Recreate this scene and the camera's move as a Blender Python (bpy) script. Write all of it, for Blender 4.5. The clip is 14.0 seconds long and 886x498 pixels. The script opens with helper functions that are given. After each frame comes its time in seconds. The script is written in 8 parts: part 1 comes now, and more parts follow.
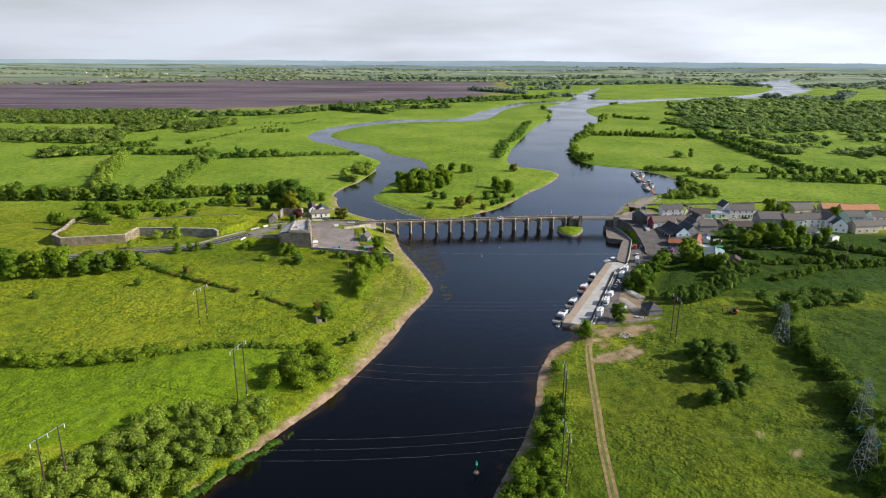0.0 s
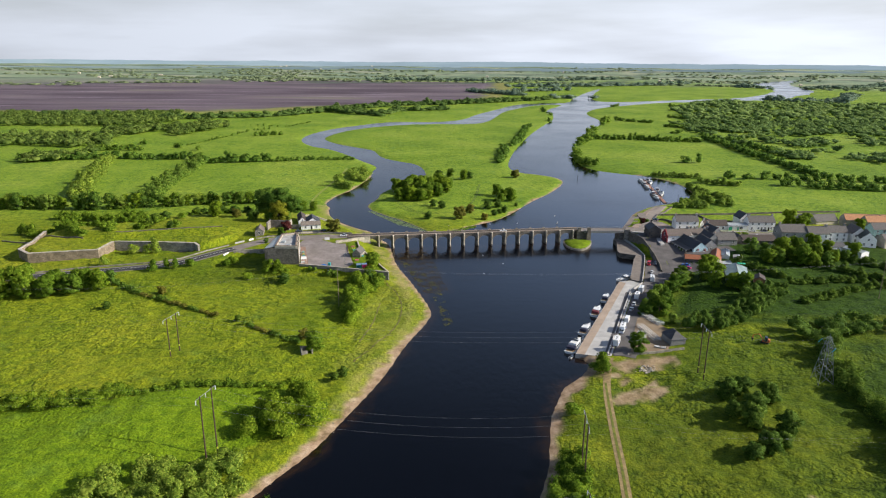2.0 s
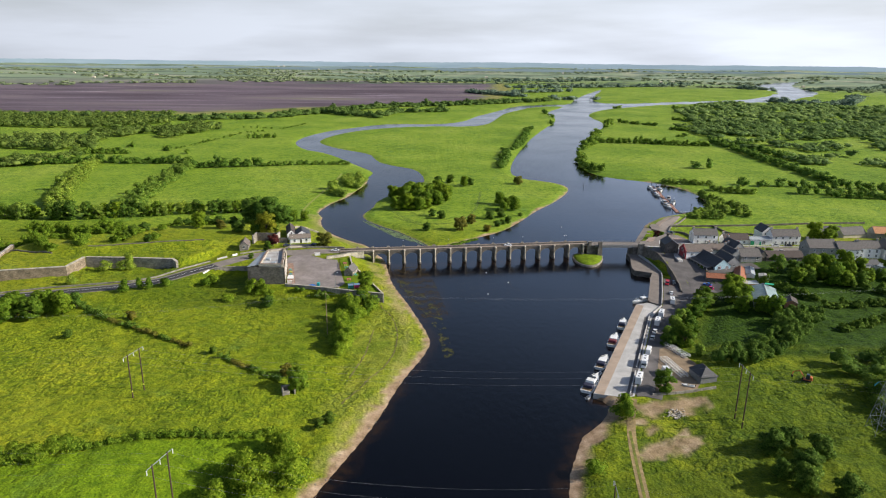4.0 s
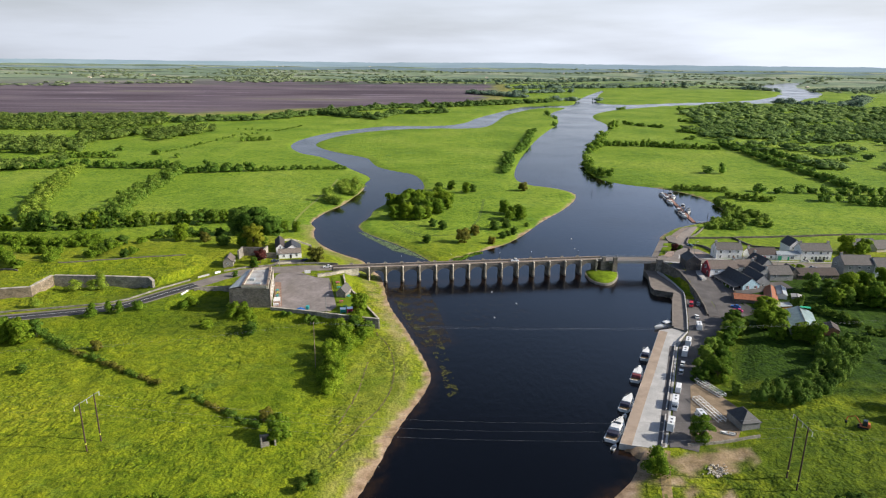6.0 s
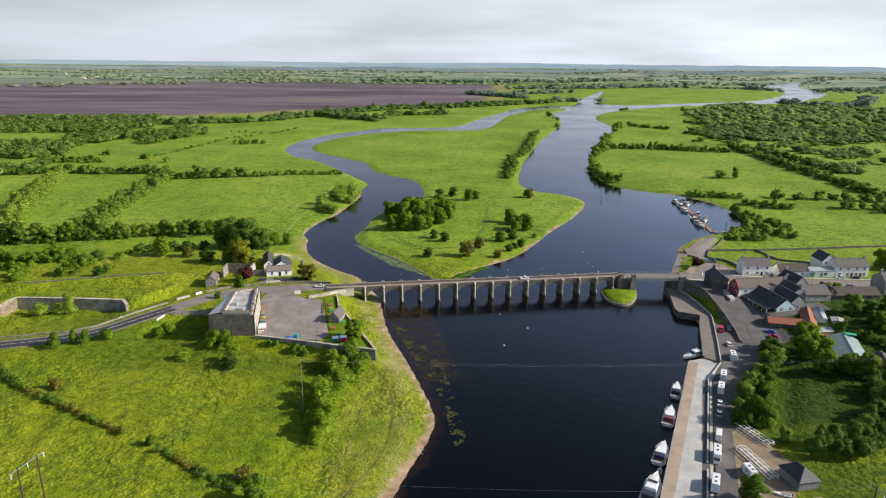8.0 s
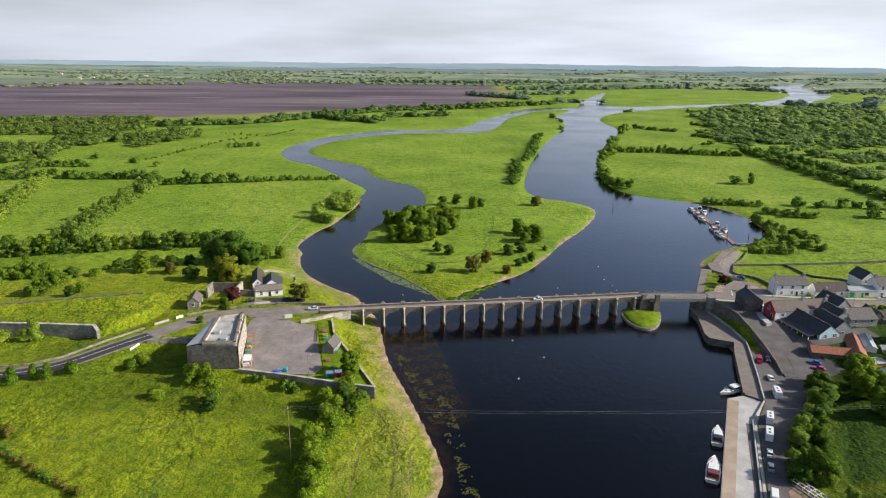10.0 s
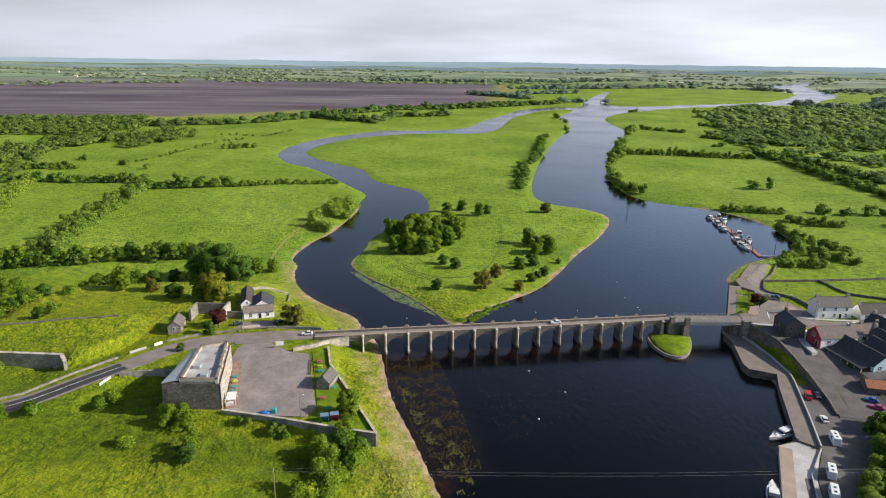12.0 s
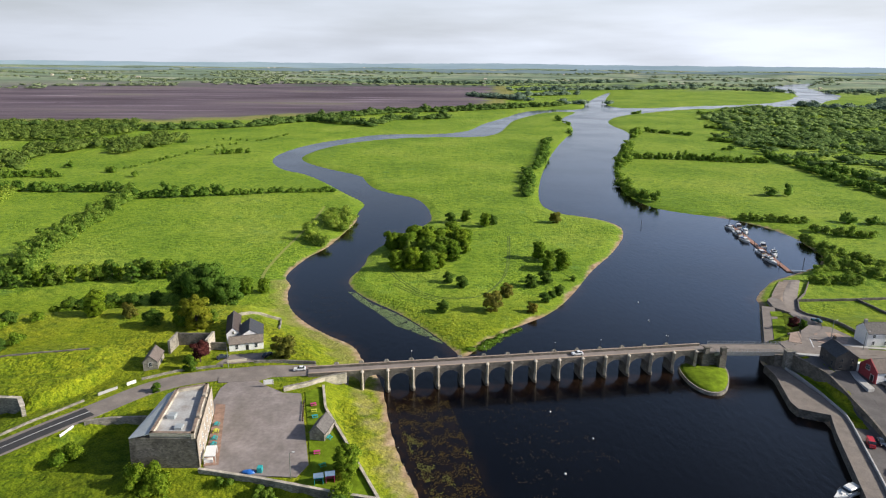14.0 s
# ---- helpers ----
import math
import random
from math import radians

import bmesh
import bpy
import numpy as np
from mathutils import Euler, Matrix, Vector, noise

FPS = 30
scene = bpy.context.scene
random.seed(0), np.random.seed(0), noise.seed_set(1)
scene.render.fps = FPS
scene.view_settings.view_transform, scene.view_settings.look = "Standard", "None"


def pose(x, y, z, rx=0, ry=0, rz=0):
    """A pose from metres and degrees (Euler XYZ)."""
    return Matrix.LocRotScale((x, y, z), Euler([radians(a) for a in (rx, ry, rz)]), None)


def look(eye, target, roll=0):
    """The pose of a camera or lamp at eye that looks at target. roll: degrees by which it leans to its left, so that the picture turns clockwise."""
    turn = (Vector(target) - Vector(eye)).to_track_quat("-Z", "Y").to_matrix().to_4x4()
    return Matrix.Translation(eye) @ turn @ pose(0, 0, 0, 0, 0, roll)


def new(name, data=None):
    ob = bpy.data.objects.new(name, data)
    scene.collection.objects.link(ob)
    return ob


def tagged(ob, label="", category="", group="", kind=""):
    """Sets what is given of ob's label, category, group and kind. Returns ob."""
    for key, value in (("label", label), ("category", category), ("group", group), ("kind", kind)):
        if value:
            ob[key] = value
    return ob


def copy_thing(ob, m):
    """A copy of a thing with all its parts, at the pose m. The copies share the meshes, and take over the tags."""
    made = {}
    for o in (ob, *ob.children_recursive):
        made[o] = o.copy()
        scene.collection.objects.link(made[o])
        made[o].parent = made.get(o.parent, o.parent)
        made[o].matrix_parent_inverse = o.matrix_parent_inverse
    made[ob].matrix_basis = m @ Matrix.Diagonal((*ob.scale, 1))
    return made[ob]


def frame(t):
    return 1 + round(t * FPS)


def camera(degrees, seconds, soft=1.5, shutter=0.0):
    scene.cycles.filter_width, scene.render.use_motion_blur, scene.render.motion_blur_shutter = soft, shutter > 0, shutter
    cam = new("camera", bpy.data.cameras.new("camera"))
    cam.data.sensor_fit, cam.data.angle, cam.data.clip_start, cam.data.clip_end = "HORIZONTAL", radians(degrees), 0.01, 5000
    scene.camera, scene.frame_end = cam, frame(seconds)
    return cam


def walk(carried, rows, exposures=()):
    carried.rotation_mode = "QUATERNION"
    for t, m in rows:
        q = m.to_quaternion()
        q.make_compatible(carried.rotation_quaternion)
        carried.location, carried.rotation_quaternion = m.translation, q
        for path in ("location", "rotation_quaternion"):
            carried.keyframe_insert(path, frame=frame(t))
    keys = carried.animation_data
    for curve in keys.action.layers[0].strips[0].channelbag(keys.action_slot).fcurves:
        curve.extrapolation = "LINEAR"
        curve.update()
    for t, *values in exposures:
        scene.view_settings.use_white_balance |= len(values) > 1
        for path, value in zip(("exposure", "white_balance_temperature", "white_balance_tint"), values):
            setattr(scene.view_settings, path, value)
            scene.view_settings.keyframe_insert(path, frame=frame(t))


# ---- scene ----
cam = camera(68.2, 14.0, 1.15)
PATH = [
    (0, (31.356, -412.834, 114.811), (31.348, -410.919, 114.235), 0.3),
    (1, (30.799, -397.919, 114.727), (30.795, -396.004, 114.148), 0.6),
    (1.5, (30.537, -390.302, 114.699), (30.536, -388.386, 114.125), 0.4),
    (3, (29.802, -366.81, 114.621), (29.805, -364.894, 114.048), 0.5),
    (5.5, (28.66, -327.791, 114.172), (28.665, -325.875, 113.601), 0.6),
    (7, (27.341, -304.677, 113.705), (27.35, -302.761, 113.133), 0.5),
    (8, (26.174, -289.682, 113.498), (26.184, -287.765, 112.927), 0.5),
    (10.5, (22.446, -253.071, 112.69), (22.461, -251.154, 112.121), 0.6),
    (11, (21.594, -245.823, 112.606), (21.612, -243.906, 112.037), 0.6),
    (12, (19.814, -231.473, 112.394), (19.829, -229.557, 111.821), 0.7),
    (13, (18.017, -217.26, 112.233), (18.035, -215.344, 111.66), 0.6),
    (14, (16.232, -202.836, 112.1), (16.253, -200.918, 111.531), 0.5),
]
walk(cam, [(t, look(eye, target, roll)) for t, eye, target, roll in PATH])

# ---- daylight ----
SUN_TO = Vector((26.4, -2.4, 14.2)).normalized()
world = bpy.data.worlds.new("world")
scene.world = world
world.use_nodes = True
wn, wl = world.node_tree.nodes, world.node_tree.links
wn.clear()
w_out = wn.new("ShaderNodeOutputWorld")
w_bg = wn.new("ShaderNodeBackground")
w_sky = wn.new("ShaderNodeTexSky")
w_sky.sky_type = "NISHITA"
w_sky.sun_disc = False
w_sky.sun_elevation = math.asin(SUN_TO.z)
w_sky.sun_rotation = math.atan2(SUN_TO.x, SUN_TO.y)
w_sky.dust_density = 2.5
# thin high cloud over most of the sky
w_geo = wn.new("ShaderNodeTexCoord")
w_map = wn.new("ShaderNodeMapping")
w_map.inputs["Scale"].default_value = (2.0, 2.0, 14.0)
w_noise = wn.new("ShaderNodeTexNoise")
w_noise.inputs["Scale"].default_value = 1.3
w_noise.inputs["Detail"].default_value = 6
w_ramp = wn.new("ShaderNodeValToRGB")
w_ramp.color_ramp.elements[0].position, w_ramp.color_ramp.elements[0].color = 0.3, (0.62, 0.62, 0.62, 1)
w_ramp.color_ramp.elements[1].position, w_ramp.color_ramp.elements[1].color = 0.62, (0.95, 0.95, 0.95, 1)
w_mix = wn.new("ShaderNodeMix")
w_mix.data_type = "RGBA"
w_mix.inputs[7].default_value = (7.9, 8.5, 9.5, 1)
wl.new(w_geo.outputs["Generated"], w_map.inputs[0])
wl.new(w_map.outputs[0], w_noise.inputs["Vector"])
wl.new(w_noise.outputs["Fac"], w_ramp.inputs[0])
# the veil thins towards the zenith
w_sep = wn.new("ShaderNodeSeparateXYZ")
wl.new(w_geo.outputs["Generated"], w_sep.inputs[0])
w_thin = wn.new("ShaderNodeMapRange")
for i, v in enumerate((0.03, 0.52, 1.0, 0.03)):
    w_thin.inputs[i + 1].default_value = v
wl.new(w_sep.outputs[2], w_thin.inputs[0])
w_veil = wn.new("ShaderNodeMath")
w_veil.operation = "MULTIPLY"
wl.new(w_ramp.outputs[0], w_veil.inputs[0])
wl.new(w_thin.outputs[0], w_veil.inputs[1])
wl.new(w_veil.outputs[0], w_mix.inputs[0])
wl.new(w_sky.outputs[0], w_mix.inputs[6])
# the veil is brighter towards the sun
w_dot = wn.new("ShaderNodeVectorMath")
w_dot.operation = "DOT_PRODUCT"
wl.new(w_geo.outputs["Generated"], w_dot.inputs[0])
w_dot.inputs[1].default_value = SUN_TO
w_glow = wn.new("ShaderNodeMapRange")
for i, v in enumerate((-0.55, 0.6, 0.92, 1.38)):
    w_glow.inputs[i + 1].default_value = v
wl.new(w_dot.outputs["Value"], w_glow.inputs[0])
w_lit = wn.new("ShaderNodeVectorMath")
w_lit.operation = "SCALE"
w_tone = wn.new("ShaderNodeMapRange")
for i, v in enumerate((0.07, 0.27, 0.0, 1.0)):
    w_tone.inputs[i + 1].default_value = v
wl.new(w_sep.outputs[2], w_tone.inputs[0])
w_blue = wn.new("ShaderNodeMix")
w_blue.data_type = "RGBA"
w_blue.inputs[6].default_value = (9.5, 10.2, 11.6, 1)
w_blue.inputs[7].default_value = (4.9, 7.1, 11.9, 1)
wl.new(w_tone.outputs[0], w_blue.inputs[0])
wl.new(w_blue.outputs[2], w_lit.inputs[0])
w_more = wn.new("ShaderNodeMapRange")
for i, v in enumerate((0.0, 0.6, 0.0, 1.9)):
    w_more.inputs[i + 1].default_value = v
wl.new(w_dot.outputs["Value"], w_more.inputs[0])
w_gain = wn.new("ShaderNodeMath")
w_gain.operation = "MULTIPLY_ADD"
wl.new(w_more.outputs[0], w_gain.inputs[0])
wl.new(w_tone.outputs[0], w_gain.inputs[1])
wl.new(w_glow.outputs[0], w_gain.inputs[2])
wl.new(w_gain.outputs[0], w_lit.inputs["Scale"])
wl.new(w_lit.outputs[0], w_mix.inputs[7])
wl.new(w_mix.outputs[2], w_bg.inputs[0])
w_bg.inputs[1].default_value = 0.066
wl.new(w_bg.outputs[0], w_out.inputs[0])
sun = new("sun", bpy.data.lights.new("sun", "SUN"))
sun.data.energy, sun.data.angle, sun.data.color = 5.0, radians(0.6), (1.0, 0.925, 0.8)
sun.matrix_world = look((0, 0, 300), Vector((0, 0, 300)) - SUN_TO)
scene.view_settings.exposure = 0.3


# ---- materials ----
def shader(name):
    m = bpy.data.materials.new(name)
    m.use_nodes = True
    t = m.node_tree
    return m, t.nodes, t.links, t.nodes["Principled BSDF"]


def noise_of(nodes, links, scale, detail=4, coords="Object", stretch=None):
    c = nodes.new("ShaderNodeTexCoord")
    n = nodes.new("ShaderNodeTexNoise")
    n.inputs["Scale"].default_value, n.inputs["Detail"].default_value = scale, detail
    if stretch:
        mp = nodes.new("ShaderNodeMapping")
        mp.inputs["Scale"].default_value = stretch
        links.new(c.outputs[coords], mp.inputs[0])
        links.new(mp.outputs[0], n.inputs["Vector"])
    else:
        links.new(c.outputs[coords], n.inputs["Vector"])
    return n.outputs["Fac"]


def ramp_of(nodes, links, fac, stops):
    r = nodes.new("ShaderNodeValToRGB")
    while len(r.color_ramp.elements) < len(stops):
        r.color_ramp.elements.new(0.5)
    for e, (p, c) in zip(r.color_ramp.elements, stops):
        e.position, e.color = p, (*c, 1)
    links.new(fac, r.inputs[0])
    return r.outputs[0]


def mix_of(nodes, links, fac, a, b, mode="MIX"):
    x = nodes.new("ShaderNodeMix")
    x.data_type, x.blend_type = "RGBA", mode
    for socket, v in ((x.inputs[0], fac), (x.inputs[6], a), (x.inputs[7], b)):
        if isinstance(v, (int, float)):
            socket.default_value = v
        elif isinstance(v, tuple):
            socket.default_value = (*v, 1)
        else:
            links.new(v, socket)
    return x.outputs[2]


def attribute_of(nodes, name):
    a = nodes.new("ShaderNodeAttribute")
    a.attribute_name = name
    return a


def bump_of(nodes, links, bsdf, height, strength=0.4, distance=0.1):
    b = nodes.new("ShaderNodeBump")
    b.inputs["Strength"].default_value, b.inputs["Distance"].default_value = strength, distance
    links.new(height, b.inputs["Height"])
    links.new(b.outputs[0], bsdf.inputs["Normal"])


def worn(name, colour, rough=0.7, metal=0.0, scale=1.5, spread=0.25, bump=0.0, fine=12.0, dirt=None):
    """A plain surface with stains at two scales."""
    m, n, l, b = shader(name)
    lo = tuple(c * (1 - spread) for c in colour)
    hi = tuple(min(1, c * (1 + spread)) for c in colour)
    big = ramp_of(n, l, noise_of(n, l, scale), [(0.3, dirt or lo), (0.55, colour), (0.75, hi)])
    small = noise_of(n, l, fine, 5)
    grain = ramp_of(n, l, small, [(0.25, (0.72, 0.72, 0.72)), (0.75, (1.15, 1.15, 1.15))])
    l.new(mix_of(n, l, 0.8, big, grain, "MULTIPLY"), b.inputs["Base Color"])
    b.inputs["Roughness"].default_value, b.inputs["Metallic"].default_value = rough, metal
    if bump:
        bump_of(n, l, b, small, bump, 0.08)
    return m


def masonry(name, colour, course=0.32, rough=0.9, spread=0.35):
    """Coursed rubble with recessed joints and lichen."""
    m, n, l, b = shader(name)
    c = n.new("ShaderNodeTexCoord")
    v = n.new("ShaderNodeTexVoronoi")
    mp = n.new("ShaderNodeMapping")
    mp.inputs["Scale"].default_value = (0.7 / course, 0.7 / course, 1.3 / course)
    l.new(c.outputs["Object"], mp.inputs[0])
    l.new(mp.outputs[0], v.inputs["Vector"])
    v.inputs["Scale"].default_value = 1.0
    tone = ramp_of(n, l, v.outputs["Color"], [(0.1, tuple(x * (1 - spread) for x in colour)), (0.9, tuple(min(1, x * (1 + spread)) for x in colour))])
    stain = ramp_of(n, l, noise_of(n, l, 0.35, 6), [(0.35, (0.6, 0.6, 0.55)), (0.6, (1.05, 1.03, 0.98))])
    l.new(mix_of(n, l, 1.0, tone, stain, "MULTIPLY"), b.inputs["Base Color"])
    b.inputs["Roughness"].default_value = rough
    bump_of(n, l, b, v.outputs["Distance"], 0.5, 0.06)
    return m


def leafage(name, dark, mid, light, trans=0.25):
    m, n, l, b = shader(name)
    g = n.new("ShaderNodeNewGeometry")
    leaf = ramp_of(n, l, g.outputs["Random Per Island"], [(0.0, dark), (0.5, mid), (1.0, light)])
    o = n.new("ShaderNodeObjectInfo")
    tone = ramp_of(n, l, o.outputs["Random"], [(0.0, (0.78, 0.85, 0.8)), (0.5, (1, 1, 1)), (1.0, (1.2, 1.1, 0.85))])
    patch = ramp_of(n, l, noise_of(n, l, 0.12, 3), [(0.3, (0.75, 0.8, 0.75)), (0.7, (1.2, 1.15, 1.0))])
    col = mix_of(n, l, 1.0, mix_of(n, l, 1.0, leaf, tone, "MULTIPLY"), patch, "MULTIPLY")
    l.new(col, b.inputs["Base Color"])
    b.inputs["Roughness"].default_value = 0.8
    b.inputs["Specular IOR Level"].default_value = 0.12
    tr = n.new("ShaderNodeBsdfTranslucent")
    l.new(col, tr.inputs["Color"])
    ms = n.new("ShaderNodeMixShader")
    ms.inputs[0].default_value = trans
    l.new(b.outputs[0], ms.inputs[1])
    l.new(tr.outputs[0], ms.inputs[2])
    l.new(ms.outputs[0], n["Material Output"].inputs[0])
    return m


def glass(name="window_glass", tint=(0.03, 0.04, 0.05)):
    m, n, l, b = shader(name)
    b.inputs["Base Color"].default_value = (*tint, 1)
    b.inputs["Roughness"].default_value = 0.06
    b.inputs["IOR"].default_value = 1.5
    return m


LEAF = leafage("broad_leaves", (0.074, 0.144, 0.012), (0.171, 0.284, 0.023), (0.318, 0.427, 0.047), 0.44)
LEAF_DARK = leafage("dark_leaves", (0.062, 0.130, 0.019), (0.134, 0.243, 0.035), (0.239, 0.350, 0.061), 0.42)
LEAF_GOLD = leafage("golden_leaves", (0.13, 0.16, 0.012), (0.25, 0.265, 0.02), (0.36, 0.345, 0.04), 0.34)
LEAF_WILLOW = leafage("willow_leaves", (0.105, 0.188, 0.029), (0.218, 0.334, 0.050), (0.375, 0.466, 0.088), 0.42)
LEAF_YELLOW = leafage("fresh_leaves", (0.044, 0.104, 0.010), (0.095, 0.182, 0.018), (0.172, 0.268, 0.036), 0.34)
# darker leaf copy that puts shade into the east hedges and thickets
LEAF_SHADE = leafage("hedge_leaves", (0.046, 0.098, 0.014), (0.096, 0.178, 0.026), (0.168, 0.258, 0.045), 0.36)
LEAF_BROWN = leafage("bronze_leaves", (0.096, 0.114, 0.020), (0.204, 0.198, 0.035), (0.300, 0.270, 0.055), 0.36)
LEAF_RED = leafage("copper_leaves", (0.04, 0.012, 0.014), (0.085, 0.022, 0.026), (0.14, 0.045, 0.04))
# pale blue-green leaves: distance haze painted into the far woods
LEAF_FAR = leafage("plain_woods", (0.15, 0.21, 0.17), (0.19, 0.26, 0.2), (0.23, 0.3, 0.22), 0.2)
LEAF_MID = leafage("scrub_leaves", (0.070, 0.124, 0.033), (0.125, 0.204, 0.050), (0.190, 0.270, 0.076), 0.34)
# bluer than the other scrub: some distance haze is in this leaf colour
LEAF_WOOD = leafage("scrub_wood_leaves", (0.116, 0.192, 0.058), (0.184, 0.282, 0.086), (0.26, 0.358, 0.118), 0.36)
REED = leafage("reeds", (0.059, 0.124, 0.013), (0.109, 0.216, 0.024), (0.168, 0.288, 0.048))
BARK = worn("bark", (0.09, 0.07, 0.05), 0.95, scale=2, bump=0.5)
STONE = masonry("grey_limestone", (0.27, 0.25, 0.225), 0.4)
STONE_DARK = masonry("weathered_rubble", (0.16, 0.145, 0.13), 0.45)
STONE_BROWN = masonry("brown_weathered_stone", (0.25, 0.2, 0.15), 0.45)
STONE_PALE = masonry("pale_dressed_stone", (0.5, 0.455, 0.4), 0.6, spread=0.2)
RENDER_WHITE = worn("white_render", (0.9, 0.89, 0.87), 0.85, spread=0.06)
RENDER_CREAM = worn("cream_render", (0.62, 0.55, 0.43), 0.9, scale=0.5, spread=0.15)
RENDER_GREY = worn("grey_render", (0.33, 0.33, 0.32), 0.9, scale=0.5, spread=0.2)
SLATE = worn("blue_slate", (0.05, 0.053, 0.062), 0.6, spread=0.3, fine=5, bump=0.2)
SLATE_GREY = worn("grey_roof_tiles", (0.125, 0.115, 0.11), 0.8, spread=0.3, fine=5, bump=0.2)
SLATE_TAN = worn("faded_brown_tiles", (0.16, 0.13, 0.115), 0.85, spread=0.25, fine=5, bump=0.2)
SLATE_WORN = worn("lichened_slate", (0.22, 0.185, 0.155), 0.85, spread=0.3, fine=4, bump=0.3)
SLATE_BROWN = worn("brown_roof_tiles", (0.075, 0.056, 0.05), 0.8, spread=0.3, fine=5, bump=0.2)
RUST = worn("rusted_iron_sheet", (0.33, 0.12, 0.06), 0.8, spread=0.4, fine=4)
LEAD = worn("felt_roof", (0.43, 0.43, 0.43), 0.8, scale=0.22, spread=0.25, fine=2.0, dirt=(0.3, 0.27, 0.25))
METAL_ROOF = worn("grey_metal_sheet", (0.42, 0.46, 0.48), 0.5, 0.2, scale=0.5, spread=0.12)
ASPHALT = worn("asphalt", (0.23, 0.198, 0.178), 0.9, scale=0.25, spread=0.22, fine=3)
QUAY_TARMAC = worn("old_quay_tarmac", (0.122, 0.112, 0.112), 0.9, scale=0.2, spread=0.28, fine=2.5)
ASPHALT_DARK = worn("fresh_asphalt", (0.04, 0.04, 0.042), 0.85, scale=0.3, spread=0.2, fine=3)
YARD = worn("worn_yard_surface", (0.26, 0.225, 0.215), 0.95, scale=0.13, spread=0.3, fine=0.9, dirt=(0.19, 0.165, 0.15), bump=0.2)
BRIDGE_TARMAC = worn("pinkish_tarmac", (0.26, 0.225, 0.21), 0.9, scale=0.25, spread=0.15, fine=3)
TRACK_EARTH = worn("trodden_earth", (0.3, 0.22, 0.1), 0.95, scale=0.5, spread=0.35, fine=2, bump=0.4)
PAVING = worn("paving", (0.21, 0.18, 0.16), 0.9, scale=0.3, spread=0.2, fine=3)
BUFF = worn("buff_paving", (0.4, 0.31, 0.24), 0.9, scale=0.3, spread=0.2, fine=3)
CONCRETE = worn("pale_concrete", (0.47, 0.46, 0.45), 0.9, scale=0.18, spread=0.2, fine=2)
GRAVEL = worn("gravel", (0.27, 0.2, 0.13), 0.95, scale=0.3, spread=0.3, fine=2, bump=0.4)
WHITE = worn("white_paint", (0.8, 0.8, 0.79), 0.45, spread=0.05)
GEL = worn("white_gelcoat", (0.8, 0.8, 0.79), 0.2, spread=0.04)
NAVY = worn("navy_canvas", (0.02, 0.022, 0.05), 0.7)
TEAK = worn("teak_deck", (0.33, 0.22, 0.12), 0.7)
RED = worn("red_paint", (0.5, 0.02, 0.03), 0.35)
BLACK = worn("black_rubber", (0.015, 0.015, 0.016), 0.7)
CABLE = worn("weathered_cable", (0.3, 0.31, 0.33), 0.6)
PYLON_STEEL = worn("dull_galvanised_steel", (0.24, 0.27, 0.27), 0.6, 0.3, spread=0.2)
STEEL = worn("galvanised_steel", (0.4, 0.42, 0.42), 0.45, 0.7, spread=0.15)
WOOD_POLE = worn("creosoted_timber", (0.075, 0.045, 0.03), 0.85, spread=0.3)
WOOD = worn("weathered_timber", (0.27, 0.2, 0.14), 0.85, spread=0.3)
TEAL = worn("teal_paint", (0.03, 0.36, 0.38), 0.5)
PINK = worn("pink_paint", (0.62, 0.05, 0.22), 0.5)
YELLOW = worn("lime_paint", (0.55, 0.58, 0.06), 0.5)
GREEN_PAINT = worn("green_paint", (0.02, 0.42, 0.2), 0.5)
BLUE = worn("blue_paint", (0.03, 0.16, 0.55), 0.4)
SKYBLUE = worn("pale_blue_render", (0.42, 0.62, 0.7), 0.8)
SILVER = worn("silver_paint", (0.5, 0.52, 0.54), 0.3, 0.6, spread=0.05)
GLASS = glass()
SAND = worn("terracotta_tiles", (0.55, 0.27, 0.13), 0.8, spread=0.25, fine=4)


# ---- mesh helpers ----
def mesh_from(name, verts, tris, materials, smooth=False, normals=None):
    """A mesh out of an (n, 3) array of corners and an (m, 3) or (m, 4) array of faces."""
    verts, tris = np.asarray(verts, np.float32), np.asarray(tris, np.int32)
    k = tris.shape[1]
    me = bpy.data.meshes.new(name)
    me.vertices.add(len(verts))
    me.vertices.foreach_set("co", verts.ravel())
    me.loops.add(tris.size)
    me.loops.foreach_set("vertex_index", tris.ravel())
    me.polygons.add(len(tris))
    me.polygons.foreach_set("loop_start", np.arange(0, tris.size, k, dtype=np.int32))
    me.polygons.foreach_set("loop_total", np.full(len(tris), k, np.int32))
    me.polygons.foreach_set("use_smooth", np.full(len(tris), smooth))
    for m in materials:
        me.materials.append(m)
    me.update(calc_edges=True)
    if normals is not None:
        me.polygons.foreach_set("use_smooth", np.full(len(tris), True))
        me.normals_split_custom_set_from_vertices(np.asarray(normals, np.float32))
    return me


def part(name, bm, material, parent=None, label="", smooth=False):
    """Links a bmesh as one mesh object under a thing or a part."""
    me = bpy.data.meshes.new(name)
    if smooth:
        for f in bm.faces:
            f.smooth = True
    bm.to_mesh(me)
    bm.free()
    me.materials.append(material)
    ob = new(name, me)
    ob.parent = parent
    if label:
        ob["label"] = label
    return ob


def thing(name, label, category, m=None, group="", kind=""):
    ob = new(name)
    if m is not None:
        ob.matrix_basis = m
    return tagged(ob, label, category, group, kind)


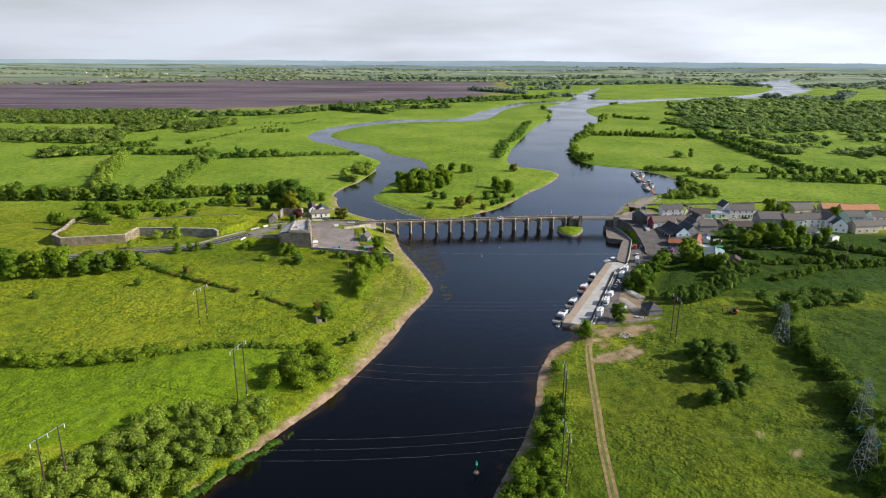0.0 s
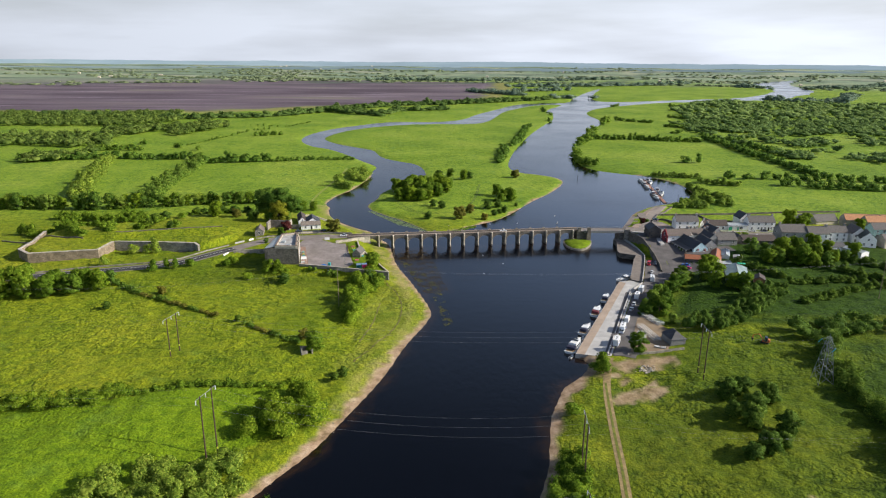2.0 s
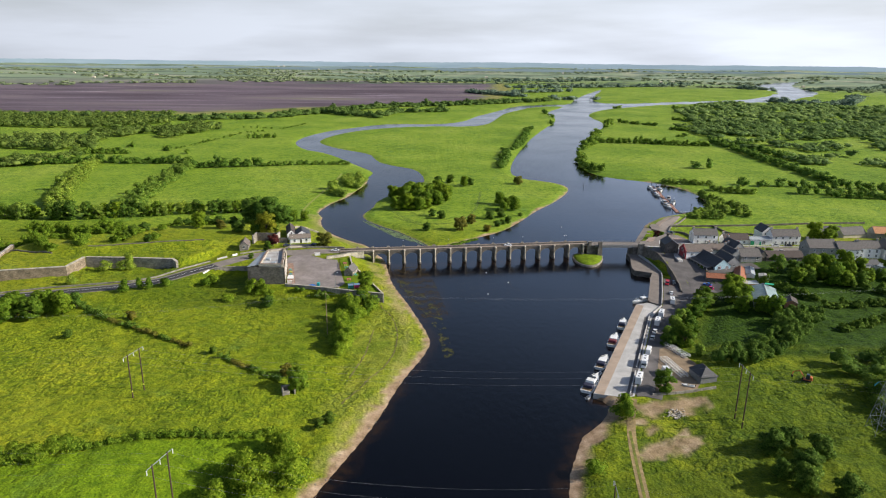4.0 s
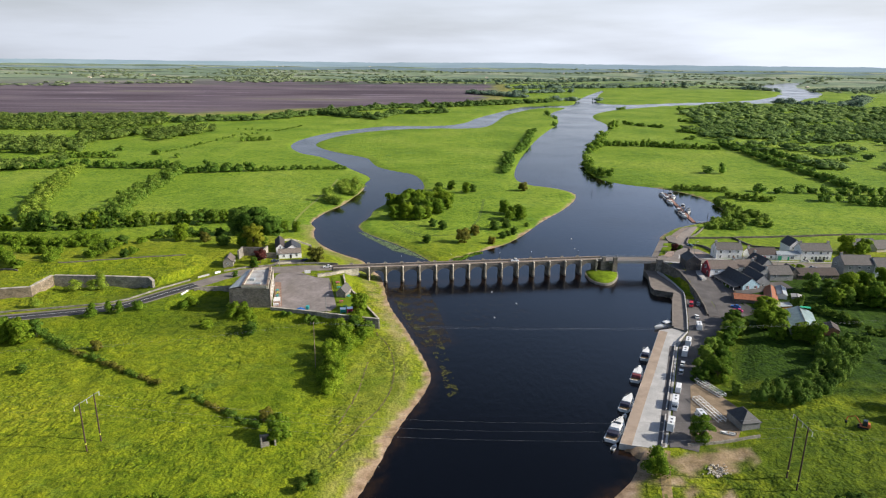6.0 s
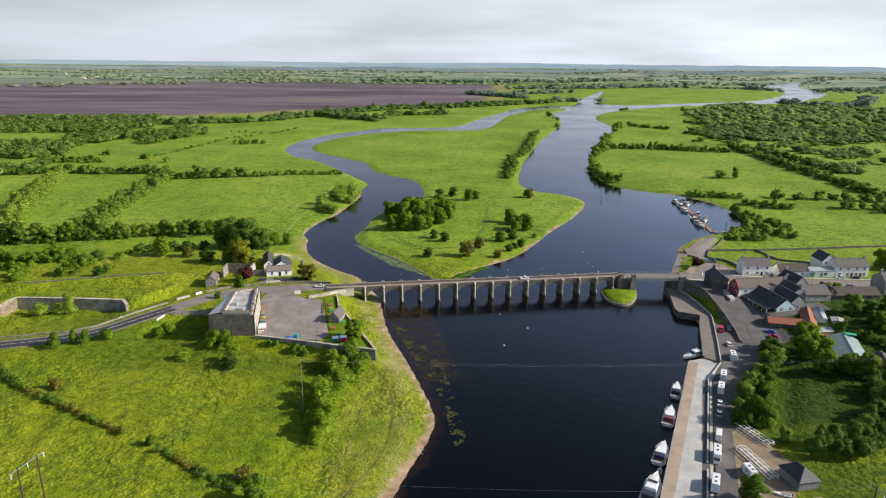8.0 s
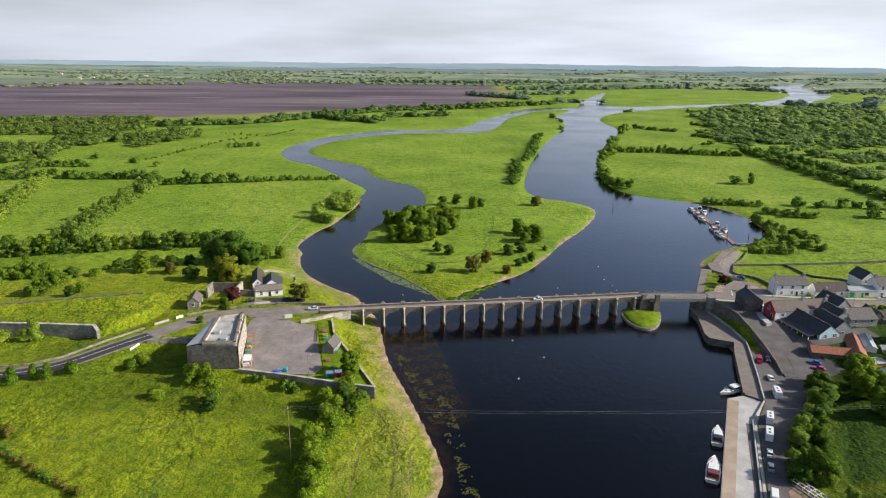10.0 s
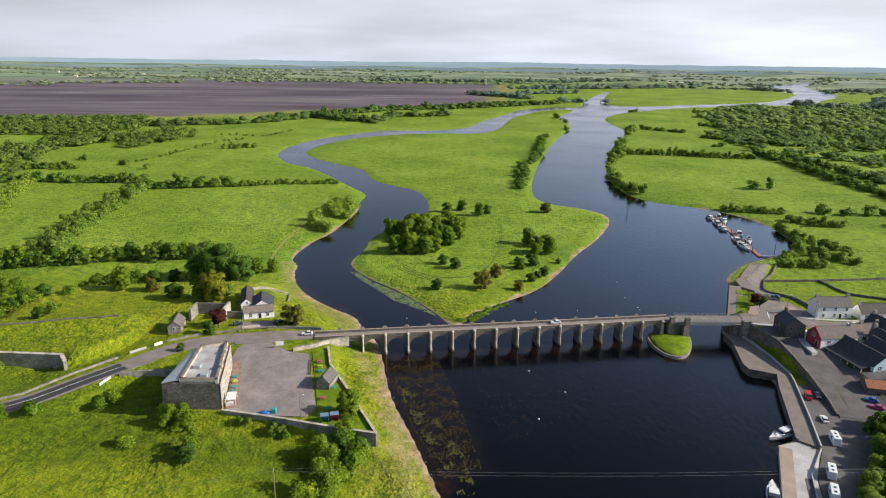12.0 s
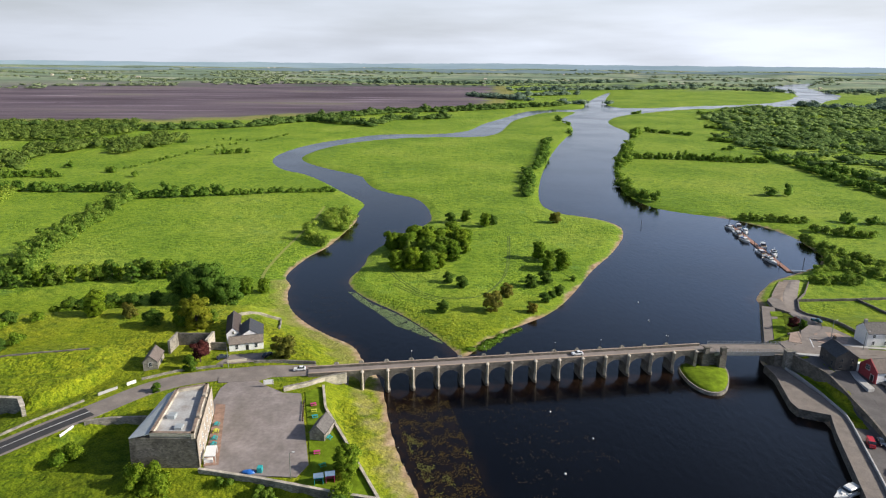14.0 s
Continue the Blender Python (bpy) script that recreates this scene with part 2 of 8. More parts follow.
def box(bm, x0, x1, y0, y1, z0, z1, m=None, bevel=0.0):
    v = [bm.verts.new((x, y, z)) for z in (z0, z1) for y in (y0, y1) for x in (x0, x1)]
    fs = [bm.faces.new([v[i] for i in q]) for q in ((0, 2, 3, 1), (4, 5, 7, 6), (0, 1, 5, 4), (2, 6, 7, 3), (0, 4, 6, 2), (1, 3, 7, 5))]
    if bevel:
        es = list({e for f in fs for e in f.edges})
        out = bmesh.ops.bevel(bm, geom=es, offset=bevel, segments=1, affect="EDGES", profile=0.5)
        v = list({w for f in out["faces"] for w in f.verts} | {w for w in v if w.is_valid})
    if m is not None:
        bmesh.ops.transform(bm, matrix=m, verts=v)
    return bm


def boxed(x0, x1, y0, y1, z0, z1, bevel=0.0):
    return box(bmesh.new(), x0, x1, y0, y1, z0, z1, None, bevel)


def prism(points, z0, z1, inset=0.0):
    """An upright solid on a plan outline (anticlockwise)."""
    bm = bmesh.new()
    c = Vector((sum(p[0] for p in points) / len(points), sum(p[1] for p in points) / len(points)))
    low = [bm.verts.new((p[0], p[1], z0)) for p in points]
    top = [bm.verts.new((*(Vector(p[:2]) + (c - Vector(p[:2])).normalized() * inset), z1)) for p in points]
    n = len(points)
    bm.faces.new(top)
    bm.faces.new(low[::-1])
    for i in range(n):
        bm.faces.new((low[i], low[(i + 1) % n], top[(i + 1) % n], top[i]))
    bmesh.ops.recalc_face_normals(bm, faces=bm.faces)
    return bm


def rod(bm, a, b, r0, r1=None, sides=6):
    a, b = Vector(a), Vector(b)
    r1 = r0 if r1 is None else r1
    q = (b - a).to_track_quat("Z", "Y").to_matrix()
    rings = []
    for p, r in ((a, r0), (b, r1)):
        rings.append([bm.verts.new(p + q @ Vector((r * math.cos(t), r * math.sin(t), 0))) for t in (2 * math.pi * i / sides for i in range(sides))])
    for i in range(sides):
        bm.faces.new((rings[0][i], rings[0][(i + 1) % sides], rings[1][(i + 1) % sides], rings[1][i]))
    bm.faces.new(rings[1])
    bm.faces.new(rings[0][::-1])
    return bm


def eased(points, rounds=2, closed=False):
    """Corner-cut outline through plan points."""
    p = np.array(points, float)
    for _ in range(rounds):
        q = np.roll(p, -1, 0) if closed else p[1:]
        r = p if closed else p[:-1]
        s = np.empty((2 * len(r), p.shape[1]))
        s[0::2], s[1::2] = 0.75 * r + 0.25 * q, 0.25 * r + 0.75 * q
        p = s if closed else np.vstack([p[:1], s, p[-1:]])
    return p


def away(xy, line, closed=False):
    """Distance from plan places to a polyline."""
    xy, a = np.asarray(xy, float), np.asarray(line, float)
    b = np.roll(a, -1, 0) if closed else a[1:]
    a = a if closed else a[:-1]
    best = np.full(len(xy), 1e9)
    for p, q in zip(a, b):
        d = q - p
        t = np.clip(((xy - p) @ d) / max(1e-9, d @ d), 0, 1)
        e = xy - p - t[:, None] * d
        best = np.minimum(best, e[:, 0] ** 2 + e[:, 1] ** 2)
    return np.sqrt(best)


def inside(xy, poly):
    xy, a = np.asarray(xy, float), np.asarray(poly, float)
    b = np.roll(a, -1, 0)
    odd = np.zeros(len(xy), bool)
    for (x0, y0), (x1, y1) in zip(a, b):
        if y0 != y1:
            hit = (xy[:, 1] > min(y0, y1)) & (xy[:, 1] <= max(y0, y1))
            odd ^= hit & (xy[:, 0] < x0 + (xy[:, 1] - y0) * (x1 - x0) / (y1 - y0))
    return odd


def ease01(v):
    v = np.clip(v, 0, 1)
    return v * v * (3 - 2 * v)


# ---- plan of the river, metres from the foot of the first wet pier ----
WEST_NEAR = [(-150, -640), (-75, -330), (-36, -264), (-29, -254), (-24, -241), (-15.6, -225), (-7.8, -212), (-0.9, -193),
             (9.3, -165), (15, -138), (24.5, -112), (25.4, -99), (20, -80), (12.7, -56), (4.4, -33), (-0.3, -6)]
WEST_CHANNEL = [(-3, 10), (-11, 23.6), (-16, 38.4), (-27.2, 46.9), (-40.2, 61), (-50.3, 76.7), (-56, 97), (-56.3, 110), (-63.6, 122),
                (-56.7, 160), (-49.1, 174), (-43.8, 209), (-38.9, 239), (-41.8, 272), (-37, 297), (-61.6, 340), (-90, 396), (-115.5, 434),
                (-138, 450), (-162, 501), (-168, 552), (-157, 612), (-136, 668), (-104, 710), (-77, 752), (-37, 769), (20, 765),
                (68, 813), (92, 917), (142, 1035), (199, 1193), (292, 1254), (339, 1251)]
FAR_NORTH = [(377, 1427), (474, 1707), (606, 2062), (436, 1493), (410, 1306), (494, 1298), (635, 1381), (825, 1457), (931, 1572),
             (1124, 1819), (1224, 2085), (1237, 2321), (1490, 2654), (1700, 2900)]
EAST_FAR = [(1760, 2860), (1540, 2560), (1380, 2250), (1290, 1885), (1046, 1564), (903, 1409), (692, 1335), (562, 1283), (461, 1190),
            (387, 1121), (330, 1017), (309, 924), (313, 830), (299, 748), (259, 656), (224, 556), (199, 467), (179, 379), (176, 318),
            (183, 290), (199, 273), (221, 261), (239, 240), (249, 210), (246, 178), (244, 164), (231, 145), (213, 133.5)]
EAST_QUAYS = [(192, 119), (178, 103), (170.6, 92), (169.2, 85.5), (165, 76.5), (151.2, 45.5), (143.5, 30), (141, 23), (140, 11), (135, -9), (135.5, -15), (142, -18), (140.5, -28),
              (131.7, -56), (123, -60), (84, -147), (88, -153), (82, -163), (73.7, -172), (66, -192), (61, -220), (55, -238), (49.6, -250),
              (44, -264), (20, -340), (-40, -640)]
ISLAND_WEST = [(26, 27), (22.5, 35), (17.6, 45), (9, 58.5), (-0.5, 72.5), (-14.6, 87.5), (-23.6, 100), (-30.4, 116), (-23.3, 142), (-24, 163), (-9.8, 200), (11.4, 237),
               (12.6, 256), (10.3, 283), (0.7, 319), (-18.4, 334), (-39.5, 358), (-49, 392), (-56, 421), (-88, 451), (-116, 484), (-136, 522),
               (-135, 565), (-119, 628), (-85, 681), (-34.5, 721), (12.5, 737), (76, 734.5), (108, 778), (134, 902), (153, 992), (196, 1087), (228, 1154), (283, 1201)]
ISLAND_EAST = [(316, 1190), (234, 1009), (247, 875), (169, 638), (119, 434), (96, 305), (105, 270), (124, 260), (137.5, 247), (144, 229),
               (137.5, 204), (131, 189), (119, 164), (100, 133), (86, 102), (70.5, 74.5), (55, 60), (44, 51), (36, 39), (29, 29)]
WATER_EDGE = eased(WEST_NEAR + WEST_CHANNEL + FAR_NORTH + EAST_FAR[:-1], 2).tolist() + EAST_QUAYS
ISLAND = eased(ISLAND_WEST + ISLAND_EAST, 2, True)
ISLET = eased([(107.5, 23), (105.5, 10.8), (107.8, 0.8), (112.7, -2.6), (118, 0.2), (124, 12), (125, 22)], 2, True)
UPROAD = [(-230, -86), (-180, -68), (-140, -61), (-118, -56), (-107, -49), (-98, -36), (-87, -23), (-77, -9), (-62, -1), (-35, 2.6), (-17, 3.6), (-6, 4.5)]
VILLAGE_STREET = [(147, 20.8), (160, 20), (180, 14.5), (205, 13), (240, 11), (280, 9), (340, 2), (430, -14), (600, -40)]
FORT_PAD = [(-66, -54), (-46, -55), (-28, -58), (-8, -63.5), (2.4, -66), (-8, -42), (-17, -23), (-20, -6), (-40, 0), (-62, -4), (-74, -12), (-68, -30)]


def drop_out(xy):
    """Distance inland from the water's edge: negative in the river."""
    d = away(xy, WATER_EDGE, True)
    wet = inside(xy, WATER_EDGE)
    di, on = away(xy, ISLAND, True), inside(xy, ISLAND)
    ds, on2 = away(xy, ISLET, True), inside(xy, ISLET)
    land = np.where(wet, -np.minimum(np.minimum(d, di), ds), d)
    land = np.where(on, np.minimum(di, d), land)
    return np.where(on2, ds, land)


def rolling(xy, size, amount, seed):
    r = np.random.RandomState(seed)
    out = np.zeros(len(xy))
    for k in range(5):
        a, f, ph = r.uniform(0, 6.28), (1.6 ** k) / size, r.uniform(0, 6.28)
        out += np.sin((xy[:, 0] * math.cos(a) + xy[:, 1] * math.sin(a)) * 6.28 * f + ph + 1.3 * np.sin((xy[:, 1] * math.cos(a) - xy[:, 0] * math.sin(a)) * 4 * f)) / (1.5 ** k)
    return out * amount / 2


def land_height(xy, inland=None):
    xy = np.asarray(xy, float)
    x, y = xy[:, 0], xy[:, 1]
    s = drop_out(xy) if inland is None else inland
    down = 1 - ease01((y + 40) / 60)
    west = 1 - ease01((x - 20) / 40)
    plain = 1.1 + 0.5 * ease01(s / 60) + rolling(xy, 130, 0.25, 3)
    field_w = 1.5 + 2.6 * ease01((s - 14) / 45) + 3.2 * ease01((s - 10) / 60) * ease01((-150 - y) / 90) + rolling(xy, 70, 0.35, 5)
    field_e = 1.6 + 1.6 * ease01((s - 12) / 50) + 1.6 * ease01((x - 100) / 120) + rolling(xy, 60, 0.3, 6)
    h = plain * (1 - down) + down * (field_w * west + field_e * (1 - west))
    # raised ground for the road, the fort and the village
    w = ease01(1 - (away(xy, UPROAD) - 5) / 22) * (x < 5) * ease01((x + 240) / 60)
    h = h * (1 - w) + w * (7.0 - 2.5 * ease01((-100 - x) / 90))
    pad = inside(xy, FORT_PAD)
    dp = np.where(pad, 0, away(xy, FORT_PAD, True))
    w = ease01(1 - dp / 3.5)
    h = h * (1 - w) + w * 6.9
    dip = [(-87.0, -33.4), (-80, -31.6), (-66.6, -30.6), (-65.6, -56), (-80, -60), (-92, -52)]
    w = ease01(1 - np.where(inside(xy, dip), 0, away(xy, dip, True)) / 1.3)
    h = h * (1 - w) + w * np.minimum(h, 4.3)
    north = [(-150, 6), (-120, 4), (-88, 8), (-66, 6), (-42, 8), (-30, 14), (-46, 40), (-62, 62), (-110, 60), (-160, 50)]
    w = ease01(1 - np.where(inside(xy, north), 0, away(xy, north, True)) / 16)
    h = h * (1 - w) + w * (7.0 + 0.4 * rolling(xy, 30, 0.6, 9))
    w = ease01(1 - (away(xy, VILLAGE_STREET) - 26) / 34) * ease01((x - 136) / 12)
    h = h * (1 - w) + w * 7.6
    camp = [(84, -150), (123, -60), (133, -62), (142, -30), (150, -18), (160, -22), (166, -48), (150, -80), (124, -130), (112, -150)]
    w = ease01(1 - np.where(inside(xy, camp), 0, away(xy, camp, True)) / 7)
    h = h * (1 - w) + w * 1.85
    low = [(136, -8), (139, 18), (147, 14), (150, 0), (148, -20), (143, -18)]
    w = ease01(1 - np.where(inside(xy, low), 0, away(xy, low, True)) / 4)
    h = h * (1 - w) + w * 1.75
    ramp = [(158, 16), (157.2, -6), (156.6, -28), (152, -50)]
    w = ease01(1 - (away(xy, ramp) - 10) / 3) * ease01((x - 151.5) / 1.5)
    h = h * (1 - w) + w * (2.0 + 5.6 * ease01((y + 52) / 62))
    bar = [(150, 40), (160, 40), (168, 74), (200, 118), (188, 112), (165, 78)]
    w = ease01(1 - np.where(inside(xy, bar), 0, away(xy, bar, True)) / 9)
    h = h * (1 - w) + w * 2.6
    earth = [(-197, -38), (-163.5, -30.5), (-162.5, -14.8), (-114, -16.2), (-110, -20), (-104, -10), (-98, 2), (-98, 16), (-120, 22), (-165, 12), (-205, 22), (-212, 0), (-206, -28)]
    bank = away(xy, [(-200, 2), (-166, -3.5), (-146, 2.5), (-121, 9.6), (-107, 12.4)])
    w = ease01(1 - np.where(inside(xy, earth), 0, away(xy, earth, True)) / 2.6)
    h = h * (1 - w) + w * (7.9 + 2.3 * ease01(1 - bank / 11))
    # the far country climbs slowly to low hills
    r = np.hypot(x, y)
    h = h + 27 * ease01((r - 2300) / 3000) + 6 * ease01((r - 1900) / 800) * rolling(xy, 1300, 1.0, 11)
    h = np.maximum(h, 0.7)
    slope = np.clip(s, -40, 200)
    shore = np.where(slope < 0, np.maximum(-2.6, 0.28 * slope), 0.10 * slope + 0.012 * slope ** 2)
    quay = inside(xy, [(70, -150), (90, -158), (180, -40), (180, 40), (130, 40), (128, -10), (138, -26), (118, -56)])
    shore = np.where(quay & (slope > 0), slope * 1.2, shore)
    return np.minimum(h, shore)


def graded(lo, mid0, mid1, hi, step, grow):
    a = list(np.arange(mid0, mid1 + 0.1, step))
    d, p = step, mid0
    left = []
    while p > lo:
        d *= grow
        p -= d
        left.append(p)
    d, p = step, mid1
    right = []
    while p < hi:
        d *= grow
        p += d
        right.append(p)
    return np.array(left[::-1] + a + right)


GX = graded(-5200, -150, 210, 5200, 1.9, 1.04)
GY = graded(-700, -290, 130, 5000, 1.9, 1.024)
gx, gy = np.meshgrid(GX, GY)
GROUND_XY = np.column_stack([gx.ravel(), gy.ravel()])
INLAND = drop_out(GROUND_XY)
GROUND_Z = land_height(GROUND_XY, INLAND)
# rank grass stands in lumps over the rough fields
lump = np.random.RandomState(77).normal(size=(len(GY), len(GX)))
lump = (lump + 0.5 * (np.roll(lump, 1, 0) + np.roll(lump, 1, 1))).ravel()
rough_land = ease01((INLAND - 5) / 8) * ease01((away(GROUND_XY, UPROAD) - 8) / 6) * ease01((away(GROUND_XY, VILLAGE_STREET) - 40) / 10)
rough_land *= ease01((np.where(inside(GROUND_XY, FORT_PAD), 0, away(GROUND_XY, FORT_PAD, True)) - 2) / 4) * (1 - inside(GROUND_XY, [(80, -158), (136, -148), (165, -120), (205, -40), (205, 130), (130, 130), (128, -50)]))
rough_land *= ease01((away(GROUND_XY, [(74, -300), (76, -268), (79, -240), (85, -196), (95.5, -151)]) - 2.5) / 3) * (1 - inside(GROUND_XY, [(-110, 2), (-30, 2), (-30, 55), (-110, 55)]))
GROUND_Z = GROUND_Z + np.clip(lump, -1.6, 1.6) * rough_land * np.where(GROUND_XY[:, 1] < 0, 0.27, 0.1)
nx, ny = len(GX), len(GY)
ii = (np.arange(ny - 1)[:, None] * nx + np.arange(nx - 1)[None, :]).ravel()
GROUND_FACES = np.column_stack([ii, ii + 1, ii + nx + 1, ii + nx])


def ground_at(x, y):
    """Height of the ground sheet at a place."""
    i = int(np.clip(np.searchsorted(GX, x) - 1, 0, nx - 2))
    j = int(np.clip(np.searchsorted(GY, y) - 1, 0, ny - 2))
    u, v = (x - GX[i]) / (GX[i + 1] - GX[i]), (y - GY[j]) / (GY[j + 1] - GY[j])
    z = GROUND_Z
    a, b, c, d = z[j * nx + i], z[j * nx + i + 1], z[(j + 1) * nx + i], z[(j + 1) * nx + i + 1]
    return float((a * (1 - u) + b * u) * (1 - v) + (c * (1 - u) + d * u) * v)


# kinds of land, with painted shade and haze, as shares at each corner of the sheet
BOG = [(-3600, 1050), (-900, 905), (-420, 960), (-150, 1150), (60, 1250), (130, 1450), (190, 1800), (220, 2350), (-600, 2520), (-1500, 2420), (-3800, 2300)]
BRIGHT_FIELD = [(-300, -212), (-129, -201), (-104, -200), (-73, -190), (-64, -185), (-24, -177), (-18, -190), (-22, -205), (-36, -222), (-60, -240), (-110, -262), (-300, -300)]
PLOTS = [(262, -90), (340, -92), (420, -70), (400, -30), (310, -30), (250, -50)]
gx1, gy1 = GROUND_XY[:, 0], GROUND_XY[:, 1]
sand_wide = np.where(gx1 < 35, 0.3 + 1.9 * ease01((-118 - gy1) / 22) * ease01((gy1 + 248) / 14), 0.9 + 2.4 * ease01((gy1 + 215) / 25))
shore_share = (1 - ease01((INLAND - sand_wide - 2.2 * rolling(GROUND_XY, 24, 0.8, 21) - 1.2 * rolling(GROUND_XY, 9, 1.0, 27)) / 2.4)) * (gy1 < 20)
shore_share = np.maximum(shore_share, (1 - ease01((INLAND - 0.7 - 1.6 * rolling(GROUND_XY, 46, 1.0, 22)) / 1.5)) * (gy1 < 260))
foot_bank = away(GROUND_XY, [(-9, -1), (-5.5, -16), (0, -30), (5.5, -50), (11, -70)])
shore_share = np.maximum(shore_share, 0.36 * (1 - ease01((foot_bank - 1.0 - 2.8 * rolling(GROUND_XY, 13, 1.0, 28)) / 3)))
bog_edge = rolling(GROUND_XY, 160, 1.0, 23) * 22
d_bog = away(GROUND_XY, BOG, True) * np.where(inside(GROUND_XY, BOG), 1, -1)
bog_share = ease01((d_bog + bog_edge + 20) / 40)
worn_line = away(GROUND_XY, [(4, -20), (5, -50), (16, -100), (14, -128), (4, -158), (-6, -190)])
dry_share = (1 - ease01((worn_line - 0.6 - 2 * rolling(GROUND_XY, 20, 1.0, 24)) / 3)) * 0.45
STRIP = [(0, -62), (-2.2, -84.7), (-4.6, -103.2), (-5.3, -122.5), (-6, -143), (-10, -166), (0, -170), (24, -118), (22, -95), (12, -66)]
dry_share = np.maximum(dry_share, 0.15 * ease01(0.5 + 0.12 * away(GROUND_XY, STRIP, True) * np.where(inside(GROUND_XY, STRIP), 1, -1) + 0.8 * rolling(GROUND_XY, 16, 1.0, 29)))
west_beach = away(GROUND_XY, [(-60, 112), (-54, 92), (-48, 72), (-34, 52), (-20, 34), (-10, 16)])
dry_share = np.maximum(dry_share, (1 - ease01((west_beach - 4 - 3 * rolling(GROUND_XY, 18, 1.0, 26)) / 6)) * 0.6)
dry_share = np.maximum(dry_share, 0.85 * ease01((d_bog + bog_edge + 75) / 30) * (1 - bog_share))
for bare, wide in (([(86, -153), (96, -157), (108, -157), (116, -153)], 1.6), ([(92, -183), (100, -179), (107, -175)], 1.6), ([(128, -238), (134, -247)], -2.2), ([(92, -166), (96, -168)], 0.5)):
    shore_share = np.maximum(shore_share, 0.85 * (1 - ease01((away(GROUND_XY, bare) - wide - 0.6 - 2.5 * rolling(GROUND_XY, 11, 1.0, 25)) / 2.5)))
shore_share = np.maximum(shore_share, 1 - ease01((np.hypot((GROUND_XY[:, 0] + 880) / 3.2, (GROUND_XY[:, 1] - 2420) * 1.1) - 45) / 25))
bright_share = ease01(inside(GROUND_XY, BRIGHT_FIELD) + 0.0)
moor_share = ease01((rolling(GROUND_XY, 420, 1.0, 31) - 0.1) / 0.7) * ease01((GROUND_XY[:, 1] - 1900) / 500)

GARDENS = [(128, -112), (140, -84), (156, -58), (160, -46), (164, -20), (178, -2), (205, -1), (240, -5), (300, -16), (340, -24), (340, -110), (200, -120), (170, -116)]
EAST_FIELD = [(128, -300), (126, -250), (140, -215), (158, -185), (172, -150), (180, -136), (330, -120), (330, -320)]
# lush grass, darkened further to put the shade on it into the colour
lush_shade_share = ease01(0.5 + 0.06 * away(GROUND_XY, GARDENS, True) * np.where(inside(GROUND_XY, GARDENS), 1, -1))
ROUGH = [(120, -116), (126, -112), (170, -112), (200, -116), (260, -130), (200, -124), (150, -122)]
lush_shade_share = np.maximum(lush_shade_share, ease01(0.5 + 0.08 * away(GROUND_XY, ROUGH, True) * np.where(inside(GROUND_XY, ROUGH), 1, -1)))
lush_shade_share = np.maximum(lush_shade_share, 0.95 * ease01(0.5 + 0.02 * (away(GROUND_XY, EAST_FIELD, True) * np.where(inside(GROUND_XY, EAST_FIELD), 1, -1) + 12 * rolling(GROUND_XY, 50, 1.0, 41))))
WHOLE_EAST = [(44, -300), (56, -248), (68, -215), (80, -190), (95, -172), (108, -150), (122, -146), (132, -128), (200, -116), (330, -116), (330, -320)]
lush_shade_share = np.maximum(lush_shade_share, 0.62 * ease01(0.5 + 0.05 * (away(GROUND_XY, WHOLE_EAST, True) * np.where(inside(GROUND_XY, WHOLE_EAST), 1, -1) + 14 * rolling(GROUND_XY, 40, 1.0, 42))))
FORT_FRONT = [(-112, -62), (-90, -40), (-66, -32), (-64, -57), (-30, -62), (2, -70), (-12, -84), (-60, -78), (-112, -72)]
lush_shade_share = np.maximum(lush_shade_share, 0.5 * ease01(0.5 + 0.06 * away(GROUND_XY, FORT_FRONT, True) * np.where(inside(GROUND_XY, FORT_FRONT), 1, -1)))
tip = (GROUND_XY[:, 0] < 24) & (GROUND_XY[:, 0] > -26) & (GROUND_XY[:, 1] > 36) & inside(GROUND_XY, ISLAND)
shore_share = np.where(tip, 0.15 * shore_share, shore_share)
ground_mesh = mesh_from("ground", np.column_stack([GROUND_XY, GROUND_Z]), GROUND_FACES, [], True)
land = ground_mesh.color_attributes.new("land", "FLOAT_COLOR", "POINT")
land.data.foreach_set("color", np.column_stack([shore_share, bog_share, dry_share, bright_share]).astype(np.float32).ravel())
land2 = ground_mesh.color_attributes.new("country", "FLOAT_COLOR", "POINT")
land2.data.foreach_set("color", np.column_stack([moor_share, ease01((np.hypot(GROUND_XY[:, 0], GROUND_XY[:, 1]) - 2200) / 800), lush_shade_share, ease01((GROUND_XY[:, 1] - 25) / 90)]).astype(np.float32).ravel())

m, n, l, b = shader("grassland")
big = noise_of(n, l, 0.012, 3)
mid = noise_of(n, l, 0.11, 5)
streak = noise_of(n, l, 0.42, 6, stretch=(0.8, 1.0, 1.0))
fine = noise_of(n, l, 2.2, 6)
meadow = ramp_of(n, l, big, [(0.32, (0.126, 0.176, 0.007)), (0.5, (0.177, 0.222, 0.01)), (0.66, (0.222, 0.247, 0.016))])
patchy = ramp_of(n, l, mid, [(0.32, (0.74, 0.82, 0.74)), (0.48, (1, 1, 1)), (0.68, (1.14, 1.08, 1.03))])
tuft = ramp_of(n, l, streak, [(0.32, (0.66, 0.74, 0.66)), (0.5, (1.04, 1.03, 1.0)), (0.7, (1.3, 1.2, 1.15))])
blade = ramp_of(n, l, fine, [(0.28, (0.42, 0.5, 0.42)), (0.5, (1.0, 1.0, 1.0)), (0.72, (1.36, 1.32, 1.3))])
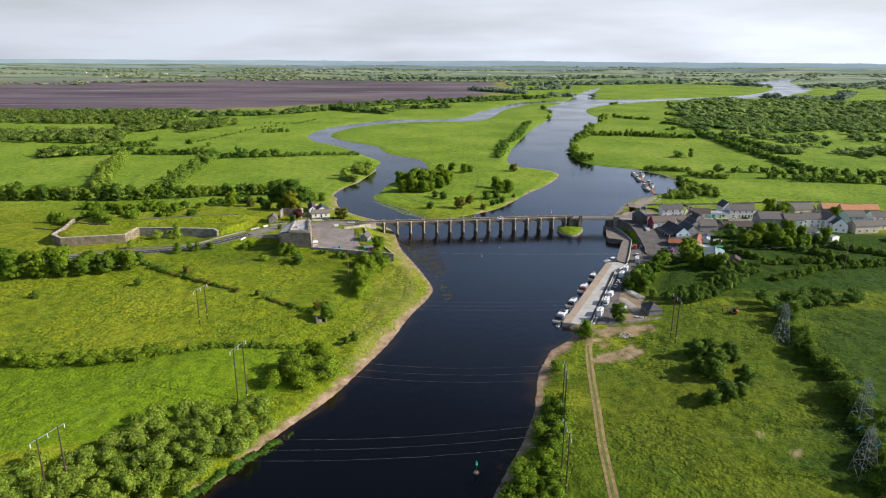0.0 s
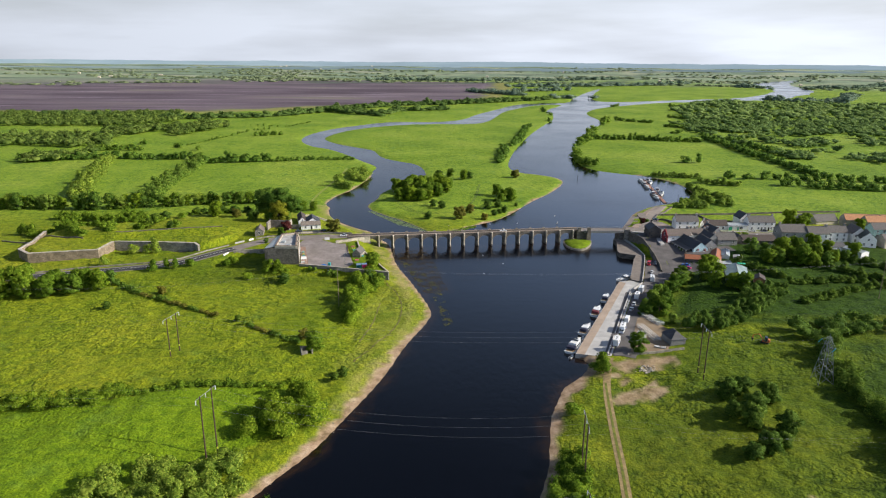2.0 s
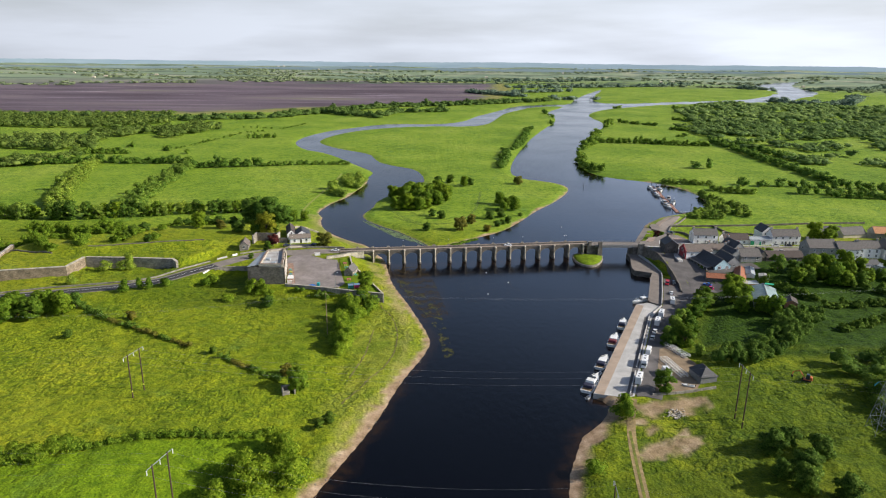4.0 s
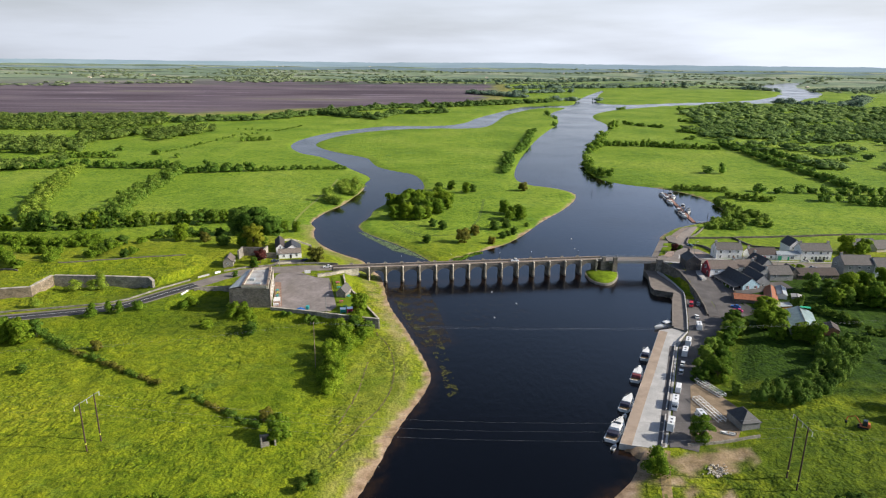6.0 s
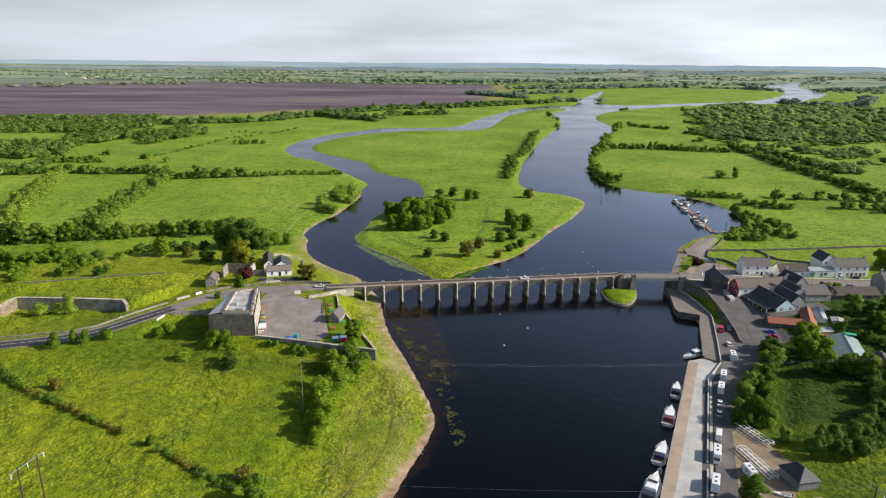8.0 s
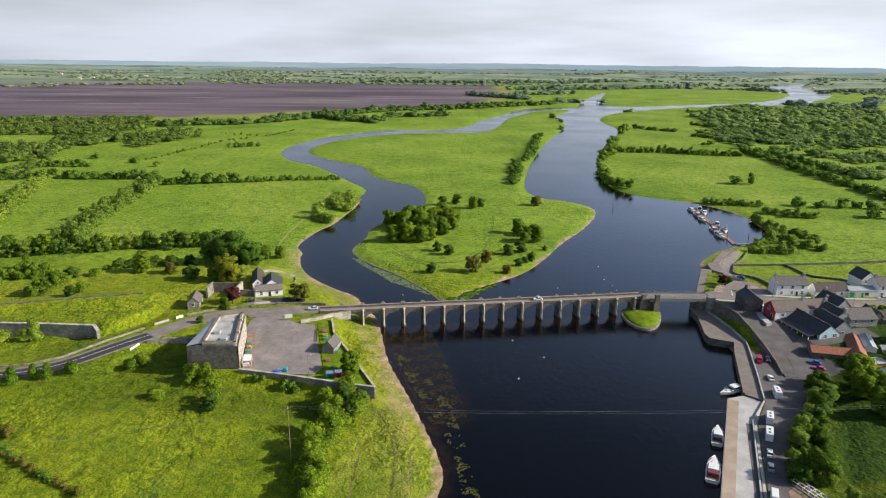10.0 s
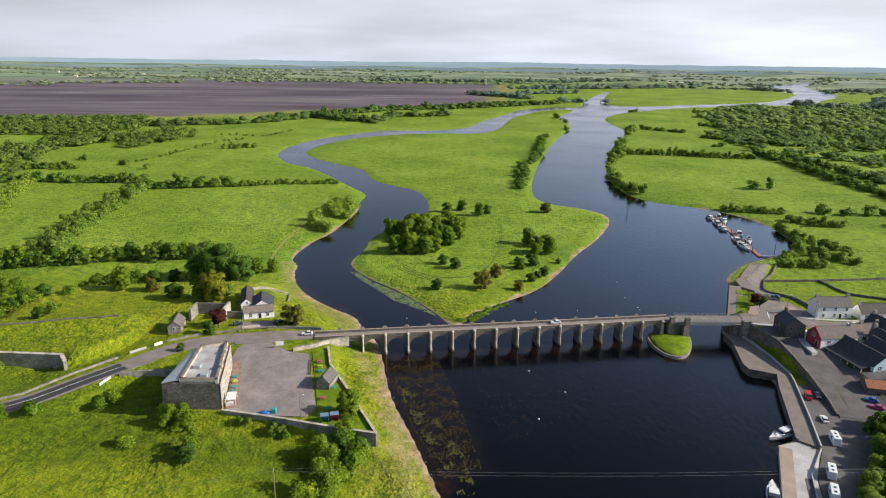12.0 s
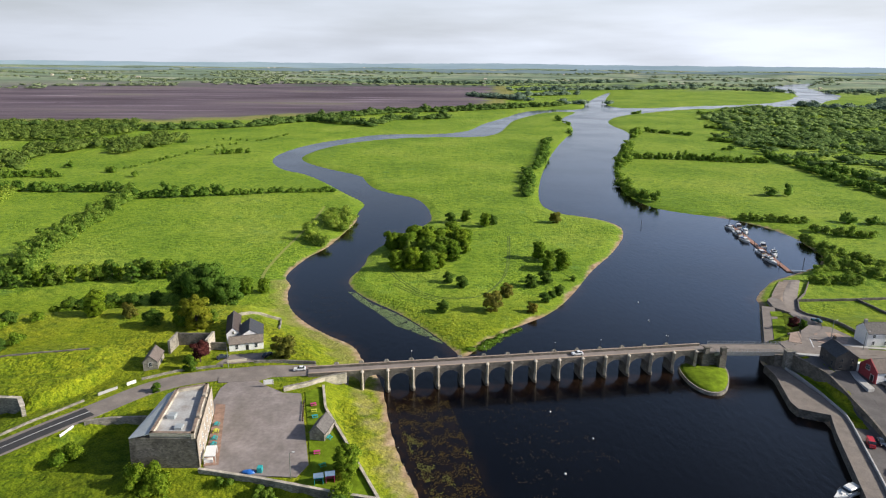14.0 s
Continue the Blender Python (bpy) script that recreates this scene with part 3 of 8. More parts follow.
col = mix_of(n, l, 1.0, mix_of(n, l, 1.0, mix_of(n, l, 0.9, meadow, patchy, "MULTIPLY"), tuft, "MULTIPLY"), blade, "MULTIPLY")
wob = n.new("ShaderNodeTexCoord")
wob_n = n.new("ShaderNodeTexNoise")
wob_n.inputs["Scale"].default_value = 0.45
l.new(wob.outputs["Object"], wob_n.inputs["Vector"])
wob_v = n.new("ShaderNodeVectorMath")
wob_v.operation = "MULTIPLY_ADD"
wob_v.inputs[1].default_value = (3.2, 3.2, 0)
l.new(wob_n.outputs["Color"], wob_v.inputs[0])
l.new(wob.outputs["Object"], wob_v.inputs[2])
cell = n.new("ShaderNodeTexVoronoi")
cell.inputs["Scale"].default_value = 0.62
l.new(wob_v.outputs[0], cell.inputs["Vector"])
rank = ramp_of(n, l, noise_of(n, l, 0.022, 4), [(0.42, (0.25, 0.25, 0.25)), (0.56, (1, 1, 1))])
# shade between tussocks put into the colour: bright tops, dark gaps
clump_shade = ramp_of(n, l, cell.outputs["Distance"], [(0.2, (1.18, 1.16, 1.1)), (0.5, (1.03, 1.03, 1.0)), (0.85, (0.56, 0.66, 0.55))])
col = mix_of(n, l, rank, col, mix_of(n, l, 1.0, col, clump_shade, "MULTIPLY"))
share = attribute_of(n, "land")
sep = n.new("ShaderNodeSeparateColor")
l.new(share.outputs["Color"], sep.inputs[0])
col = mix_of(n, l, share.outputs["Alpha"], col, mix_of(n, l, 1.0, mix_of(n, l, 1.0, (0.122, 0.198, 0.006), tuft, "MULTIPLY"), blade, "MULTIPLY"))
far = attribute_of(n, "country")
sep2 = n.new("ShaderNodeSeparateColor")
l.new(far.outputs["Color"], sep2.inputs[0])
nettle = ramp_of(n, l, noise_of(n, l, 0.07, 4), [(0.62, (0, 0, 0)), (0.7, (0.3, 0.3, 0.3))])
col = mix_of(n, l, nettle, col, mix_of(n, l, 1.0, (0.125, 0.21, 0.03), blade, "MULTIPLY"))
# meadows beyond the bridge, lightened and blued to paint in haze
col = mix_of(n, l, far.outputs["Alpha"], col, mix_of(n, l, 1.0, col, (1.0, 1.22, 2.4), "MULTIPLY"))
# lush grass colour with the shade painted in
col = mix_of(n, l, sep2.outputs[2], col, mix_of(n, l, 1.0, mix_of(n, l, 1.0, (0.03, 0.067, 0.003), tuft, "MULTIPLY"), mix_of(n, l, 1.0, blade, clump_shade, "MULTIPLY"), "MULTIPLY"))
dry = mix_of(n, l, 1.0, ramp_of(n, l, mid, [(0.35, (0.2, 0.21, 0.05)), (0.65, (0.3, 0.24, 0.11))]), blade, "MULTIPLY")
col = mix_of(n, l, sep.outputs[2], col, dry)
mud = mix_of(n, l, 1.0, ramp_of(n, l, noise_of(n, l, 0.25, 6), [(0.28, (0.15, 0.105, 0.055)), (0.42, (0.29, 0.2, 0.125)), (0.58, (0.41, 0.295, 0.2)), (0.72, (0.53, 0.41, 0.3))]), ramp_of(n, l, fine, [(0.3, (0.7, 0.7, 0.7)), (0.7, (1.2, 1.2, 1.2))]), "MULTIPLY")
col = mix_of(n, l, sep.outputs[0], col, mud)
# peat, purpled and lightened by distance haze put into its colour
peat_line = noise_of(n, l, 0.05, 6, stretch=(0.05, 1.0, 1.0))
peat = mix_of(n, l, 1.0, ramp_of(n, l, noise_of(n, l, 0.005, 5, stretch=(0.35, 1.0, 1.0)), [(0.35, (0.088, 0.066, 0.082)), (0.5, (0.132, 0.103, 0.126)), (0.62, (0.172, 0.138, 0.152)), (0.7, (0.19, 0.18, 0.13))]),
              ramp_of(n, l, peat_line, [(0.3, (0.75, 0.75, 0.75)), (0.55, (1.05, 1.05, 1.05)), (0.66, (1.3, 1.3, 1.3)), (0.7, (2.6, 2.7, 2.8))]), "MULTIPLY")
col = mix_of(n, l, sep.outputs[1], col, peat)
# distance haze put into the far field and moor colours
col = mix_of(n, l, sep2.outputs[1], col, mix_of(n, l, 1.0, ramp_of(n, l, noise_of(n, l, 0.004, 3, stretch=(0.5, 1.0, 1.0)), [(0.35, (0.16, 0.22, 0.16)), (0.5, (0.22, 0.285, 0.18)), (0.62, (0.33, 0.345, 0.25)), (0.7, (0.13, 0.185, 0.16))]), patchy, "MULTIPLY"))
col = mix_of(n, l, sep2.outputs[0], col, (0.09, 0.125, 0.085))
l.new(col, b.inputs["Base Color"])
b.inputs["Roughness"].default_value = 0.95
b.inputs["Specular IOR Level"].default_value = 0.15
tussock = n.new("ShaderNodeMath")
tussock.operation = "ADD"
l.new(streak, tussock.inputs[0])
l.new(noise_of(n, l, 1.1, 4), tussock.inputs[1])
heap = n.new("ShaderNodeMath")
heap.operation = "SUBTRACT"
l.new(tussock.outputs[0], heap.inputs[0])
l.new(mix_of(n, l, 1.0, rank, cell.outputs["Distance"], "MULTIPLY"), heap.inputs[1])
bump_of(n, l, b, mix_of(n, l, sep.outputs[0], heap.outputs[0], (0.4, 0.4, 0.4)), 0.8, 0.55)
b.inputs["Diffuse Roughness"].default_value = 0.0
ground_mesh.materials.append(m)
GRASSY = worn("mown_grass", (0.15, 0.225, 0.012), 0.95, scale=0.35, spread=0.4, fine=2.5, bump=0.5)
GRASSY.node_tree.nodes["Principled BSDF"].inputs["Specular IOR Level"].default_value = 0.1
ground = tagged(new("ground", ground_mesh), "green riverside meadows with sandy banks and brown peat bog", "ground", kind="structure")

# low wooded ridges and far hills, each paler than the one before it by painted haze
def ridge(label, far, high, rough_top, seed, lo, hi, haze_colour, haze_glow):
    bm = bmesh.new()
    prev = None
    for k in range(481):
        a = radians(-62 + 124 * k / 480)
        x, y = 1.15 * far * math.sin(a), far * math.cos(a) ** 0.35
        h = high + rough_top * (1.2 * noise.noise(Vector((k * 0.021, seed, 0))) + 0.8 * noise.noise(Vector((k * 0.11, seed, 3))) + 0.5 * max(0, noise.noise(Vector((k * 0.47, seed, 7)))) + 0.35 * noise.noise(Vector((k * 1.3, seed, 11))))
        now = (bm.verts.new((x, y, -5)), bm.verts.new((x, y, max(1, h))), bm.verts.new((x, y + 30, max(1, h) - 2)))
        if prev:
            for i in range(2):
                bm.faces.new((prev[i], now[i], now[i + 1], prev[i + 1]))
        prev = now
    mh, n, l, b = shader("distant_ridge")
    # bluish base and emission carry the airlight; the ridge is no light source
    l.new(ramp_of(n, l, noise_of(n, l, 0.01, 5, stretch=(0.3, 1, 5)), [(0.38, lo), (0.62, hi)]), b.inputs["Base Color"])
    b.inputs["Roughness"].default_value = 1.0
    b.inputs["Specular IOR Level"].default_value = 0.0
    b.inputs["Emission Color"].default_value = (*haze_colour, 1)
    b.inputs["Emission Strength"].default_value = haze_glow
    tagged(part("backdrop_hills", bm, mh), label, "backdrop", kind="structure")


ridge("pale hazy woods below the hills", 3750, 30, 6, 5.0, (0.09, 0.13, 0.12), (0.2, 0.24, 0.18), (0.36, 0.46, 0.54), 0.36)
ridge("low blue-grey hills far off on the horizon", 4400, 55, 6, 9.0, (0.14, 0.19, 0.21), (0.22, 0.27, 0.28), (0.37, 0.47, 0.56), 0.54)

# ---- water ----
WX, WY = graded(-5200, -70, 160, 5200, 3.4, 1.14), graded(-690, -290, 130, 4940, 3.4, 1.11)
wx, wy = np.meshgrid(WX, WY)
WATER_XY = np.column_stack([wx.ravel(), wy.ravel()])
offshore = -drop_out(WATER_XY)
deep = offshore + 2.0 * rolling(WATER_XY, 26, 1.0, 51)
peaty = 1 - ease01((deep - 0.3) / 4.0)
under_bridge = away(WATER_XY, [(-4, 1), (30, 5), (62, 9), (100, 14)])
peaty = np.maximum(peaty, 0.7 * (1 - ease01((under_bridge - 1 - 3 * rolling(WATER_XY, 22, 1.0, 52)) / 9)) * (WATER_XY[:, 1] < 30))
weed_bed = [(0, -2), (16, 0), (24, -30), (33, -72), (24, -80), (14, -52), (4, -28)]
peaty = np.maximum(peaty, 0.42 * (1 - ease01((np.where(inside(WATER_XY, weed_bed), 0, away(WATER_XY, weed_bed, True)) - 1) / 3)))
peaty = np.where(offshore < -2, 0, peaty) * ease01((WATER_XY[:, 1] + 400) / 60) * (1 - ease01((WATER_XY[:, 1] - 300) / 60))
ii = (np.arange(len(WY) - 1)[:, None] * len(WX) + np.arange(len(WX) - 1)[None, :]).ravel()
water_mesh = mesh_from("water", np.column_stack([WATER_XY, np.zeros(len(WATER_XY))]), np.column_stack([ii, ii + 1, ii + len(WX) + 1, ii + len(WX)]), [])
depth = water_mesh.attributes.new("peaty", "FLOAT", "POINT")
depth.data.foreach_set("value", peaty.astype(np.float32))
m, n, l, b = shader("river_water")
ripple = noise_of(n, l, 0.5, 6, stretch=(1.0, 0.45, 1.0))
gust = noise_of(n, l, 0.012, 4)
bed = ramp_of(n, l, noise_of(n, l, 0.35, 6), [(0.3, (0.004, 0.003, 0.003)), (0.7, (0.028, 0.0145, 0.006))])
l.new(mix_of(n, l, attribute_of(n, "peaty").outputs["Fac"], (0.0012, 0.0014, 0.003), bed), b.inputs["Base Color"])
b.inputs["IOR"].default_value = 1.33
rough = ramp_of(n, l, gust, [(0.35, (0.1, 0.1, 0.1)), (0.65, (0.19, 0.19, 0.19))])
l.new(rough, b.inputs["Roughness"])
bump_of(n, l, b, ripple, 0.25, 0.3)
water_mesh.materials.append(m)
water = tagged(new("water", water_mesh), "dark calm river water, peat-brown in the shallows", "river", kind="structure")


# ---- foliage ----
def ball(rounds=1):
    bm = bmesh.new()
    bmesh.ops.create_icosphere(bm, subdivisions=rounds, radius=1.0)
    v = np.array([p.co for p in bm.verts])
    f = np.array([[p.index for p in q.verts] for q in bm.faces])
    bm.free()
    return v, f


BALL1, BALL2 = ball(1), ball(2)
SOFT = []


def clumps(lobes, cards, size, rng, core=0.72, rounds=1, flat=0.5):
    """Leaf sprays over lobes (rows of centre and radii): cards on every lobe's skin and an uneven core within.
    Gives corners and triangles."""
    lobes = np.asarray(lobes, float)
    bv, bf = BALL2 if rounds == 2 else BALL1
    k = len(lobes)
    jag = rng.uniform(0.8, 1.12, (k, len(bv), 1))
    cv = lobes[:, None, :3] + bv[None] * lobes[:, None, 3:6] * core * jag
    cf = bf[None] + (np.arange(k) * len(bv))[:, None, None]
    per = np.maximum(4, rng.poisson(2 * cards, k)) if cards > 0 else np.zeros(k, int)
    own = np.repeat(np.arange(k), per)
    n = len(own)
    d = rng.normal(size=(n, 3))
    d[:, 2] = np.where(d[:, 2] < -0.5, -d[:, 2], d[:, 2])
    d /= np.linalg.norm(d, axis=1)[:, None]
    c = lobes[own, :3] + d * lobes[own, 3:6] * rng.uniform(0.8, 1.16, (n, 1))
    nrm = d + rng.normal(size=(n, 3)) * flat
    nrm /= np.linalg.norm(nrm, axis=1)[:, None]
    t = np.cross(nrm, rng.normal(size=(n, 3)))
    t /= np.linalg.norm(t, axis=1)[:, None] + 1e-9
    u = np.cross(nrm, t)
    s = 0.78 * size * rng.uniform(0.5, 1.4, (n, 1))
    q = np.stack([c - t * s * 0.8 - u * s * 0.6, c + t * s * 0.8 - u * s * 0.5, c + u * s * 1.05], 1)
    base = k * len(bv) + np.arange(n) * 3
    qf = np.column_stack([base, base + 1, base + 2])
    soft = d * 0.7 + nrm * 0.75 + np.array((0, 0, 0.15))
    soft /= np.linalg.norm(soft, axis=1)[:, None]
    SOFT.append(np.vstack([np.tile(bv / np.linalg.norm(bv, axis=1)[:, None], (k, 1)), np.repeat(soft, 3, 0)]))
    return np.vstack([cv.reshape(-1, 3), q.reshape(-1, 3)]), np.vstack([cf.reshape(-1, 3), qf]) if n else cf.reshape(-1, 3)


def blended(a, wa, b, wb):
    """Directions mixed by weight, of unit length."""
    c = a * wa + b * wb
    return c / (np.linalg.norm(c, axis=1)[:, None] + 1e-9)


def crown_lobes(rng, height, radius, count, low=0.28):
    """Lobes of a broad crown: big ones in the heart, smaller ones round the skin."""
    out = []
    for i in range(int(count * 1.7)):
        a = rng.uniform(0, 6.283)
        h = rng.uniform(low, 0.95)
        reach = radius * math.sqrt(max(0.05, 1 - ((h - 0.5) / 0.55) ** 2)) * rng.uniform(0.28, 0.86)
        r = radius * rng.uniform(0.18, 0.36)
        out.append((reach * math.cos(a), reach * math.sin(a), h * height, r, r, r * rng.uniform(0.65, 0.95)))
    out.append((0, 0, height * 0.6, radius * 0.6, radius * 0.6, height * 0.28))
    return out


def tree(name, label, leaves, height, radius, seed, count=16, cards=60, size=0.5, low=0.28, group=""):
    """A tree standing at the origin: tapered trunk with limbs, and a crown."""
    rng = np.random.RandomState(seed)
    t = thing(name, label, "tree", group=group)
    bm = bmesh.new()
    rod(bm, (0, 0, -0.6), (0, 0, height * 0.34), height * 0.028 + 0.08, height * 0.018 + 0.04, 7)
    for i in range(5):
        a = i * 1.257 + rng.uniform(-0.4, 0.4)
        z0 = height * rng.uniform(0.22, 0.4)
        rod(bm, (0, 0, z0), (radius * 0.55 * math.cos(a), radius * 0.55 * math.sin(a), height * rng.uniform(0.5, 0.72)), height * 0.013 + 0.03, 0.03, 5)
    part("trunk", bm, BARK, t)
    v, f = clumps(crown_lobes(rng, height, radius, count, low), cards * 0.85, size * 0.9, rng, 0.62)
    whole = (v - np.array((0, 0, height * 0.45))) / np.array((radius, radius, height * 0.5))
    whole /= np.linalg.norm(whole, axis=1)[:, None] + 1e-9
    ob = new("crown", mesh_from("crown", v, f, [leaves], normals=blended(SOFT.pop(), 0.55, whole, 0.65)))
    ob.parent = t
    return t


def along(line, gap, rng, wander=0.0):
    """Places every gap metres along a plan polyline."""
    p = np.asarray(line, float)
    out = []
    for a, b in zip(p[:-1], p[1:]):
        k = max(1, int(np.hypot(*(b - a)) / gap))
        for i in range(k):
            q = a + (b - a) * (i + rng.uniform(0, 1)) / k + rng.normal(size=2) * wander
            out.append((q[0], q[1]))
    return out


def rows_of(line, height, width, seed, gap=None, wild=0.35, flat_top=False):
    """Lobes of a hedgerow along a plan polyline, uneven in height."""
    rng = np.random.RandomState(seed)
    out = []
    for x, y in along(line, gap or width * 0.42, rng, width * 0.2):
        h = height * (rng.uniform(1 - wild, 1 + wild) if not flat_top else rng.uniform(0.92, 1.05))
        if rng.uniform() < 0.1 * (not flat_top):
            h *= 1.45
        r = width * rng.uniform(0.38, 0.62)
        g = ground_at(x, y)
        if flat_top or h < 2.2:
            out.append((x, y, g + h * 0.45, r, r, h * 0.55))
            continue
        out.append((x, y, g + h * 0.3, r, r, h * 0.36))
        for lift, size in ((0.55, 0.75), (0.74, 0.55)):
            a = rng.uniform(0, 6.28)
            out.append((x + r * 0.5 * math.cos(a), y + r * 0.5 * math.sin(a), g + h * lift, r * size, r * size, h * 0.3 * (size + 0.2)))
    return out


def hedge(label, lines, height, width, leaves, seed, cards=22, size=0.4, gap=None, name="hedgerow", wild=0.35, flat_top=False, dry=True):
    rng = np.random.RandomState(seed + 1)
    lobes = []
    for k, line in enumerate(lines):
        lobes += rows_of(line, height, width, seed + 7 * k, gap, wild, flat_top)
    lobes = np.array(lobes)
    if dry:
        lobes = lobes[drop_out(lobes[:, :2]) > 0.8]
    near = cards >= 30
    v, f = clumps(lobes, cards * (1.5 if near else 0.75), size * (0.95 if near else 1.1), rng, 0.68 if near else 0.8)
    return tagged(new(name, mesh_from(name, v, f, [leaves], normals=blended(SOFT.pop(), 0.75, np.array((0.0, 0.0, 1.0)), 0.3))), label, name.replace("_", " "), kind="stuff")


def scatter(poly, gap, rng, jitter=0.5):
    p = np.asarray(poly, float)
    xs, ys = np.arange(p[:, 0].min(), p[:, 0].max(), gap), np.arange(p[:, 1].min(), p[:, 1].max(), gap)
    g = np.array([(x, y) for x in xs for y in ys]) + rng.uniform(-jitter, jitter, (len(xs) * len(ys), 2)) * gap
    return g[inside(g, p)]


def wood(label, polys, gap, height, leaves, seed, cards=14, size=0.8, gaps=0.15, name="woodland", core=0.72, thin=None):
    """Crowns close together over plan outlines."""
    rng = np.random.RandomState(seed)
    lobes = []
    for poly in polys:
        g = scatter(poly, gap, rng)
        keep = rng.uniform(size=len(g)) > gaps
        if thin is not None:
            keep &= rolling(g, thin, 1.0, seed) > -0.35 + 0.85 * (1 - ease01((g[:, 1] - 560) / 110))
        for (x, y) in g[keep]:
            h = height * rng.uniform(0.6, 1.25)
            r = gap * rng.uniform(0.45, 0.75)
            z = ground_at(x, y)
            lobes.append((x, y, z + h * 0.5, r, r, h * 0.5))
            for _ in range(2):
                a = rng.uniform(0, 6.28)
                lobes.append((x + r * 0.6 * math.cos(a), y + r * 0.6 * math.sin(a), z + h * rng.uniform(0.5, 0.85), r * 0.55, r * 0.55, h * 0.22))
    v, f = clumps(lobes, cards, size, rng, core)
    return tagged(new(name, mesh_from(name, v, f, [leaves], normals=blended(SOFT.pop(), 0.75, np.array((0.0, 0.0, 1.0)), 0.3))), label, name, kind="stuff")


# ---- roads and paved ground ----
def ribbon(name, line, width, material, label, lift=0.06, rounds=3, step=3.0, z=None, kind="structure", category="road", thick=0.25):
    """A strip laid on the ground along a plan line, with a little thickness."""
    p = eased(line, rounds)
    seg = np.hypot(*(p[1:] - p[:-1]).T)
    s = np.concatenate([[0], np.cumsum(seg)])
    k = max(2, int(s[-1] / step))
    t = np.linspace(0, s[-1], k)
    c = np.column_stack([np.interp(t, s, p[:, 0]), np.interp(t, s, p[:, 1])])
    d = np.gradient(c, axis=0)
    d /= np.linalg.norm(d, axis=1)[:, None] + 1e-9
    side = np.column_stack([-d[:, 1], d[:, 0]])
    bm = bmesh.new()
    rows = []
    for i in range(k):
        w = width if not callable(width) else width(t[i])
        row = []
        for a in (-1, -0.5, 0, 0.5, 1):
            q = c[i] + side[i] * a * w / 2
            h = (ground_at(*q) if z is None else (z(t[i]) if callable(z) else z)) + lift
            row.append(bm.verts.new((q[0], q[1], h)))
        low = [bm.verts.new((row[j].co.x, row[j].co.y, row[j].co.z - thick)) for j in (0, 4)]
        rows.append([low[0]] + row + [low[1]])
    for a, b in zip(rows[:-1], rows[1:]):
        for j in range(6):
            bm.faces.new((a[j + 1], a[j], b[j], b[j + 1]))
    bmesh.ops.recalc_face_normals(bm, faces=bm.faces)
    return tagged(part(name, bm, material), label, category, kind=kind)


def slab(name, points, z, material, label, category="pavement", thick=0.4, kind="structure"):
    return tagged(part(name, prism(points, z - thick, z), material), label, category, kind=kind)


ribbon("road", UPROAD[:-1] + [(-14, 3.9)], lambda t: 8.5, ASPHALT, "worn grey tarmac road past the fort", 0.08)
ribbon("road", [(-230, -86.5), (-180, -68.5), (-140, -61.5), (-118, -56.5), (-107, -49.5), (-98, -36.5), (-89, -25)], 6.0, ASPHALT_DARK, "freshly laid dark tarmac road", 0.12)
ribbon("road_marking", [(-230, -86), (-180, -68), (-140, -61), (-118, -56), (-107, -49), (-98, -36), (-89, -25)], 0.16, WHITE, "white centre line on dark tarmac", 0.15, category="road marking", thick=0.02)
slab("yard", [(-53.5, -22), (-54, -10), (-52, -5), (-44, -4), (-40, -8), (-33, -13), (-27, -13.6), (-17.5, -51.5), (-19.6, -57), (-29, -56.8), (-44.6, -53.4), (-46.6, -43), (-49.6, -28)], 7.12, YARD, "worn grey gravel car park beside the fort")
slab("yard_entrance", [(-56, -6.5), (-50, -6), (-43, -5), (-37, -0.6), (-44, 0.6), (-57, -2.4)], 7.17, ASPHALT, "tarmac entrance from the road to the yard", "pavement")
ribbon("footpath", [(166, 26.4), (172, 23.6), (182, 20.6), (205, 19.3), (240, 17.2), (290, 14.6)], 1.7, CONCRETE, "pale footpath along the village street", 0.2, category="pavement", thick=0.3)
ribbon("road", [(158, 20.4)] + VILLAGE_STREET[1:], 9.0, ASPHALT, "village street of grey tarmac", 0.06)

# ---- the stone bridge ----
BU, BV = Vector((0.990, 0.1409, 0)), Vector((-0.1409, 0.990, 0))
BAY = 8.75
BRIDGE = Matrix(((BU.x, BV.x, 0, 0), (BU.y, BV.y, 0, 0), (0, 0, 1, 0), (0, 0, 0, 1)))
DECK, TOP, NEAR, FAR = 7.45, 8.45, 1.5, 6.9
bridge = thing("stone_bridge", "long grey limestone bridge of many round arches over the river", "bridge", BRIDGE)


def arch_bay(width, springing, crown, top, y0, y1, base):
    """A bay centred on x = 0: spandrel walls and vault over a round opening."""
    bm = bmesh.new()
    half, k = width / 2, 12
    open_half = half - 0.8
    pts = [(-open_half, base)] + [(-open_half * math.cos(math.pi * i / k), springing + (crown - springing) * math.sin(math.pi * i / k)) for i in range(k + 1)] + [(open_half, base)]
    for y, flip in ((y0, False), (y1, True)):
        for (xa, za), (xb, zb) in zip(pts[1:-1], pts[2:-1]):
            q = [(xa, y, za), (xb, y, zb), (xb, y, top), (xa, y, top)]
            f = [bm.verts.new(p) for p in q]
            bm.faces.new(f[::-1] if flip else f)
    for (xa, za), (xb, zb) in zip(pts[:-1], pts[1:]):
        bm.faces.new([bm.verts.new(p) for p in ((xa, y0, za), (xa, y1, za), (xb, y1, zb), (xb, y0, zb))])
    bm.faces.new([bm.verts.new(p) for p in ((-open_half, y0, top), (open_half, y0, top), (open_half, y1, top), (-open_half, y1, top))])
    bmesh.ops.remove_doubles(bm, verts=bm.verts, dist=0.001)
    return bm


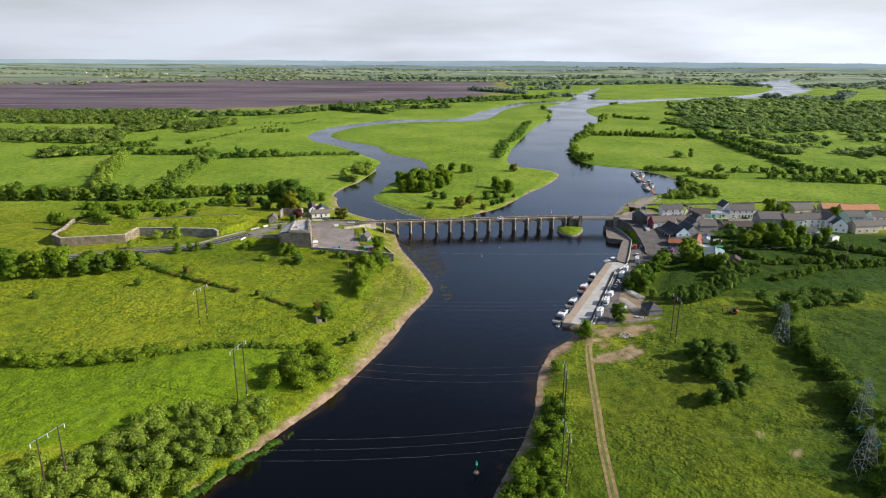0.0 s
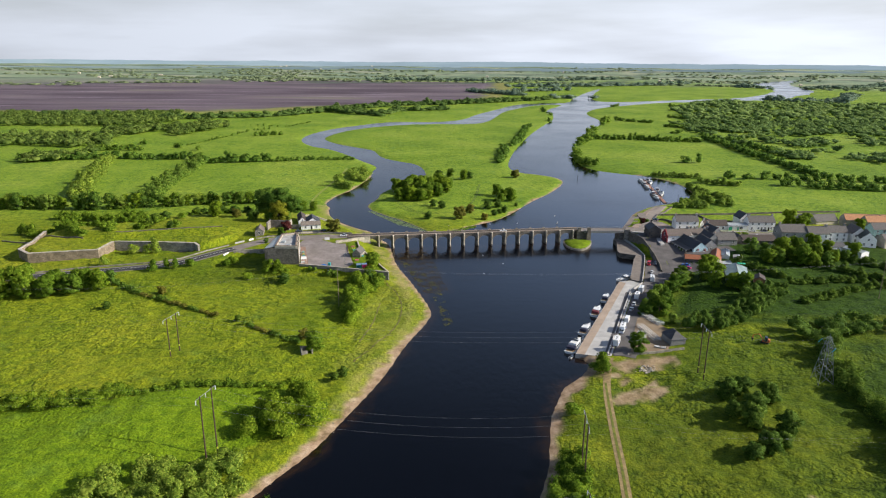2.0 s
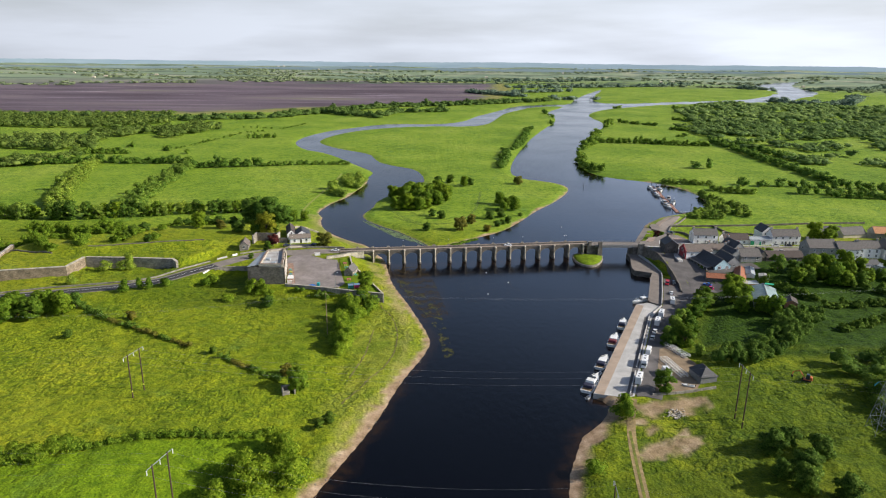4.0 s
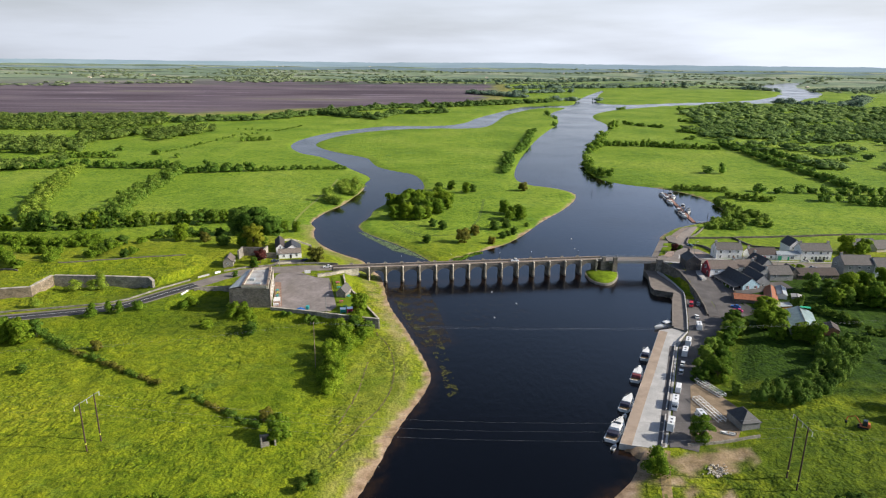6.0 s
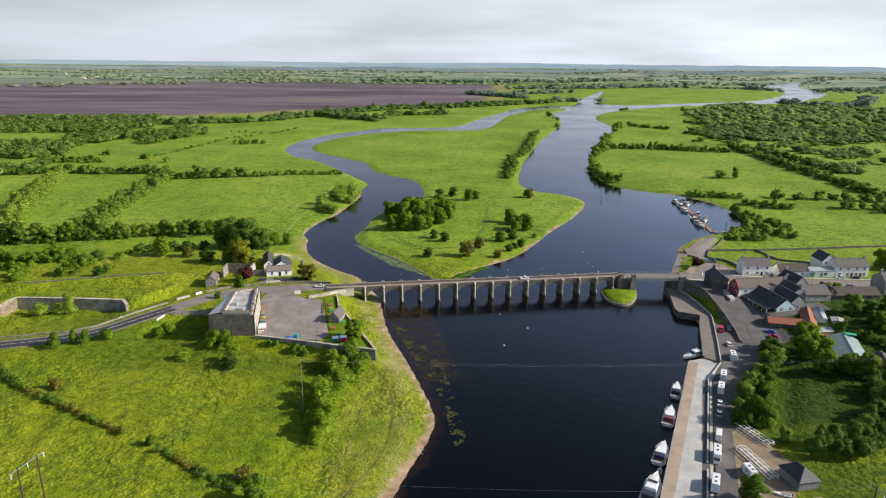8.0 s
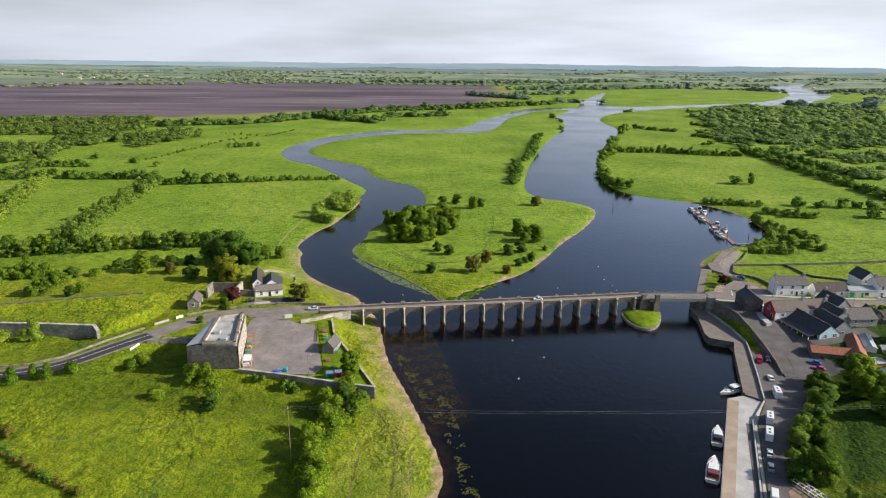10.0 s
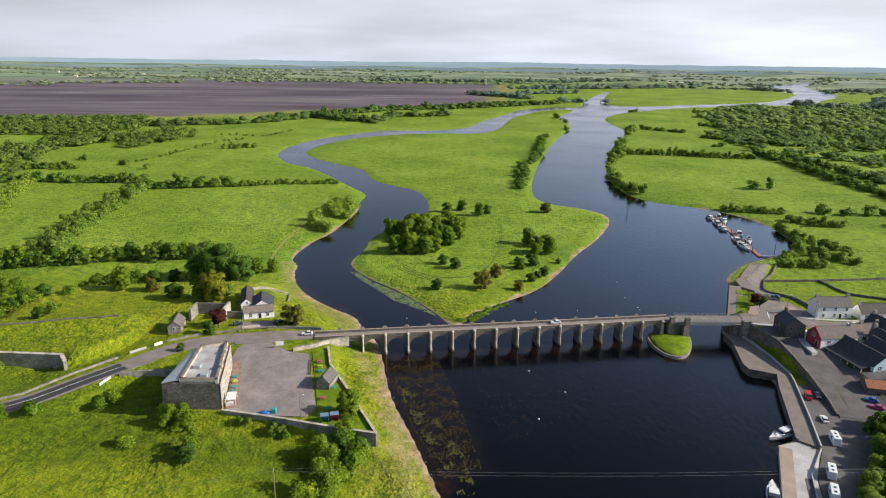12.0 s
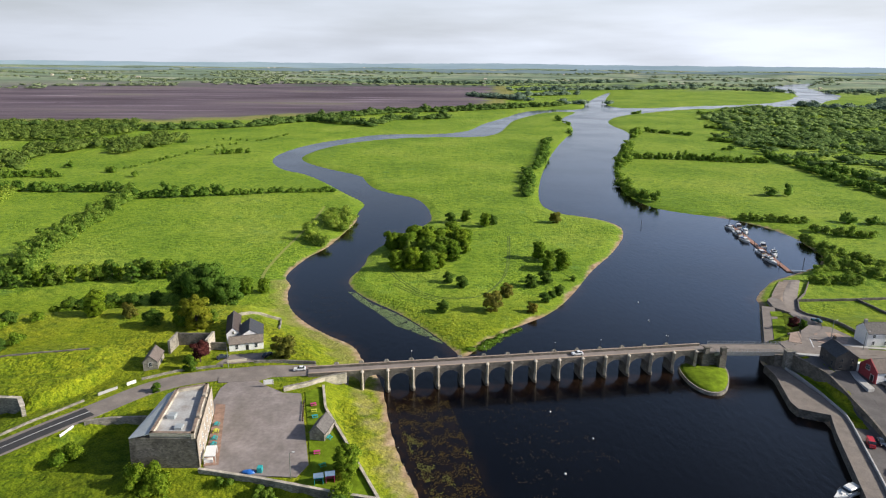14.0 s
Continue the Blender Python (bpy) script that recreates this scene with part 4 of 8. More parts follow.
bay = part("arch", arch_bay(BAY, 3.0, 6.35, DECK - 0.1, NEAR + 0.1, FAR - 0.1, -2.4), STONE_DARK, bridge)
bm = bmesh.new()
for z0, z1, grow in ((-2.4, 0.9, 0.14), (0.9, 8.15, 0.0)):
    a = 0.78 + grow
    plan = [(-a, NEAR + 0.12), (-0.46 - grow, 0.7 - grow), (0, 0.0 - grow), (0.46 + grow, 0.7 - grow), (a, NEAR + 0.12), (a, FAR - 0.12), (0.3, FAR + 1.1 + grow), (-0.3, FAR + 1.1 + grow), (-a, FAR - 0.12)]
    if z0 > 0:
        continue
    w = prism(plan, z0, z1)
    me = bpy.data.meshes.new("tmp")
    w.to_mesh(me)
    bm.from_mesh(me)
    w.free()
    bpy.data.meshes.remove(me)
box(bm, -0.79, 0.79, NEAR + 0.12, FAR - 0.12, 0.9, DECK - 0.12)
pier = part("pier", bm, STONE_DARK, bridge, "grey stone pier with a pointed cutwater")
# light put into the stone: pale for the sunlit cutwater, dark for shaded flanks
bm = prism([(-0.42, NEAR + 0.05), (-0.4, 0.75), (0, 0.05), (0.4, 0.75), (0.42, NEAR + 0.05)], 0.9, 8.15)
nose = part("cutwater", bm, STONE_PALE, bridge, "stone cutwater coloured pale for sunlight")
bm = boxed(-0.8, 0.8, FAR - 0.1, FAR + 1.15, 5.9, TOP + 0.05)
for p, q in (((-0.92, FAR - 0.2), (0.92, FAR + 1.3)),):
    v0 = [bm.verts.new((x, y, TOP + 0.05)) for x, y in ((p[0], p[1]), (q[0], p[1]), (q[0], q[1]), (p[0], q[1]))]
    v1 = [bm.verts.new((x, (FAR * 2 + 1.1) / 2, TOP + 0.75)) for x in (-0.35, 0.35)]
    for f in ((v0[0], v0[1], v1[1], v1[0]), (v0[1], v0[2], v1[1]), (v0[2], v0[3], v1[0], v1[1]), (v0[3], v0[0], v1[0])):
        bm.faces.new(f)
refuge = part("refuge", bm, STONE, bridge, "coped stone refuge on the parapet")
bm = bmesh.new()
vv = [bm.verts.new(p) for p in ((-0.6, NEAR + 0.05, 8.15), (0.6, NEAR + 0.05, 8.15), (0.6, 0.35, 8.15), (0, -0.06, 8.15), (-0.6, 0.35, 8.15), (0, NEAR + 0.05, 8.75))]
for f in ((0, 4, 5), (4, 3, 5), (3, 2, 5), (2, 1, 5)):
    bm.faces.new([vv[i] for i in f])
cap = part("coping", bm, STONE_PALE, bridge)
for ob, offs in ((bay, [i + 0.5 for i in range(-2, 13)]), (pier, range(-1, 14)), (nose, range(-1, 14)), (refuge, range(-2, 13)), (cap, range(-1, 14))):
    for k, i in enumerate(offs):
        o = ob if k == 0 else new(ob.name.split(".")[0], ob.data)
        o.parent = bridge
        o.location = (BAY * i, 0, 0)
for y, nm in ((NEAR, "parapet"), (FAR - 0.42, "parapet")):
    bm = boxed(-27, 118, y, y + 0.42, DECK - 0.25, TOP - 0.12)
    wall = part(nm, bm, STONE_DARK, bridge)
    part("coping", boxed(-27, 118, y - 0.07, y + 0.49, TOP - 0.12, TOP + 0.02), BUFF, wall)
part("roadway", boxed(-27, 119, NEAR + 0.42, FAR - 0.42, DECK - 0.35, DECK), BRIDGE_TARMAC, bridge, "narrow grey roadway")
bm = boxed(-27, -BAY * 2 - 0.9 + 0.95, NEAR + 0.06, FAR - 0.06, 0.5, DECK - 0.02)
part("abutment", bm, STONE, bridge)
# heavy pillars that hold the lifting span
bm = boxed(116.2, 119.0, 0.3, FAR + 1.2, -2.4, DECK - 0.15)
box(bm, 116.8, 118.6, 0.1, 1.6, DECK - 0.3, 9.6)
box(bm, 116.5, 118.9, -0.1, 1.8, 9.6, 9.85)
part("pillar", bm, STONE_DARK, bridge, "dark stone pillar beside the islet")
bm = boxed(122.2, 124.8, -1.2, 6.2, -2.4, DECK - 0.6)
box(bm, 122.6, 124.4, -1.4, 0.2, DECK - 0.7, 9.6)
box(bm, 122.4, 124.6, -1.6, 0.4, 9.6, 9.85)
part("pillar", bm, STONE_DARK, bridge, "dark stone pillar beside the islet")
part("pier_wall", boxed(119.0, 122.2, 1.4, 6.0, -2.4, DECK - 0.05), STONE_DARK, bridge)

# the steel span over the navigation channel
SPAN = pose(0, 0, 0)
steel = thing("steel_span", "flat grey steel bridge span with railings over the navigation channel", "bridge span", SPAN)
bm = boxed(120.5, 147.5, 17.6, 24.4, 6.95, 7.5)
part("deck", bm, ASPHALT, steel)
for y in (17.2, 24.4):
    bm = boxed(119.5, 147.5, y, y + 0.35, 6.3, 7.75)
    part("girder", bm, worn("grey_steel_paint", (0.3, 0.3, 0.29), 0.6, 0.1), steel)
    bm = bmesh.new()
    for x in np.arange(119.5, 147.6, 2.0):
        box(bm, x - 0.05, x + 0.05, y + 0.1, y + 0.2, 7.7, 8.75)
    for z in (8.0, 8.35, 8.72):
        box(bm, 119.5, 147.5, y + 0.12, y + 0.18, z, z + 0.06)
    part("railing", bm, STEEL, steel)
slab("pavement", [(117.6, 17.2), (120.45, 17.2), (120.45, 24.3), (117, 24.6)], 7.47, ASPHALT, "tarmac joint between bridge and span")
bm = boxed(144.3, 147.3, 13.8, 16.2, -2.0, 9.3)
box(bm, 144.1, 147.5, 13.6, 16.4, 9.3, 9.6)
tagged(part("gate_pillar", bm, STONE), "stone pillar at the end of the steel span", "pillar")
bm = boxed(141.6, 147.55, 16.3, 27, -2.4, 6.9)
tagged(part("wall_abutment", bm, STONE_DARK), "stone abutment on the quay side", "wall", kind="structure")

# grassy islet with a stone rim
bm = prism([tuple(p) for p in ISLET], -2.2, 1.25, 0.25)
tagged(part("islet_wall", bm, STONE), "low stone wall round the grassy islet", "wall", kind="structure")
bm = bmesh.new()
rings = []
for scale, z in ((0.93, 0.7), (0.92, 1.3), (0.78, 1.75), (0.5, 2.3), (0.2, 2.55)):
    rings.append([bm.verts.new((114.3 + (p[0] - 114.3) * scale, 10 + (p[1] - 10) * scale, z + 0.12 * noise.noise(Vector((p[0] * 0.6, p[1] * 0.6, z * 3))))) for p in ISLET])
for a, b in zip(rings[:-1], rings[1:]):
    for i in range(len(a)):
        bm.faces.new((a[i], a[(i + 1) % len(a)], b[(i + 1) % len(a)], b[i]))
bm.faces.new(rings[-1])
bmesh.ops.recalc_face_normals(bm, faces=bm.faces)
tagged(part("lawn", bm, GRASSY, smooth=True), "lush grass mounded on top of the islet", "lawn", kind="structure")


# ---- hedges, woods and trees ----
hedge("long dark hedgerow of thorn and ash between meadows", [[(-420, 308), (-386, 318), (-335, 332), (-287, 328), (-241, 329)], [(-226, 306), (-176, 314), (-158, 318)]], 7.5, 8, LEAF_DARK, 11, cards=26, size=0.9)
hedge("gappy hedgerow of bushes between meadows", [[(-158, 318), (-120, 330)], [(-120, 331), (-69, 340)]], 4.0, 5, LEAF_DARK, 12, cards=22, size=0.7)
hedge("thick willow hedgerow across the meadow", [[(-238, 330), (-227, 283), (-226, 254), (-223, 219), (-217, 181), (-209, 142), (-203, 118)], [(-231, 322), (-219, 262), (-214, 215), (-207, 165), (-198, 118)]], 7.0, 9.5, LEAF_WILLOW, 13, cards=34, size=0.8)
hedge("willow hedgerow at the meadow's edge", [[(-332, 326), (-319, 284), (-308, 246), (-294, 205), (-278, 162), (-259, 117)], [(-326, 316), (-305, 250), (-288, 205), (-270, 160), (-254, 122)]], 6.5, 8, LEAF_WILLOW, 14, cards=30, size=0.8)
wood("dark scrub woodland at the edge of the bog", [[(-544, 647), (-464, 652), (-413, 723), (-470, 880), (-585, 849), (-900, 830), (-1000, 760), (-760, 650)],
      [(-418, 499), (-408, 541), (-374, 590), (-408, 655), (-464, 573)], [(-339, 517), (-327, 568), (-316, 613), (-296, 647), (-357, 720), (-392, 628)],
      [(-444, 421), (-404, 402), (-376, 408), (-391, 450), (-423, 509), (-468, 527), (-640, 500), (-600, 430)], [(-420, 300), (-386, 300), (-362, 331), (-362, 372), (-384, 350), (-430, 340)]], 10.5, 8.5, LEAF_MID, 15, cards=16, size=1.4)
hedge("belt of trees along the bog", [[(-700, 800), (-417, 775), (-334, 805), (-272, 842), (-216, 955), (-116, 1055), (-60, 1130), (44, 1150), (181, 1255), (309, 1350)],
      [(-260, 850), (-190, 965), (-100, 1090), (44, 1180), (181, 1290)], [(-202, 945), (-117, 884), (-87, 860), (-58, 970), (42, 1005)]], 9, 20, LEAF_MID, 16, cards=18, size=1.7, name="tree_belt")
hedge("thin broken line of bushes over the west meadow", [[(-293.7, 436.4), (-279.2, 489.3), (-267.4, 545.5), (-259.1, 604.5), (-231.5, 636)], [(-282.1, 676.7), (-215.5, 662.3), (-193.4, 740.7)]], 2.2, 3.4, LEAF_DARK, 140, cards=20, size=0.7, name="bushes", gap=9)
hedge("scattered bushes in the west meadows", [[(-275, 510), (-272, 512)], [(-301, 425), (-290, 420)], [(-351, 447), (-345, 452)], [(-345, 393), (-330, 395)], [(-263, 399), (-258, 402)], [(-377, 385), (-343, 408)], [(-200, 560), (-230, 540)]], 5, 6, LEAF_DARK, 17, cards=24, size=0.8, name="bushes")
hedge("clump of willow and reddish bushes on the river bank", [[(-67, 210), (-56, 178), (-47, 184)], [(-42, 210), (-44, 248), (-52, 256), (-60, 240), (-50, 215)]], 5.5, 9, LEAF_WILLOW, 18, cards=40, size=0.6, name="bank_bushes")
hedge("hedge of bushes along the island's bank", [[(236, 1000), (246, 860), (215, 780)], [(165, 690), (137, 536), (119, 460)], [(108, 441), (100, 380), (90, 322), (97, 320)]], 5, 9, LEAF_DARK, 19, cards=22, size=0.9, gap=5.5)
hedge("trees and bushes on the east bank", [[(192, 450), (180, 380), (178, 325), (188, 306)], [(205, 470), (234, 547), (262, 640)], [(300, 740), (318, 800)]], 7, 11, LEAF_DARK, 20, cards=26, size=0.9, gap=5, name="bank_trees")
hedge("clipped field hedgerow", [[(240, 535), (288, 530), (325, 516), (380, 507)]], 6, 7, LEAF_DARK, 21, cards=24, size=0.8)
EAST_NEAR = [(900, 330), (640, 300), (430, 330), (416, 429), (400, 470), (400, 540), (409, 638), (418, 741), (470, 800), (1000, 800), (1300, 640)]
EAST_BACK = [(470, 800), (480, 872), (520, 1050), (640, 1240), (690, 1290), (827, 1300), (989, 1237), (1500, 1150), (1700, 900), (1300, 640), (1000, 800)]
wood("dense scrub woodland on the east side", [EAST_NEAR], 9.2, 6.2, LEAF_WOOD, 22, cards=7, size=1.1, gaps=0.06, core=0.8, thin=130)
wood("lighter green scrub woodland on the east side", [EAST_NEAR], 16, 7.2, LEAF_MID, 29, cards=10, size=1.1, gaps=0.45, core=0.78, thin=90)
hedge("thick overgrown hedge along the east wood", [[(396, 546), (400, 496), (394, 383), (394, 306), (399, 244)], [(420, 520), (424, 440), (440, 380)]], 6.0, 11, LEAF_DARK, 141, cards=16, size=1.0, gap=5)
wood("dense woodland far on the east side", [EAST_BACK], 15.5, 8.5, LEAF_WOOD, 28, cards=4, size=1.7, gaps=0.1, core=0.92, thin=200)
hedge("bushes scattered over the wet meadow", [[(340, 818), (353, 797), (387, 758)], [(389, 703), (420, 680)], [(370, 610), (380, 605)], [(410, 1145), (430, 1146)], [(450, 870), (520, 850)], [(540, 1130), (600, 1150)]], 5, 9, LEAF_DARK, 23, cards=20, size=1.0, name="bushes")
hedge("line of trees round the marina", [[(218, 248), (224, 250)], [(236, 253), (262, 240), (276, 240)], [(266, 218), (280, 205), (300, 199)], [(250, 200), (249, 180), (246, 160), (236, 146)], [(246, 172), (262, 150), (258, 132)], [(209, 117), (220, 113), (236, 110)], [(220, 129), (239, 138), (250, 122), (256, 114)], [(240, 150), (236, 140)]], 4.2, 5.4, LEAF_WILLOW, 24, cards=34, size=0.6, name="shore_trees")
hedge("field hedgerow with thorn trees", [[(300, 240), (420, 225), (470, 222), (560, 215)], [(330, 205), (420, 195)], [(290, 330), (310, 333)], [(360, 190), (480, 170), (620, 190)]], 6, 8, LEAF_DARK, 25, cards=20, size=0.9, gap=6)
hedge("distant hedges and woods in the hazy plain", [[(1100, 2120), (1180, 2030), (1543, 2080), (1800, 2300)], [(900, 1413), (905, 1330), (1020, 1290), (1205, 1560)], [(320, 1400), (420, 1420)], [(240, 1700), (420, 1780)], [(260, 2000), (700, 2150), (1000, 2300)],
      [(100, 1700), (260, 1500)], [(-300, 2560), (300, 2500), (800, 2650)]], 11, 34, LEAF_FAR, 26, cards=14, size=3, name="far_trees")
rng = np.random.RandomState(5)
lines = []
for k in range(150):
    a, d = rng.uniform(-0.95, 0.95), 2350 + 1900 * rng.uniform(0, 1) ** 1.4
    x, y = d * math.sin(a), d * math.cos(a)
    w = rng.uniform(60, 320)
    lines.append([(x - w, y + rng.uniform(-30, 30)), (x + w, y + rng.uniform(-30, 30))])
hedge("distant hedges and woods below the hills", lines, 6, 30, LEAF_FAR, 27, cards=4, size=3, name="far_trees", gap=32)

hedge("bushes in the old earthworks", [[(-200, 70), (-182, 66)], [(-240, 60), (-190, 55), (-175, 60)], [(-216, 40), (-191, 43)], [(-171, 30), (-156, 34)], [(-165, 26), (-159, 28)], [(-143, 24), (-139, 22)], [(-150, 63), (-141, 59)], [(-131, 68), (-120, 68)], [(-192, 22), (-186, 20)], [(-240, 20), (-205, 8), (-184, -8)], [(-183, 22), (-176, 8), (-172, 0)], [(-150, 45), (-146, 46)]], 4.6, 5.2, LEAF, 32, cards=60, size=0.45, name="bushes")
hedge("overgrown field boundary of green brambles", [[(-125, -84), (-113, -92)], [(-104, -97), (-97, -101)], [(-84, -109), (-78, -112)], [(-53, -127), (-49, -129.5)], [(-41, -135), (-27, -143)], [(-135, -76), (-125, -84)]], 1.7, 2.6, LEAF_DARK, 33, cards=30, size=0.28)
hedge("brown dead brambles along the field boundary", [[(-112, -92.5), (-104, -97)], [(-98, -100.5), (-84, -109)], [(-80, -111), (-67, -117.8)], [(-49, -130), (-40, -135.6)]], 1.1, 2.2, LEAF_BROWN, 133, cards=30, size=0.24, gap=0.9)
hedge("tall shrubs below the fort wall", [[(-14, -70), (-8, -78), (-10, -90), (-11.8, -99)], [(-12, -100), (-9, -112), (-9, -119)], [(-6, -66), (-4, -72)]], 6.5, 6, LEAF, 34, cards=70, size=0.4, gap=1.4, name="shrubs")
hedge("bushes at the foot of the fort", [[(-62, -57.5), (-56, -57.5), (-50.5, -58.5)], [(-57, -60.5), (-53, -60.5)], [(-49.6, -70), (-48, -71)], [(-71, -68), (-70, -67)], [(-86, -45), (-82, -43.5)]], 4.6, 4.6, LEAF, 35, cards=80, size=0.35, name="bushes", gap=2.0)
hedge("low creepers against the terrace wall", [[(-40, -57.2), (-36, -58.4)], [(-31, -60), (-24, -62)]], 2.2, 2.6, LEAF_DARK, 135, cards=60, size=0.3, name="bushes", gap=1.4)
hedge("roadside bushes beside the tarmac road", [[(-121, -65), (-117, -64)], [(-112, -60.5), (-108, -60)], [(-102, -56), (-100, -55)], [(-86, -47), (-84, -46)]], 4.6, 4.6, LEAF, 36, cards=90, size=0.38, name="bushes", gap=1.8)
hedge("small trees on the rampart lawn", [[(-139, -25), (-132, -25)], [(-152, -51), (-150, -50)], [(-146, -27), (-145, -27)]], 5, 5, LEAF_WILLOW, 37, cards=80, size=0.38, name="bushes")
hedge("thick scrub hedge between the two fields", [[(-220, -205), (-170, -203), (-129, -200.5)], [(-126, -200.5), (-104, -198.5)], [(-103, -198), (-92, -195.5)], [(-89, -195), (-76, -189.5)]], 4.0, 6.0, LEAF, 39, cards=60, size=0.38, gap=1.7)
hedge("low scrubby hedge bank between the two fields", [[(-76, -189.5), (-64, -184), (-45, -180), (-24, -176)]], 1.7, 2.6, LEAF, 139, cards=40, size=0.3)
hedge("clump of bank-side bushes", [[(-30, -205), (-26, -196), (-12, -200), (-14, -190), (-20, -184)], [(-22, -196), (-16, -206)]], 6.5, 7.5, LEAF, 40, cards=90, size=0.45, gap=2.0, name="bank_bushes")
wood("willow thicket along the river bank", [[(-64, -246), (-58, -228), (-42, -223), (-24, -217), (-22, -228), (-27, -243), (-37, -262), (-50, -300), (-110, -320), (-120, -290), (-86, -262), (-72, -256)]], 4.2, 5.6, LEAF_WILLOW, 41, cards=120, size=0.4, gaps=0.05, name="thicket", core=0.68)
hedge("reeds along the river's edge", [[(-16, -233), (-22, -241), (-29, -252), (-36, -263), (-48, -285)]], 0.9, 3.0, REED, 42, cards=40, size=0.26, name="reeds", gap=1.0, flat_top=True, dry=False)
hedge("leafy scrub on the east shore", [[(75, -192), (77, -189)], [(69, -216), (65, -228), (60, -241)], [(67, -222), (64, -245), (60, -256)], [(57, -250), (53, -263), (47, -276), (40, -290)], [(62, -256), (58, -268), (52, -284)], [(90.6, -156.5), (88.4, -163)]], 4.6, 5.6, LEAF, 43, cards=80, size=0.38, gap=2.2, name="shore_scrub")
hedge("tall hedgerow below the pylons", [[(182, -146), (176, -160), (172, -180), (169.6, -204), (168, -218), (163, -236), (155.6, -253.4), (145, -275), (132, -302)]], 5.0, 7.0, LEAF_SHADE, 45, cards=70, size=0.42, gap=2.4)
wood("overgrown scrub behind the quay gardens", [[(132, -122), (137, -119.5), (150, -118.5), (158.5, -110.5), (167, -100.5), (175, -88), (186, -80), (196, -78), (198, -88), (186, -97), (174, -109), (162, -120), (152, -128), (140, -130), (132, -129)]], 3.4, 5.0, LEAF_SHADE, 46, cards=64, size=0.38, gaps=0.03, name="thicket", core=0.8)
wood("scrubby hedges and thickets behind the village", [[(176, -128), (192, -122), (230, -118), (230, -128), (200, -140), (178, -142)], [(225, -160), (290, -150), (330, -120), (330, -105), (250, -125)]], 6, 5, LEAF_SHADE, 47, cards=40, size=0.5, gaps=0.3, name="thicket")
hedge("garden hedges behind the village", [[(191, -41), (200, -50), (206, -64)], [(234, -44), (250, -62), (262, -75)], [(198, -98), (238, -80), (275, -72), (330, -84)], [(250, -27), (265, -45), (290, -60)], [(205, -72), (245, -68)], [(300, -30), (330, -60)], [(270, -100), (380, -110)]], 3.2, 3.6, LEAF_SHADE, 48, cards=34, size=0.45)


KINDS = {
    "ash": tree("tree", "broad leafy ash tree with a rounded crown", LEAF, 9.6, 4.6, 101, 26, 80, 0.44, 0.06),
    "oak": tree("tree", "large dark spreading tree with dense leaves", LEAF_DARK, 15.0, 7.8, 102, 34, 110, 0.6, 0.14),
    "lime": tree("tree", "bright green leafy tree by the quay", LEAF_YELLOW, 8.0, 4.2, 103, 22, 90, 0.38, 0.05),
    "yew": tree("tree", "tall yellow-green conifer beside the ruin", LEAF_GOLD, 11.0, 5.0, 104, 24, 110, 0.4, 0.04),
    "scrub": tree("tree", "leafy thorn tree in a hedge row", LEAF_DARK, 8.0, 3.8, 111, 15, 36, 0.5, 0.04),
    "ashling": tree("tree", "young ash tree in a hedge row", LEAF, 9.0, 3.6, 112, 15, 36, 0.5, 0.05),
    "pale_scrub": tree("tree", "pale willow tree in a hedge row", LEAF_WILLOW, 7.0, 4.0, 113, 15, 36, 0.5, 0.04),
    "copper": tree("tree", "small copper-leaved ornamental garden tree", LEAF_RED, 6.2, 3.0, 105, 14, 80, 0.38, 0.22),
    "thorn": tree("thorn_tree", "low dark thorn tree in rough grass", LEAF_SHADE, 5.6, 3.4, 106, 18, 80, 0.36, 0.02),
    "bronze": tree("thorn_tree", "round bronze-leaved thorn tree", LEAF_BROWN, 5.2, 2.9, 107, 18, 80, 0.36, 0.02),
    "willow": tree("tree", "pale green willow with a loose crown", LEAF_WILLOW, 7.5, 4.0, 108, 20, 90, 0.36, 0.05),
}
USED = set()


def plant(kind, x, y, size=1.0, turn=None, label="", group="", sink=0.15):
    ob = KINDS[kind]
    turn = (x * 37 + y * 17) % 360 if turn is None else turn
    m = pose(x, y, ground_at(x, y) - sink, 0, 0, turn)
    if kind in USED:
        ob_new = copy_thing(ob, m)
    else:
        USED.add(kind)
        ob_new = ob
        ob.matrix_basis = m
    ob_new.matrix_basis = m @ Matrix.Diagonal((size, size, size * (0.92 + 0.16 * ((x * 3.1) % 1)), 1))
    if label:
        ob_new["label"] = label
    if group:
        ob_new["group"] = group
    return ob_new


def grove(kinds, poly, gap, size, seed, group, label=""):
    rng = np.random.RandomState(seed)
    for x, y in scatter(poly, gap, rng, 0.35):
        plant(kinds[rng.randint(len(kinds))], x, y, size * rng.uniform(0.75, 1.2), rng.uniform(0, 360), label, group)


